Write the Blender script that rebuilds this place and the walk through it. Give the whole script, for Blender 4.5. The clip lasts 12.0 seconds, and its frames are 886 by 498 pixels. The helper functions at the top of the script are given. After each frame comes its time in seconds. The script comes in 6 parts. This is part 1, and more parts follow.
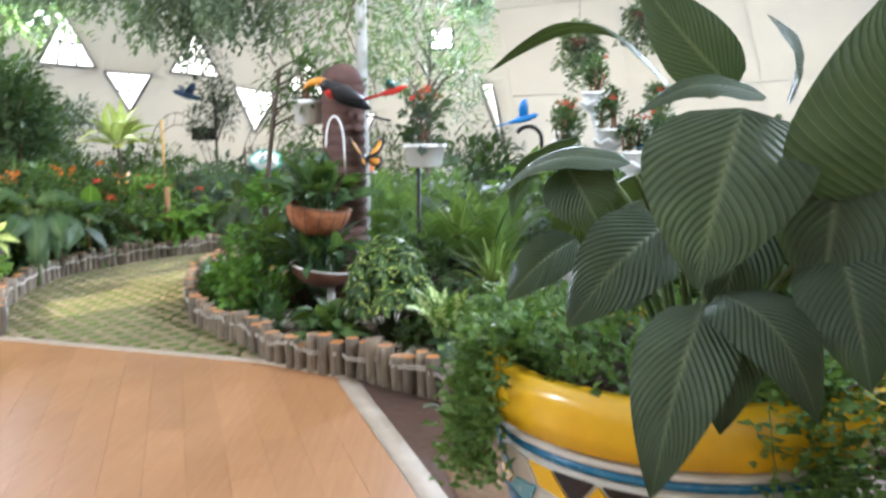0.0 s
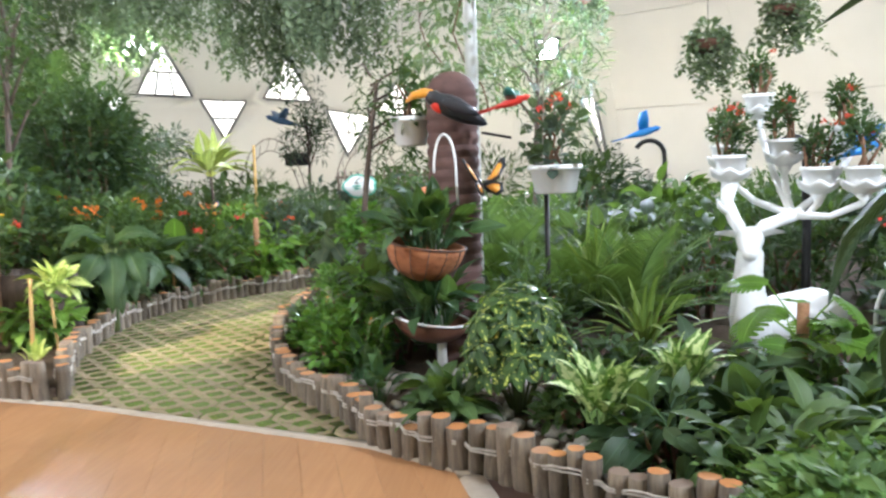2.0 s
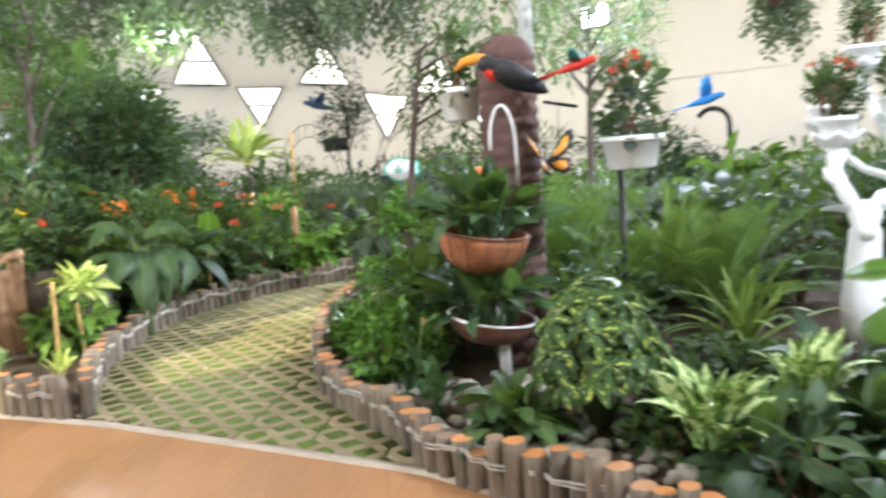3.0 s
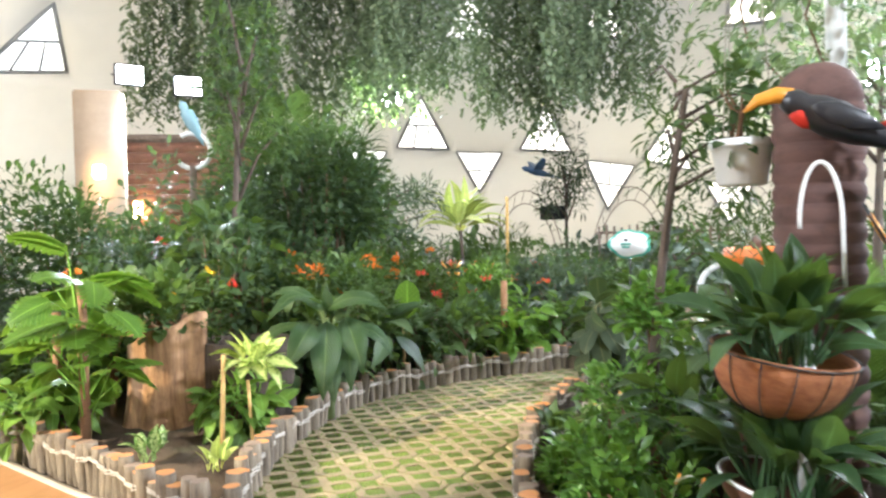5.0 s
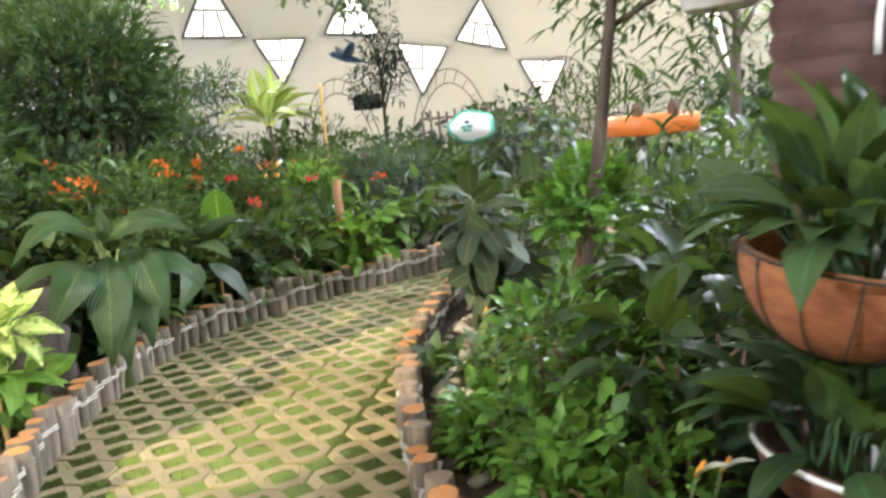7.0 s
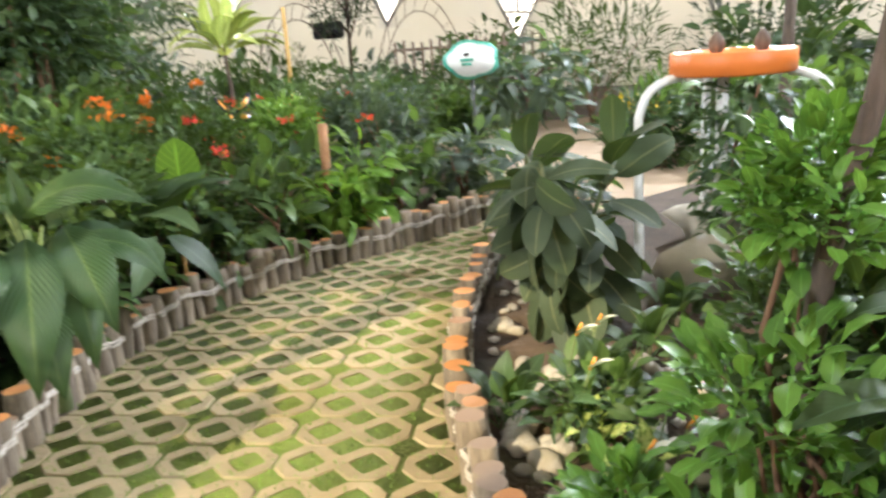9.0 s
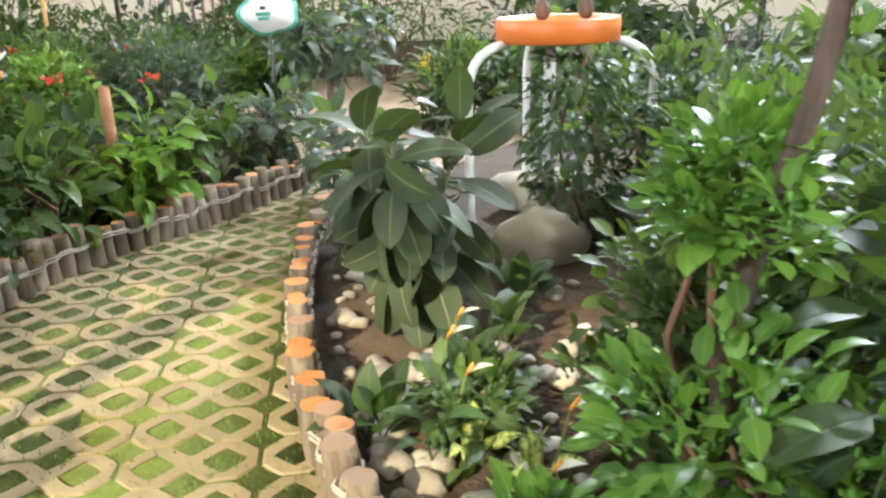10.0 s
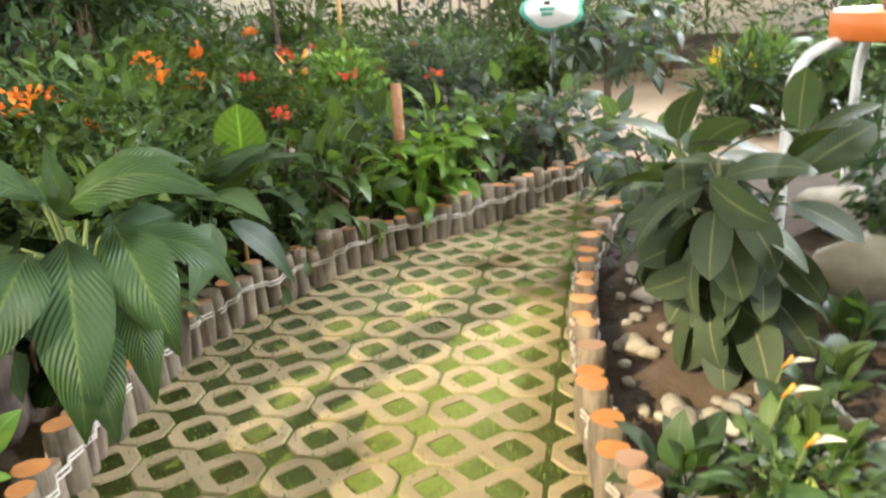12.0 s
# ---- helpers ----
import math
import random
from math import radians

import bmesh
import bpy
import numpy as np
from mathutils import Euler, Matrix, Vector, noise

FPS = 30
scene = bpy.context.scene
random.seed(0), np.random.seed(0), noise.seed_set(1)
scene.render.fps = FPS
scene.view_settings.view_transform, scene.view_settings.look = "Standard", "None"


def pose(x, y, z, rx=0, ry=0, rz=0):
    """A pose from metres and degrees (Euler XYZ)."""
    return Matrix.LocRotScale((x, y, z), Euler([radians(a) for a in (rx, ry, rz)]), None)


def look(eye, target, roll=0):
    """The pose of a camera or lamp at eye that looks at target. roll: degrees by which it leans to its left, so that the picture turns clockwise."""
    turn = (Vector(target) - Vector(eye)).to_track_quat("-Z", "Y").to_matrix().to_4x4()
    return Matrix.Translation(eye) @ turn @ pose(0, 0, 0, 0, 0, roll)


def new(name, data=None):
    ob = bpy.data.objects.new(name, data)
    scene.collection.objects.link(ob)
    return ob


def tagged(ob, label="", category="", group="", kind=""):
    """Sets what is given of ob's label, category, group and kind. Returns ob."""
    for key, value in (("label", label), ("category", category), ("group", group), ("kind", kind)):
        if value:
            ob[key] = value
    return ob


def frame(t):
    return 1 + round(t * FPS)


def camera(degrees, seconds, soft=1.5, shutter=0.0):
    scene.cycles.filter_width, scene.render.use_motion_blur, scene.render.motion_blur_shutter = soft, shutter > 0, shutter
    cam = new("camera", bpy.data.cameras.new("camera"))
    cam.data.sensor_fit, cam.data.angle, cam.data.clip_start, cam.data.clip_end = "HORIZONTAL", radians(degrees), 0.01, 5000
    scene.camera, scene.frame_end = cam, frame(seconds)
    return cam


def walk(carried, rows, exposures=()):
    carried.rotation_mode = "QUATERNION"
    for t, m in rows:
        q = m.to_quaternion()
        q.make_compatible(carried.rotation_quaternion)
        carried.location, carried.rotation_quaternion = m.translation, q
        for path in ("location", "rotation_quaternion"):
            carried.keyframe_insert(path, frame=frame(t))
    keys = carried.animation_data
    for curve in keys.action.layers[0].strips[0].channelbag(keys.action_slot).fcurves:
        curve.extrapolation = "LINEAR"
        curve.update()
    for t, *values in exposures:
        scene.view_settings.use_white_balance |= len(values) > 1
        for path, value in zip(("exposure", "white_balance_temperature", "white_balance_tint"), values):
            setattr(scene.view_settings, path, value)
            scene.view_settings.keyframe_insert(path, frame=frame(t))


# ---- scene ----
cam = camera(59.7, 12.0, soft=2.4, shutter=0.4)
PATH = [
    (0, (0.012, 0.021, 1.515), (0.003, 2.003, 1.246), -0.5),
    (0.5, (-0.103, 0.332, 1.546), (-0.009, 2.325, 1.407), -2.8),
    (1, (-0.207, 0.607, 1.579), (-0.33, 2.6, 1.473), -3.7),
    (1.5, (-0.231, 0.901, 1.563), (-0.535, 2.874, 1.455), -3.1),
    (2, (-0.293, 1.22, 1.542), (-0.535, 3.194, 1.327), -2.1),
    (2.5, (-0.426, 1.553, 1.561), (-0.521, 3.538, 1.333), -2.2),
    (3, (-0.482, 1.87, 1.522), (-0.832, 3.822, 1.266), -4.3),
    (3.5, (-0.565, 2.207, 1.535), (-1.158, 4.101, 1.283), -3.6),
    (3.7, (-0.626, 2.337, 1.532), (-1.198, 4.241, 1.312), -3.2),
    (5.3, (-1.047, 3.334, 1.537), (-1.933, 5.127, 1.501), -1.4),
    (5.5, (-1.134, 3.479, 1.557), (-1.99, 5.287, 1.537), -2.2),
    (6, (-1.3, 3.806, 1.522), (-2.114, 5.633, 1.532), -3.1),
    (6.5, (-1.384, 4.154, 1.49), (-1.83, 6.095, 1.311), -2.7),
    (7, (-1.638, 4.382, 1.455), (-2.046, 6.309, 1.107), -5.3),
    (7.2, (-1.74, 4.402, 1.501), (-2.183, 6.312, 1.104), -6.8),
    (8.8, (-2.262, 5.404, 1.476), (-2.641, 7.306, 0.989), -6.2),
    (9, (-2.303, 5.485, 1.471), (-2.59, 7.394, 0.95), -4.3),
    (9.5, (-2.375, 5.698, 1.475), (-2.411, 7.605, 0.875), -3.7),
    (10, (-2.547, 5.845, 1.525), (-2.291, 7.715, 0.861), -1.9),
    (10.5, (-2.689, 5.982, 1.507), (-2.607, 7.872, 0.857), -1.9),
    (11, (-2.723, 6.151, 1.533), (-3.068, 8.074, 1.102), -2.8),
    (11.5, (-2.714, 6.202, 1.534), (-3.12, 8.093, 1.022), -0.8),
    (12, (-2.755, 6.122, 1.533), (-3.119, 7.978, 0.883), -3.6),
]
walk(cam, [(t, look(eye, target, roll)) for t, eye, target, roll in PATH],
     exposures=((0, 0.84, 5450, 10), (1, 0.80, 5450, 10), (2.5, 0.86, 5650, 10), (3.5, 1.04, 5700, 10), (5.5, 1.02, 5750, 10), (6.5, 0.72, 5800, 10), (7, 0.86, 5900, 10), (9, 0.96, 6050, 10), (11, 1.02, 5850, 10), (12, 1.0, 6250, 10)))

# ---- world and lamps ----
world = bpy.data.worlds.new("sky")
scene.world = world
world.use_nodes = True
wn = world.node_tree.nodes
sky = wn.new("ShaderNodeTexSky")
sky.sky_type = "NISHITA"
sky.sun_disc = False
sky.sun_elevation = radians(31.8)
sky.sun_rotation = radians(218.5)
sky.air_density = 1.0
sky.dust_density = 2.4
wn["Background"].inputs["Strength"].default_value = 0.11
world.node_tree.links.new(sky.outputs[0], wn["Background"].inputs[0])

sun_data = bpy.data.lights.new("sun", "SUN")
sun_data.energy, sun_data.angle, sun_data.color = 4.2, radians(0.6), (1.0, 0.80, 0.47)
sun = new("sun", sun_data)
sun.matrix_world = look((-11.0, -0.6, 6.7), (-4.8, 7.2, 0.5))

FLOOD_WATTS = 390
DOME_C, DOME_R, DOME_H = Vector((-5.0, 11.0, 0.0)), 17.0, 12.0

# ---- materials ----


def mat_new(name):
    m = bpy.data.materials.new(name)
    m.use_nodes = True
    return m, m.node_tree.nodes, m.node_tree.links


def math_node(n, l, op, a, b=None):
    k = n.new("ShaderNodeMath")
    k.operation = op
    for i, v in enumerate((a, b)):
        if v is None:
            continue
        if isinstance(v, (int, float)):
            k.inputs[i].default_value = v
        else:
            l.new(v, k.inputs[i])
    return k.outputs[0]


def mix_col(n, l, fac, a, b, mode="MIX"):
    k = n.new("ShaderNodeMix")
    k.data_type, k.blend_type = "RGBA", mode
    for sock, v in ((k.inputs[0], fac), (k.inputs[6], a), (k.inputs[7], b)):
        if isinstance(v, (int, float)):
            sock.default_value = v
        elif isinstance(v, tuple):
            sock.default_value = (*v, 1)
        else:
            l.new(v, sock)
    return k.outputs[2]


def noise_tex(n, l, scale, detail=4, rough=0.6, vec=None):
    t = n.new("ShaderNodeTexNoise")
    t.inputs["Scale"].default_value, t.inputs["Detail"].default_value = scale, detail
    t.inputs["Roughness"].default_value = rough
    if vec is None:
        c = n.new("ShaderNodeTexCoord")
        vec = c.outputs["Object"]
    l.new(vec, t.inputs["Vector"])
    return t.outputs[0]


def ramp(n, l, fac, lo, hi):
    r = n.new("ShaderNodeMapRange")
    r.inputs[1].default_value, r.inputs[2].default_value = lo, hi
    l.new(fac, r.inputs[0])
    return r.outputs[0]


def bump(n, l, height, strength, distance, bsdf):
    b = n.new("ShaderNodeBump")
    b.inputs["Strength"].default_value, b.inputs["Distance"].default_value = strength, distance
    l.new(height, b.inputs["Height"])
    l.new(b.outputs[0], bsdf.inputs["Normal"])


def rnd(n, l):
    """A random number that differs for each object and for each loose piece of a mesh."""
    g, o = n.new("ShaderNodeNewGeometry"), n.new("ShaderNodeObjectInfo")
    return math_node(n, l, "FRACT", math_node(n, l, "ADD", g.outputs["Random Per Island"], o.outputs["Random"]))


def plain(name, col, col2=None, rough=0.6, scale=8.0, relief=0.3, dist=0.004, metal=0.0, stain=None, vary=0.0, coat=0.0):
    """A surface with two scales of variation and fine relief."""
    m, n, l = mat_new(name)
    b = n["Principled BSDF"]
    fine, wide = noise_tex(n, l, scale * 6), noise_tex(n, l, scale, 5)
    c = mix_col(n, l, ramp(n, l, wide, 0.3, 0.7), col, col2 or tuple(v * 0.75 for v in col))
    if stain:
        c = mix_col(n, l, math_node(n, l, "MULTIPLY", ramp(n, l, noise_tex(n, l, scale * 0.4, 6, 0.7), 0.55, 0.72), 0.6), c, stain)
    c = mix_col(n, l, math_node(n, l, "MULTIPLY", fine, 0.35), c, tuple(v * 0.6 for v in col))
    if vary:
        h = n.new("ShaderNodeHueSaturation")
        l.new(math_node(n, l, "ADD", math_node(n, l, "MULTIPLY", rnd(n, l), vary), 1 - vary / 2), h.inputs["Value"])
        l.new(c, h.inputs["Color"])
        c = h.outputs[0]
    l.new(c, b.inputs["Base Color"])
    l.new(math_node(n, l, "ADD", math_node(n, l, "MULTIPLY", fine, 0.25), rough - 0.12), b.inputs["Roughness"])
    b.inputs["Metallic"].default_value = metal
    b.inputs["Coat Weight"].default_value = coat
    bump(n, l, fine, relief, dist, b)
    return m


def leaf_mat(name, col, col2, rough=0.42, vein=None, veins=16, slant=0.9, quilt=0.0, cream=None, cream_at=(0.5, 0.6), trans=0.25, vary=0.5, edge=None, spec=0.24):
    """A leaf: midrib and side veins by its own length and width, a hue that differs leaf by leaf, light that passes through."""
    if col[0] < col[1] < 0.4:
        # green leaves shifted towards blue-grey, to put the hazy veil into their colour
        col, col2 = [(c[0] * 0.97, c[1] * 0.93, c[2] * 1.15 + 0.004) for c in (col, col2)]
    m, n, l = mat_new(name)
    b = n["Principled BSDF"]
    tc = n.new("ShaderNodeTexCoord")
    sep = n.new("ShaderNodeSeparateXYZ")
    l.new(tc.outputs["UV"], sep.inputs[0])
    u = math_node(n, l, "ABSOLUTE", math_node(n, l, "SUBTRACT", math_node(n, l, "MULTIPLY", sep.outputs[0], 2.0), 1.0))
    v = sep.outputs[1]
    r = rnd(n, l)
    c = mix_col(n, l, r, col, col2)
    blot = noise_tex(n, l, 9.0, 4)
    c = mix_col(n, l, math_node(n, l, "MULTIPLY", ramp(n, l, blot, 0.35, 0.75), 0.45), c, tuple(x * 0.55 for x in col))
    if cream:
        k = n.new("ShaderNodeTexNoise")
        k.inputs["Scale"].default_value, k.inputs["Detail"].default_value = 42.0, 3
        l.new(tc.outputs["Object"], k.inputs["Vector"])
        f = math_node(n, l, "ADD", k.outputs[0], math_node(n, l, "MULTIPLY", math_node(n, l, "SUBTRACT", 0.5, u), 0.35))
        c = mix_col(n, l, ramp(n, l, f, *cream_at), c, cream)
    if edge:
        c = mix_col(n, l, ramp(n, l, math_node(n, l, "ADD", u, math_node(n, l, "MULTIPLY", blot, 0.5)), 0.75, 0.95), c, edge)
    ph = math_node(n, l, "MULTIPLY", math_node(n, l, "SUBTRACT", v, math_node(n, l, "MULTIPLY", u, slant * 0.25)), veins * 6.283)
    wave = math_node(n, l, "SINE", ph)
    side = ramp(n, l, wave, 0.86, 1.0)
    rib = math_node(n, l, "SUBTRACT", 1.0, ramp(n, l, u, 0.02, 0.09))
    lines = math_node(n, l, "MAXIMUM", math_node(n, l, "MULTIPLY", side, 0.35), math_node(n, l, "MULTIPLY", rib, 0.7))
    c = mix_col(n, l, lines, c, vein or tuple(min(1, x * 2.2 + 0.02) for x in col))
    h = n.new("ShaderNodeHueSaturation")
    l.new(math_node(n, l, "ADD", math_node(n, l, "MULTIPLY", r, vary), 1 - vary / 2), h.inputs["Value"])
    l.new(c, h.inputs["Color"])
    c = h.outputs[0]
    l.new(c, b.inputs["Base Color"])
    l.new(math_node(n, l, "ADD", math_node(n, l, "MULTIPLY", blot, 0.2), rough - 0.04), b.inputs["Roughness"])
    b.inputs["Specular IOR Level"].default_value = spec
    hgt = math_node(n, l, "ADD", math_node(n, l, "MULTIPLY", wave, 0.5 * quilt), math_node(n, l, "MULTIPLY", math_node(n, l, "SUBTRACT", 1.0, rib), 0.6))
    bump(n, l, hgt, 0.35 + 0.6 * quilt, 0.006, b)
    tr = n.new("ShaderNodeBsdfTranslucent")
    l.new(mix_col(n, l, 0.5, c, (0.25, 0.4, 0.03)), tr.inputs[0])
    ms = n.new("ShaderNodeMixShader")
    ms.inputs[0].default_value = trans
    l.new(b.outputs[0], ms.inputs[1])
    l.new(tr.outputs[0], ms.inputs[2])
    l.new(ms.outputs[0], n["Material Output"].inputs["Surface"])
    return m


def glow_mat(name, col, power):
    m, n, l = mat_new(name)
    b = n["Principled BSDF"]
    b.inputs["Base Color"].default_value = (*col, 1)
    b.inputs["Emission Color"].default_value = (*col, 1)
    b.inputs["Emission Strength"].default_value = power
    return m


def deck_mat():
    m, n, l = mat_new("deck_laminate")
    b = n["Principled BSDF"]
    tc = n.new("ShaderNodeTexCoord")
    mp = n.new("ShaderNodeMapping")
    mp.inputs["Scale"].default_value = (14, 0.9, 14)
    l.new(tc.outputs["Object"], mp.inputs["Vector"])
    grain = noise_tex(n, l, 2.2, 6, 0.65, mp.outputs[0])
    c = mix_col(n, l, ramp(n, l, grain, 0.3, 0.7), (0.335, 0.170, 0.068), (0.275, 0.130, 0.050))
    h = n.new("ShaderNodeHueSaturation")
    l.new(math_node(n, l, "ADD", math_node(n, l, "MULTIPLY", rnd(n, l), 0.12), 0.94), h.inputs["Value"])
    l.new(c, h.inputs["Color"])
    l.new(h.outputs[0], b.inputs["Base Color"])
    l.new(math_node(n, l, "ADD", math_node(n, l, "MULTIPLY", noise_tex(n, l, 3.0), 0.22), 0.34), b.inputs["Roughness"])
    bump(n, l, grain, 0.12, 0.002, b)
    return m


def bark_mat(name, col, col2, stretch=(18, 18, 2.0), vary=0.5, strength=0.8):
    m, n, l = mat_new(name)
    b = n["Principled BSDF"]
    tc = n.new("ShaderNodeTexCoord")
    mp = n.new("ShaderNodeMapping")
    mp.inputs["Scale"].default_value = stretch
    l.new(tc.outputs["Object"], mp.inputs["Vector"])
    grain = noise_tex(n, l, 1.6, 6, 0.7, mp.outputs[0])
    c = mix_col(n, l, ramp(n, l, grain, 0.32, 0.66), col, col2)
    c = mix_col(n, l, math_node(n, l, "MULTIPLY", ramp(n, l, noise_tex(n, l, 9.0), 0.5, 0.7), 0.5), c, tuple(x * 0.5 for x in col2))
    h = n.new("ShaderNodeHueSaturation")
    l.new(math_node(n, l, "ADD", math_node(n, l, "MULTIPLY", rnd(n, l), vary), 1 - vary / 2), h.inputs["Value"])
    l.new(c, h.inputs["Color"])
    l.new(h.outputs[0], b.inputs["Base Color"])
    b.inputs["Roughness"].default_value = 0.85
    bump(n, l, grain, strength, 0.012, b)
    return m


M = {}
M["shell"] = plain("dome_membrane", (0.81, 0.79, 0.74), (0.75, 0.73, 0.68), 0.7, 0.35, 0.08, 0.01)
k = M["shell"].node_tree
tl = k.nodes.new("ShaderNodeBsdfTranslucent")
tl.inputs[0].default_value = (0.96, 0.94, 0.875, 1)
mx = k.nodes.new("ShaderNodeMixShader")
mx.inputs[0].default_value = 0.42
k.links.new(k.nodes["Principled BSDF"].outputs[0], mx.inputs[1])
k.links.new(tl.outputs[0], mx.inputs[2])
k.links.new(mx.outputs[0], k.nodes["Material Output"].inputs["Surface"])
M["frame"] = plain("window_frame_paint", (0.40, 0.40, 0.38), (0.32, 0.32, 0.30), 0.5, 4)
M["soil"] = plain("soil", (0.10, 0.065, 0.04), (0.05, 0.033, 0.02), 0.95, 5, 0.9, 0.03, stain=(0.05, 0.07, 0.02))
M["moss"] = plain("moss_joint", (0.130, 0.175, 0.026), (0.085, 0.115, 0.020), 0.95, 9, 1.0, 0.012, stain=(0.12, 0.115, 0.035))
M["paver"] = plain("concrete_paver", (0.275, 0.215, 0.12), (0.21, 0.165, 0.09), 0.9, 7, 0.6, 0.006, stain=(0.24, 0.24, 0.10), vary=0.25)
M["deck"] = deck_mat()
M["strip"] = plain("deck_trim_stone", (0.42, 0.35, 0.27), (0.33, 0.27, 0.20), 0.6, 6)
M["darkfloor"] = plain("brown_floor", (0.115, 0.06, 0.04), (0.085, 0.045, 0.03), 0.5, 3)
M["gravel"] = plain("tan_gravel", (0.36, 0.22, 0.11), (0.20, 0.12, 0.06), 0.9, 30, 1.0, 0.02)
M["sand"] = plain("sandy_floor", (0.55, 0.42, 0.30), (0.46, 0.34, 0.24), 0.9, 2)
M["log"] = bark_mat("log_bark", (0.23, 0.185, 0.13), (0.095, 0.072, 0.05))
M["cut"] = plain("log_cut_end", (0.54, 0.24, 0.06), (0.40, 0.15, 0.05), 0.8, 14, 0.4, vary=0.5)
k = M["cut"].node_tree
hs = k.nodes["Hue/Saturation/Value"]
mixed = mix_col(k.nodes, k.links, ramp(k.nodes, k.links, rnd(k.nodes, k.links), 0.35, 0.8), hs.outputs[0], (0.17, 0.12, 0.085))
k.links.new(mixed, k.nodes["Principled BSDF"].inputs["Base Color"])
M["rope"] = plain("white_rope", (0.50, 0.46, 0.40), (0.33, 0.29, 0.24), 0.9, 40, 0.8)
M["stone"] = plain("pale_stone", (0.43, 0.39, 0.32), (0.25, 0.22, 0.18), 0.8, 6, 0.5, 0.01, vary=0.6)
M["rock"] = plain("beige_rock", (0.40, 0.36, 0.28), (0.29, 0.26, 0.20), 0.85, 3, 0.6, 0.01)
M["white"] = plain("white_plastic", (0.80, 0.80, 0.78), (0.74, 0.74, 0.71), 0.35, 5, 0.05)
M["deer"] = plain("white_gloss_paint", (0.80, 0.80, 0.78), (0.72, 0.72, 0.69), 0.35, 3, 0.1)
M["pipe"] = plain("white_pipe_paint", (0.78, 0.78, 0.75), (0.62, 0.62, 0.58), 0.4, 9, 0.1)
M["coir"] = bark_mat("coconut_coir", (0.42, 0.17, 0.065), (0.26, 0.09, 0.035), (10, 10, 30), 0.2, 0.5)
M["bowl"] = plain("brown_bowl", (0.17, 0.075, 0.045), (0.12, 0.05, 0.03), 0.55, 6)
M["wire"] = plain("dark_wire", (0.05, 0.045, 0.04), None, 0.5, 20)
M["post"] = bark_mat("brown_wrap", (0.125, 0.066, 0.052), (0.08, 0.042, 0.035), (3, 3, 10), 0.2, 0.5)
M["iron"] = plain("dark_iron", (0.03, 0.028, 0.026), None, 0.45, 12, 0.2, metal=0.6)
M["orange"] = plain("orange_paint", (0.75, 0.20, 0.03), (0.66, 0.17, 0.03), 0.45, 5)
M["moss_pole"] = bark_mat("coir_pole", (0.36, 0.19, 0.09), (0.22, 0.11, 0.05), (40, 40, 40), 0.3)
M["bamboo"] = bark_mat("bamboo_cane", (0.60, 0.40, 0.15), (0.48, 0.30, 0.10), (30, 30, 3), 0.3, 0.2)
M["stump"] = bark_mat("stump_wood", (0.48, 0.28, 0.14), (0.17, 0.085, 0.04), (9, 9, 0.9), 0.2)
M["trunk"] = bark_mat("tree_bark", (0.15, 0.11, 0.08), (0.065, 0.046, 0.035))
M["stem"] = bark_mat("green_stem", (0.13, 0.17, 0.05), (0.07, 0.10, 0.03), (20, 20, 3), 0.3, 0.2)
M["twig"] = bark_mat("brown_twig", (0.24, 0.13, 0.07), (0.12, 0.065, 0.035), (20, 20, 3), 0.3, 0.3)
M["fence"] = bark_mat("fence_board", (0.26, 0.20, 0.16), (0.16, 0.12, 0.09), (6, 6, 1.0), 0.3, 0.3)
M["yellow"] = plain("yellow_glaze", (0.80, 0.50, 0.008), (0.74, 0.43, 0.008), 0.2, 4, 0.1, coat=0.5)
M["blue"] = plain("blue_glaze", (0.03, 0.22, 0.42), (0.02, 0.15, 0.32), 0.25, 6, 0.1, vary=0.5)
M["cyan_tile"] = plain("cyan_glaze", (0.10, 0.42, 0.55), (0.07, 0.32, 0.45), 0.25, 6, 0.1)
M["grout"] = plain("white_grout", (0.66, 0.64, 0.58), (0.52, 0.50, 0.44), 0.7, 8)
M["black_tile"] = plain("black_glaze", (0.02, 0.018, 0.02), None, 0.2, 8, 0.1)
M["ybird"] = plain("orange_beak_paint", (0.78, 0.33, 0.03), None, 0.4, 8)
M["red"] = plain("red_paint", (0.70, 0.045, 0.025), (0.6, 0.03, 0.02), 0.4, 8)
M["black"] = plain("black_paint", (0.018, 0.018, 0.022), None, 0.35, 8)
M["bluebird"] = plain("blue_paint", (0.04, 0.28, 0.72), (0.03, 0.19, 0.55), 0.4, 8)
M["parrot_green"] = plain("teal_green_paint", (0.03, 0.16, 0.12), (0.02, 0.10, 0.09), 0.45, 8)
M["slate"] = plain("slate_blue_paint", (0.08, 0.16, 0.30), (0.05, 0.10, 0.20), 0.5, 8)
M["signgreen"] = plain("green_sign_edge", (0.10, 0.42, 0.30), None, 0.4, 8)
M["booth"] = bark_mat("booth_boards", (0.28, 0.14, 0.09), (0.19, 0.09, 0.06), (2, 2, 14), 0.2, 0.3)
M["pane"] = mat_new("window_glass")[0]
g = M["pane"].node_tree.nodes["Principled BSDF"]
g.inputs["Transmission Weight"].default_value, g.inputs["Roughness"].default_value, g.inputs["IOR"].default_value = 1.0, 0.25, 1.05
M["backdrop_glow"] = glow_mat("daylight_backdrop", (1.0, 0.97, 0.92), 0.9)
M["lampglass"] = glow_mat("floodlight_face", (0.93, 0.96, 1.0), 25.0)
M["warmglow"] = glow_mat("warm_wall_lamp", (1.0, 0.62, 0.22), 26.0)

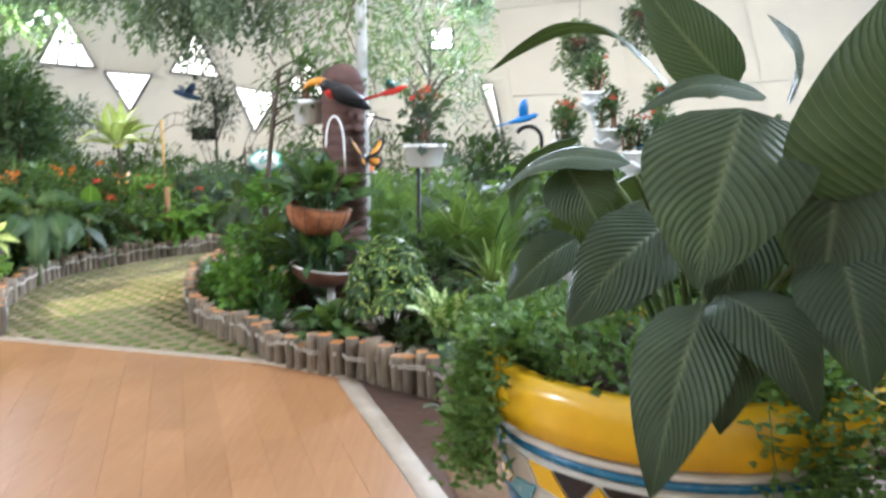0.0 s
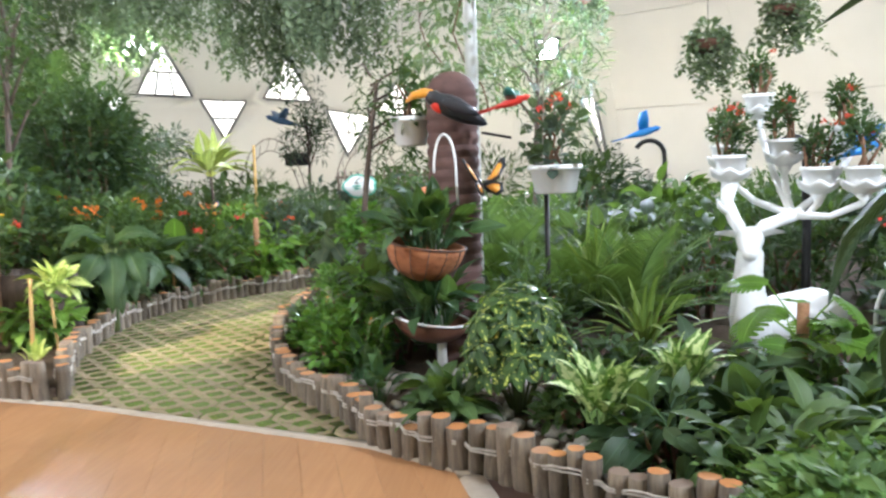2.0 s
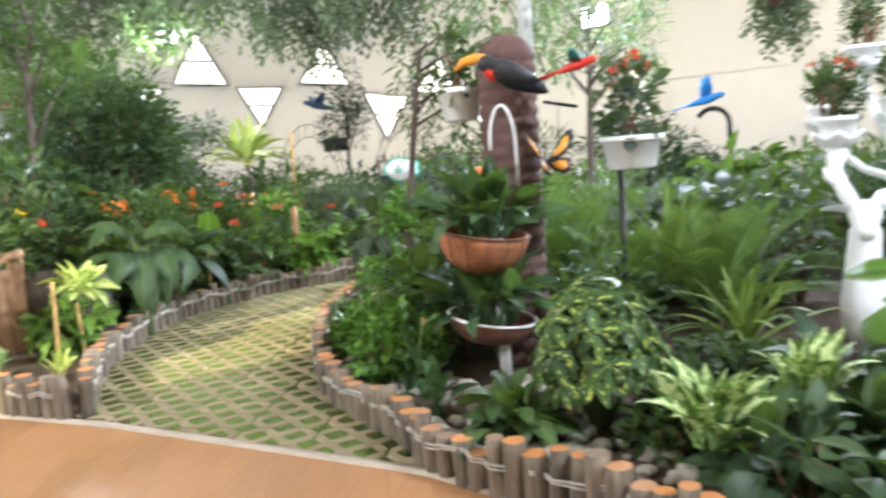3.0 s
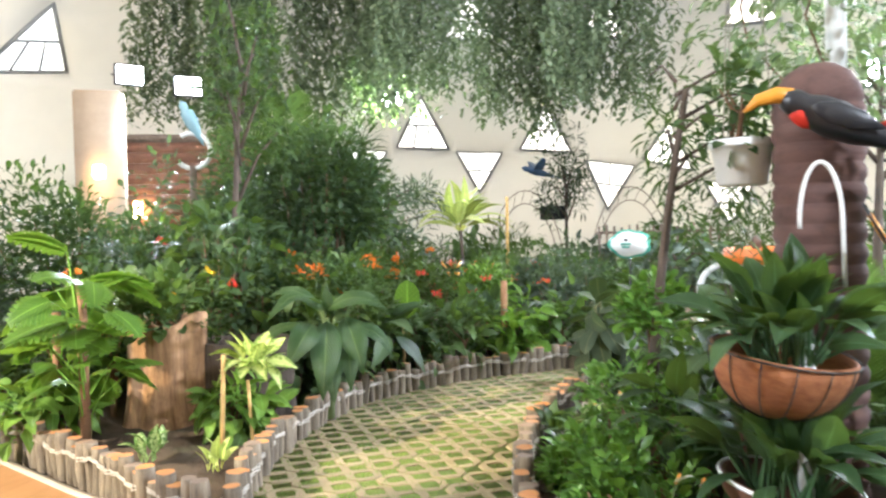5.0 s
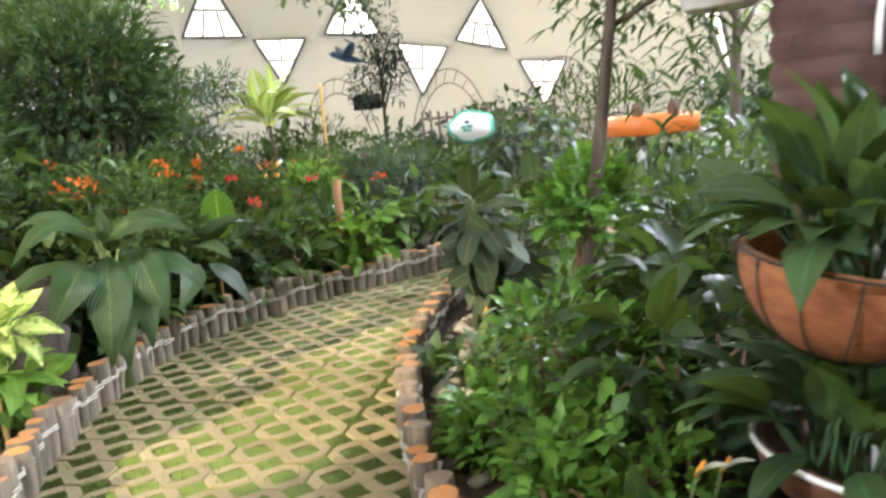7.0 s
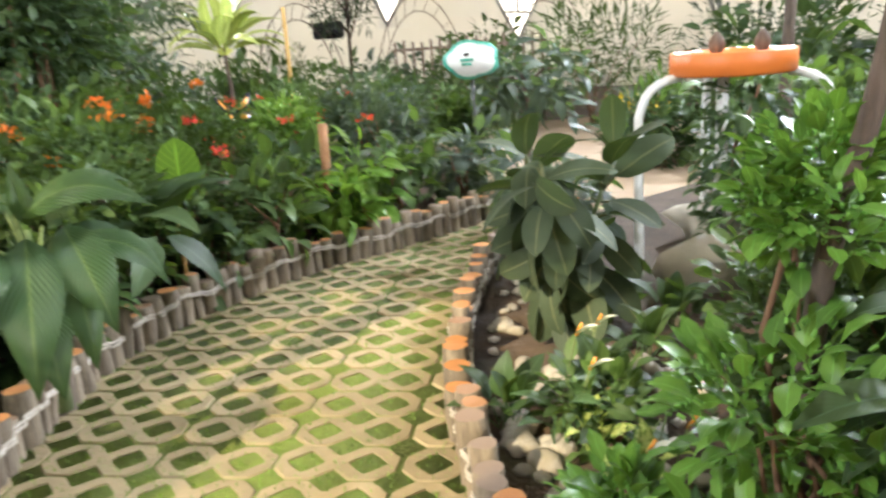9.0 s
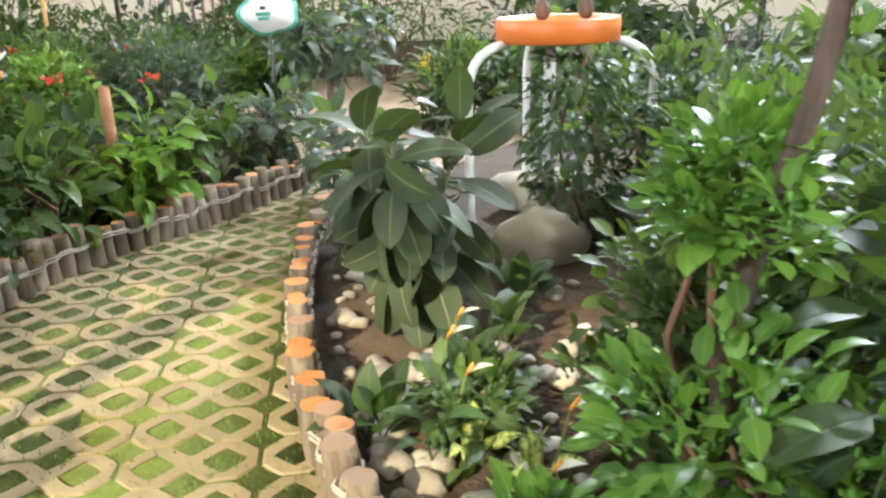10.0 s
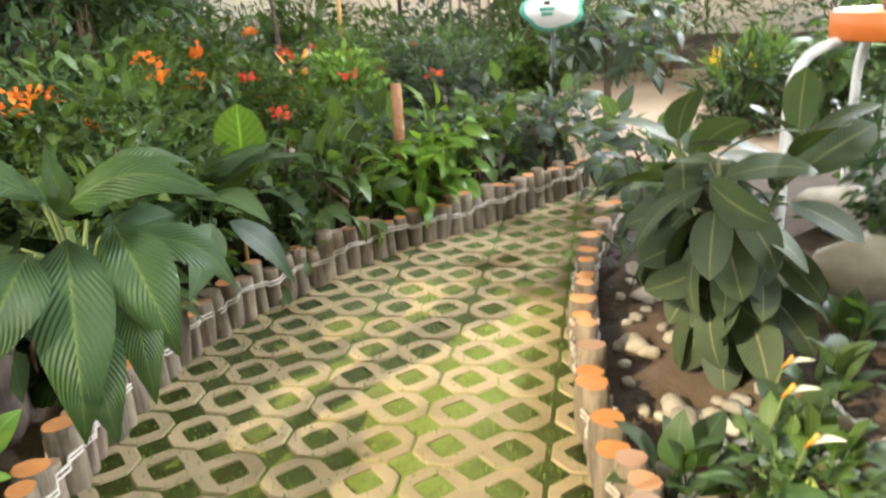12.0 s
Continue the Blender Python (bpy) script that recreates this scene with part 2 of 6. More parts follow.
LF = {
    "urn": leaf_mat("deep_green_ribbed_leaf", (0.048, 0.078, 0.034), (0.060, 0.092, 0.040), 0.42, (0.15, 0.18, 0.105), 18, 1.5, 0.8, trans=0.08, vary=0.3, spec=0.26),
    "spath": leaf_mat("peace_lily_leaf", (0.037, 0.082, 0.022), (0.063, 0.116, 0.029), 0.38, None, 14, 1.3, 0.3),
    "big": leaf_mat("broad_ribbed_leaf", (0.040, 0.088, 0.015), (0.029, 0.066, 0.016), 0.42, (0.10, 0.15, 0.042), 16, 1.4, 1.0, spec=0.26),
    "rubber": leaf_mat("rubber_plant_leaf", (0.044, 0.068, 0.027), (0.057, 0.082, 0.031), 0.56, (0.189, 0.194, 0.092), 22, 0.6, 0.1, trans=0.08, vary=0.3, spec=0.2),
    "dark": leaf_mat("dark_shrub_leaf", (0.030, 0.061, 0.018), (0.063, 0.101, 0.028), 0.45),
    "mid": leaf_mat("shrub_leaf", (0.043, 0.081, 0.015), (0.074, 0.121, 0.025), 0.45),
    "light": leaf_mat("light_shrub_leaf", (0.099, 0.198, 0.019), (0.161, 0.272, 0.031), 0.4),
    "ficus": leaf_mat("glossy_ficus_leaf", (0.084, 0.199, 0.021), (0.140, 0.272, 0.029), 0.32),
    "lime": leaf_mat("yellow_green_leaf", (0.44, 0.50, 0.11), (0.52, 0.58, 0.20), 0.45, trans=0.35),
    "croton": leaf_mat("yellow_spotted_leaf", (0.20, 0.30, 0.05), (0.30, 0.40, 0.07), 0.45, cream=(0.62, 0.66, 0.22), cream_at=(0.42, 0.54), trans=0.35),
    "scheff": leaf_mat("variegated_umbrella_leaf", (0.044, 0.092, 0.020), (0.070, 0.126, 0.022), 0.32, cream=(0.55, 0.60, 0.10), cream_at=(0.64, 0.70)),
    "dieff": leaf_mat("spotted_cream_leaf", (0.096, 0.184, 0.031), (0.136, 0.242, 0.041), 0.4, cream=(0.55, 0.62, 0.28), cream_at=(0.46, 0.56)),
    "monst": leaf_mat("split_leaf", (0.136, 0.262, 0.018), (0.077, 0.165, 0.020), 0.32, None, 9, 1.0, 0.3, trans=0.4),
    "palm": leaf_mat("palm_leaflet", (0.070, 0.126, 0.026), (0.116, 0.184, 0.041), 0.45),
    "spiky": leaf_mat("striped_strap_leaf", (0.189, 0.262, 0.041), (0.096, 0.165, 0.031), 0.4, trans=0.2),
    "vine": leaf_mat("hanging_vine_leaf", (0.135, 0.180, 0.085), (0.200, 0.245, 0.115), 0.55),
    "ivy": leaf_mat("ivy_leaf", (0.083, 0.165, 0.031), (0.149, 0.242, 0.046), 0.5),
    "grey": leaf_mat("bluish_dark_leaf", (0.050, 0.073, 0.046), (0.083, 0.107, 0.061), 0.45),
    "orange": leaf_mat("orange_petal", (0.85, 0.20, 0.02), (0.80, 0.12, 0.02), 0.5, (0.8, 0.3, 0.05), trans=0.3, vary=0.2),
    "redp": leaf_mat("red_petal", (0.75, 0.04, 0.03), (0.62, 0.03, 0.05), 0.5, (0.7, 0.1, 0.1), trans=0.3, vary=0.2),
    "yellowp": leaf_mat("yellow_petal", (0.85, 0.55, 0.02), (0.85, 0.45, 0.02), 0.5, (0.85, 0.5, 0.05), trans=0.3, vary=0.2),
    "whitep": leaf_mat("white_spathe", (0.75, 0.76, 0.66), (0.70, 0.72, 0.58), 0.5, (0.7, 0.75, 0.6), trans=0.3, vary=0.1),
}

# ---- building helpers ----
rng = np.random.default_rng(7)


def mesh_of(name, verts, faces, mat, uvs=None, smooth=True):
    sizes = np.fromiter((len(f) for f in faces), dtype=np.int32, count=len(faces))
    loops = np.fromiter((i for f in faces for i in f), dtype=np.int32, count=int(sizes.sum()))
    return raw_mesh(name, np.asarray(verts, dtype=np.float32), loops, sizes, mat, uvs, smooth)


def raw_mesh(name, verts, loops, sizes, mat, uvs=None, smooth=True):
    me = bpy.data.meshes.new(name)
    me.vertices.add(len(verts))
    me.vertices.foreach_set("co", np.ascontiguousarray(verts, dtype=np.float32).ravel())
    me.loops.add(len(loops))
    me.loops.foreach_set("vertex_index", loops)
    me.polygons.add(len(sizes))
    me.polygons.foreach_set("loop_start", np.concatenate([[0], np.cumsum(sizes)[:-1]]).astype(np.int32))
    if uvs is not None:
        lay = me.uv_layers.new(name="UVMap")
        lay.data.foreach_set("uv", np.ascontiguousarray(np.asarray(uvs, dtype=np.float32)[loops]).ravel())
    me.polygons.foreach_set("use_smooth", np.full(len(sizes), smooth, dtype=bool))
    for m in mat if isinstance(mat, (list, tuple)) else (mat,):
        me.materials.append(m)
    me.update(calc_edges=True)
    me.validate()
    return me


def thing(name, loc, label, category, group="", kind="", rz=0.0):
    ob = new(name)
    ob.empty_display_size = 0.1
    ob.matrix_basis = pose(*loc, 0, 0, rz)
    return tagged(ob, label, category, group, kind)


def part(name, data, mat, parent, label="", m=None):
    """One mesh object under a thing or a part: from a bmesh, a ready mesh, or (verts, faces)."""
    if isinstance(data, bmesh.types.BMesh):
        me = bpy.data.meshes.new(name)
        data.to_mesh(me)
        data.free()
        me.materials.append(mat)
    elif isinstance(data, tuple):
        me = mesh_of(name, data[0], data[1], mat)
    else:
        me = data
    ob = new(name, me)
    ob.parent = parent
    if m is not None:
        ob.matrix_basis = m
    return tagged(ob, label)


def solo(name, data, mat, label, category, loc=(0, 0, 0), group="", kind="", rz=0.0):
    """A thing that is one plain mesh."""
    ob = part(name, data, mat, None, label, pose(*loc, 0, 0, rz))
    return tagged(ob, label, category, group, kind)


def join(*pieces):
    V, F, k = [], [], 0
    for v, f in pieces:
        V.extend(map(tuple, v))
        F.extend(tuple(i + k for i in q) for q in f)
        k += len(v)
    return V, F


def moved(piece, m):
    return [tuple(m @ Vector(v)) for v in piece[0]], piece[1]


def tube(points, radii, n=8, caps=True):
    P = np.array(points, float)
    if np.isscalar(radii):
        radii = [radii] * len(P)
    T = np.gradient(P, axis=0)
    T /= np.linalg.norm(T, axis=1)[:, None] + 1e-9
    ref = np.array((0.0, 0.0, 1.0)) if abs(T[0][2]) < 0.9 else np.array((1.0, 0.0, 0.0))
    V, F = [], []
    a = np.cross(T[0], ref)
    for i in range(len(P)):
        a = a - T[i] * (a @ T[i])
        a /= np.linalg.norm(a)
        b = np.cross(T[i], a)
        for k in range(n):
            w = 2 * math.pi * k / n
            V.append(tuple(P[i] + radii[i] * (math.cos(w) * a + math.sin(w) * b)))
    for i in range(len(P) - 1):
        for k in range(n):
            F.append((i * n + k, i * n + (k + 1) % n, (i + 1) * n + (k + 1) % n, (i + 1) * n + k))
    if caps:
        F.append(tuple(range(n - 1, -1, -1)))
        F.append(tuple((len(P) - 1) * n + k for k in range(n)))
    return V, F


def lathe(profile, n=32, squash=1.0):
    V, F = [], []
    for r, z in profile:
        for k in range(n):
            w = 2 * math.pi * k / n
            V.append((r * math.cos(w), r * squash * math.sin(w), z))
    for i in range(len(profile) - 1):
        for k in range(n):
            F.append((i * n + k, i * n + (k + 1) % n, (i + 1) * n + (k + 1) % n, (i + 1) * n + k))
    F.append(tuple(range(n - 1, -1, -1)))
    F.append(tuple((len(profile) - 1) * n + k for k in range(n)))
    return V, F


def slab(outline, z0, z1):
    n = len(outline)
    V = [(x, y, z0) for x, y in outline] + [(x, y, z1) for x, y in outline]
    F = [tuple(range(n - 1, -1, -1)), tuple(range(n, 2 * n))]
    F += [(k, (k + 1) % n, n + (k + 1) % n, n + k) for k in range(n)]
    return V, F


def box(sx, sy, sz, c=(0, 0, 0), bev=0.0):
    bm = bmesh.new()
    bmesh.ops.create_cube(bm, size=1.0, matrix=Matrix.Translation(c) @ Matrix.Diagonal((sx, sy, sz, 1)))
    if bev:
        bmesh.ops.bevel(bm, geom=bm.edges[:], offset=bev, segments=2, affect="EDGES")
    V = [tuple(v.co) for v in bm.verts]
    bm.verts.index_update()
    F = [tuple(v.index for v in f.verts) for f in bm.faces]
    bm.free()
    return V, F


def curve_pts(knots, step):
    """Points at an even step along a smooth line through the knots."""
    P = np.array(knots, float)
    Q = np.vstack([2 * P[0] - P[1], P, 2 * P[-1] - P[-2]])
    out = []
    for i in range(1, len(Q) - 2):
        for s in np.linspace(0, 1, 24, endpoint=False):
            out.append(0.5 * (2 * Q[i] + (Q[i + 1] - Q[i - 1]) * s + (2 * Q[i - 1] - 5 * Q[i] + 4 * Q[i + 1] - Q[i + 2]) * s ** 2 + (3 * Q[i] - Q[i - 1] - 3 * Q[i + 1] + Q[i + 2]) * s ** 3))
    out.append(P[-1])
    out = np.array(out)
    d = np.concatenate([[0], np.cumsum(np.linalg.norm(np.diff(out, axis=0), axis=1))])
    t = np.arange(0, d[-1], step)
    return np.stack([np.interp(t, d, out[:, k]) for k in range(out.shape[1])], axis=1)


# ---- leaves ----
PROFILES = {
    "lance": lambda s: math.sin(math.pi * s ** 0.75) ** 0.9 * (1 - 0.25 * s),
    "ovate": lambda s: math.sin(math.pi * s ** 0.85) ** 0.65,
    "broad": lambda s: math.sin(math.pi * s ** 0.62) ** 0.8,
    "oblong": lambda s: math.sin(math.pi * s) ** 0.55,
    "strap": lambda s: min(1.0, 5 * s + 0.3) * (1 - s) ** 0.45,
    "round": lambda s: math.sqrt(max(0.0, 1 - (2 * s - 1) ** 2)),
    "heart": lambda s: (0.62 + 0.9 * s) if s < 0.25 else 0.98 * math.cos((s - 0.3) / 0.7 * math.pi / 2) ** 0.7 if s > 0.3 else 0.93,
}


def leaf(length, width, droop=0.6, fold=0.3, kind="lance", rows=7, stalk=0.0, lift=0.0, wave=0.0, twist=0.0, cols=5, bend=0.0):
    """A leaf along +y, face up, with its stalk: it bends down by droop radians towards its tip."""
    V, UV, F = [], [], []
    y, z, ang = 0.0, 0.0, lift
    if stalk:
        m = 3
        for i in range(m + 1):
            r = 0.006 + 0.02 * width * (1 - i / m)
            for dx, dz in ((-r, 0), (r, 0), (0, -r * 1.5)):
                V.append((dx, y, z + dz))
                UV.append((0.5, 0.0))
            if i < m:
                y += math.cos(ang) * stalk / m
                z += math.sin(ang) * stalk / m
        for i in range(m):
            a = i * 3
            F += [(a, a + 1, a + 4, a + 3), (a + 1, a + 2, a + 5, a + 4), (a + 2, a, a + 3, a + 5)]
    base = len(V)
    ang -= bend
    half = (cols - 1) / 2
    for i in range(rows + 1):
        s = i / rows
        w = max(0.02, PROFILES[kind](min(max(s, 1e-4), 0.999))) * width / 2
        a = ang - droop * s
        tw = twist * s
        for k in range(cols):
            u = (k - half) / half
            h = abs(u) * w * math.tan(fold) + wave * w * math.sin(9 * s + 2.5 * u) * abs(u)
            x = u * w
            px, pz = x * math.cos(tw) - h * math.sin(tw), x * math.sin(tw) + h * math.cos(tw)
            V.append((px, y - math.sin(a) * pz, z + math.cos(a) * pz))
            UV.append((0.5 + 0.5 * u, s))
        y += math.cos(a) * length / rows
        z += math.sin(a) * length / rows
    for i in range(rows):
        for k in range(cols - 1):
            p = base + i * cols + k
            F.append((p, p + 1, p + cols + 1, p + cols))
    return np.array(V), F, np.array(UV)


def split_leaf(length, width, droop=0.7, fold=0.15, stalk=0.3, lift=0.7, bend=0.9):
    """A heart-shaped leaf cut into fingers on both sides, with holes of air between them."""
    V, F, UV = leaf(length, width * 0.5, droop, fold, "heart", 10, stalk, lift, 0.0, 0.0, 3, bend)
    V, UV = list(map(tuple, V)), list(map(tuple, UV))
    spine = [Vector(V[-33 + i * 3 + 1]) for i in range(11)]
    for side in (-1, 1):
        for i in range(1, 10):
            s = i / 10
            reach = PROFILES["heart"](s) * width / 2
            c, d = spine[i], (spine[min(i + 1, 10)] - spine[i - 1]).normalized()
            nrm = Vector((1, 0, 0)).cross(d).normalized()
            hw = length / 10 * 0.5
            k = len(V)
            for j, (f, h, ahead) in enumerate(((0.12, 1.06, 0.0), (0.55, 1.04, 0.2), (0.85, 0.88, 0.45), (1.0, 0.45, 0.7))):
                p = c + Vector((side * reach * f, 0, 0)) + d * (ahead * hw * 1.6) + nrm * (fold * reach * f - 0.22 * reach * f * f)
                V += [tuple(p - d * hw * h), tuple(p + d * hw * h)]
                UV += [(0.5 + side * 0.5 * f, s - 0.05), (0.5 + side * 0.5 * f, s + 0.05)]
                if j:
                    q = k + 2 * j
                    F.append((q - 2, q, q + 1, q - 1) if side > 0 else (q - 2, q - 1, q + 1, q))
    return np.array(V), F, np.array(UV)


def rot_of(d, roll=0.0):
    """A turn that takes +y to d and keeps +z as far up as it can."""
    d = np.asarray(d, float)
    d = d / (np.linalg.norm(d) + 1e-9)
    up = np.array((0.0, 0.0, 1.0)) if abs(d[2]) < 0.98 else np.array((0.0, 1.0, 0.0))
    x = np.cross(d, up)
    x /= np.linalg.norm(x)
    z = np.cross(x, d)
    c, s = math.cos(roll), math.sin(roll)
    return np.stack([x * c + z * s, d, z * c - x * s], axis=1)


def many(name, shapes, places, mat):
    """One mesh of many leaves: places are (shape index, position, direction, roll, size)."""
    flat = [(np.asarray(V), np.array([i for f in F for i in f], dtype=np.int32), np.array([len(f) for f in F], dtype=np.int32), U) for V, F, U in shapes]
    VV, LL, SS, UU, k = [], [], [], [], 0
    for i, p, d, roll, size in places:
        V, L, S, U = flat[i]
        VV.append((V * size) @ rot_of(d, roll).T + np.asarray(p))
        LL.append(L + k)
        SS.append(S)
        UU.append(U)
        k += len(V)
    return raw_mesh(name, np.concatenate(VV), np.concatenate(LL), np.concatenate(SS), mat, np.concatenate(UU))


def mat4(d, p, roll=0.0, size=1.0):
    R = rot_of(d, roll) * size
    return Matrix([[*map(float, R[i]), float(p[i])] for i in range(3)] + [[0, 0, 0, 1]])

# ---- setting ----
ground = solo("ground", lathe([(60.0, -0.10), (60.0, -0.06)], 64), M["soil"], "bare dark soil floor under the whole place", "ground", kind="structure")


def dome_pt(az, z, off=0.0):
    r = (DOME_R + off) * math.sqrt(max(0.0, 1 - (z / DOME_H) ** 2))
    return Vector((DOME_C.x + r * math.cos(radians(az)), DOME_C.y + r * math.sin(radians(az)), z))


# triangular windows: three corners each, as (bearing from the middle of the dome, height)
WINDOWS = [
    ((112.6, 4.0), (107.2, 3.93), (110.1, 2.65), -1),
    ((105.4, 3.98), (99.4, 3.82), (102.0, 5.25), 1),
    ((98.1, 3.58), (92.7, 3.33), (96.0, 1.95), -1),
    ((92.0, 3.47), (86.7, 3.05), (88.7, 4.55), 1),
    ((85.8, 2.75), (80.9, 2.62), (83.6, 1.3), -1),
    ((119.5, 4.15), (113.3, 4.06), (116.4, 5.65), 1),
    ((125.4, 4.19), (120.4, 4.07), (123.0, 2.7), -1),
    ((113.6, 7.0), (107.0, 7.0), (110.2, 8.2), 1),
    ((97.2, 6.85), (91.8, 6.7), (94.2, 7.9), 1),
    ((81.5, 6.7), (75.8, 6.6), (78.6, 7.8), 1),
    ((162.5, 5.7), (154.8, 5.9), (157.2, 7.3), 1),
    ((67.9, 3.5), (66.2, 3.5), (65.2, 0.9), -1),
    # added opening out of view, placed and sized for the left sun patch
    ((253.0, 8.05), (231.0, 8.05), (242.0, 5.0), -1),
]


def build_dome():
    n, m = 96, 20
    V, F = [], []
    for off in (0.0, 0.35):
        for j in range(m):
            z = DOME_H * math.sin(math.pi / 2 * j / m)
            for i in range(n):
                V.append(tuple(dome_pt(360 * i / n, z * 0.999, off)) if j else tuple(dome_pt(360 * i / n, 0, off) - Vector((0, 0, 0.3))))
        V.append((DOME_C.x, DOME_C.y, DOME_H + off))
    L = n * m + 1
    for o in (0, 1):
        for j in range(m - 1):
            for i in range(n):
                q = (o * L + j * n + i, o * L + j * n + (i + 1) % n, o * L + (j + 1) * n + (i + 1) % n, o * L + (j + 1) * n + i)
                F.append(q if o else q[::-1])
        for i in range(n):
            q = (o * L + (m - 1) * n + i, o * L + (m - 1) * n + (i + 1) % n, o * L + n * m)
            F.append(q if o else q[::-1])
    for i in range(n):
        F.append((i, (i + 1) % n, L + (i + 1) % n, L + i))
    shell = new("ceiling", mesh_of("ceiling", V, F, M["shell"]))
    CV, CF = [], []
    for *c, up in WINDOWS:
        inn, out = [dome_pt(a, z, -0.6) for a, z in c], [dome_pt(a, z, 1.0) for a, z in c]
        k = len(CV)
        CV += [tuple(p) for p in inn + out]
        tri = [(k, k + 1, k + 2), (k + 5, k + 4, k + 3)] + [(k + 3 + i, k + 3 + (i + 1) % 3, k + (i + 1) % 3, k + i) for i in range(3)]
        CF += tri
    cm = mesh_of("cutter", CV, CF, M["shell"], smooth=False)
    bm = bmesh.new()
    bm.from_mesh(cm)
    bmesh.ops.recalc_face_normals(bm, faces=bm.faces)
    bm.to_mesh(cm)
    bm.free()
    cut = new("cutter", cm)
    bo = shell.modifiers.new("openings", "BOOLEAN")
    bo.operation, bo.solver, bo.object = "DIFFERENCE", "EXACT", cut
    dg = bpy.context.evaluated_depsgraph_get()
    me = bpy.data.meshes.new_from_object(shell.evaluated_get(dg))
    shell.modifiers.clear()
    shell.data = me
    bpy.data.objects.remove(cut)
    return tagged(shell, "smooth white dome membrane with triangular window openings", "ceiling", kind="structure")


build_dome()


def bar(a, b, w, name, mat, parent):
    """A square bar from a to b."""
    v = Vector(b) - Vector(a)
    m = Matrix.Translation((Vector(a) + Vector(b)) / 2) @ v.to_track_quat("Y", "Z").to_matrix().to_4x4()
    return part(name, moved(box(w, v.length + w * 0.6, w, bev=w * 0.12), m), mat, parent)


for k, (*c, up) in enumerate(WINDOWS):
    P = [dome_pt(a, z, 0.05) for a, z in c]
    mid = sum(P, Vector()) / 3
    w = thing("window_%d" % (k + 1), mid, "triangular window with grey frame and glazing bars", "window", kind="structure")
    P = [p - mid for p in P]
    for i in range(3):
        bar(P[i], P[(i + 1) % 3], 0.09, "window_frame", M["frame"], w)
    if k not in (11,):
        f = 0.45
        a, b = P[0].lerp(P[2], f), P[1].lerp(P[2], f)
        bar(a, b, 0.06, "glazing_bar", M["frame"], w)
        for g in ((0.5,) if up < 0 else (0.33, 0.67)):
            bar(P[0].lerp(P[1], g), a.lerp(b, g), 0.05, "glazing_bar", M["frame"], w)
    pane = part("pane", mesh_of("pane", P, [(0, 1, 2)], M["pane"], smooth=False), None, w)
    pane.visible_shadow = False

# added glowing band stands for daylight outside the windows, and brightens the membrane
glow_v, glow_f = [], []
for i, az in enumerate(np.linspace(20, 172, 34)):
    for z in (-0.06, 10.5):
        glow_v.append((DOME_C.x + (DOME_R + 4.0) * math.cos(radians(az)), DOME_C.y + (DOME_R + 4.0) * math.sin(radians(az)), z))
    if i:
        glow_f.append((2 * i - 2, 2 * i, 2 * i + 1, 2 * i - 1))
solo("backdrop", (glow_v, glow_f), M["backdrop_glow"], "added glowing white backdrop standing for daylight outside the dome", "backdrop", kind="structure")

# welded seams of the membrane
for k, (az0, az1, z) in enumerate(((-60, 64, 3.05), (-60, 64, 5.6), (126, 300, 3.05), (68, 126, 6.1))):
    pts = [tuple(dome_pt(a, z, -0.012)) for a in np.linspace(az0, az1, 40)]
    solo("trim", tube(pts, 0.016, 5), M["shell"], "welded horizontal seam of the white membrane", "seam", kind="structure")
for az in (8, 22, 36, 50, 64, 76, 130, 142, 170, 184):
    pts = [tuple(dome_pt(az, z, -0.012)) for z in np.linspace(0.0, 11.0, 24)]
    solo("trim", tube(pts, 0.012, 5), M["shell"], "welded upright seam of the white membrane", "seam", kind="structure")

# log-edge lines and the path between them
EDGE_R = [(1.9, 3.55), (1.2, 3.85), (0.6, 4.15), (0.07, 4.44), (-0.17, 4.62), (-0.51, 4.9), (-0.87, 5.07), (-1.22, 5.34), (-1.48, 5.74), (-1.74, 6.0), (-2.07, 6.42), (-2.40, 7.15), (-2.59, 7.8), (-2.71, 8.4), (-2.76, 9.1), (-2.73, 10.0), (-2.55, 10.8), (-2.1, 11.5)]
EDGE_L1 = [(-8.2, 7.35), (-7.0, 7.05), (-5.28, 6.58), (-4.71, 6.41), (-4.2, 6.22), (-3.72, 6.10)]
EDGE_L2 = [(-3.66, 6.22), (-3.90, 6.62), (-4.20, 7.2), (-4.45, 8.1), (-4.52, 9.0), (-4.31, 9.7), (-3.92, 10.4), (-3.47, 10.9), (-3.1, 11.4), (-2.75, 11.95)]
right_line, left_line = curve_pts(EDGE_R, 0.2), curve_pts(EDGE_L2, 0.2)
moss = solo("path_bed", slab([tuple(p) for p in right_line if p[1] > 5.3] + [(-1.4, 12.6), (-2.6, 13.0)] + [tuple(p) for p in left_line[::-1]], -0.05, 0.005), M["moss"], "green moss filling the joints of the path", "moss", kind="structure")
solo("flower_bed", slab([tuple(p) for p in right_line] + [(-1.2, 12.4), (2, 16), (8, 16), (9, 5), (6, 2.5)], -0.05, 0.07), M["soil"], "raised bed of dark soil behind the logs", "flower bed", kind="structure")
solo("flower_bed", slab([tuple(p) for p in curve_pts(EDGE_L1, 0.2)] + [tuple(p) for p in left_line] + [(-3.2, 14.5), (-8, 17), (-15, 14), (-14, 9)], -0.05, 0.07), M["soil"], "raised bed of dark soil behind the logs", "flower bed", kind="structure")
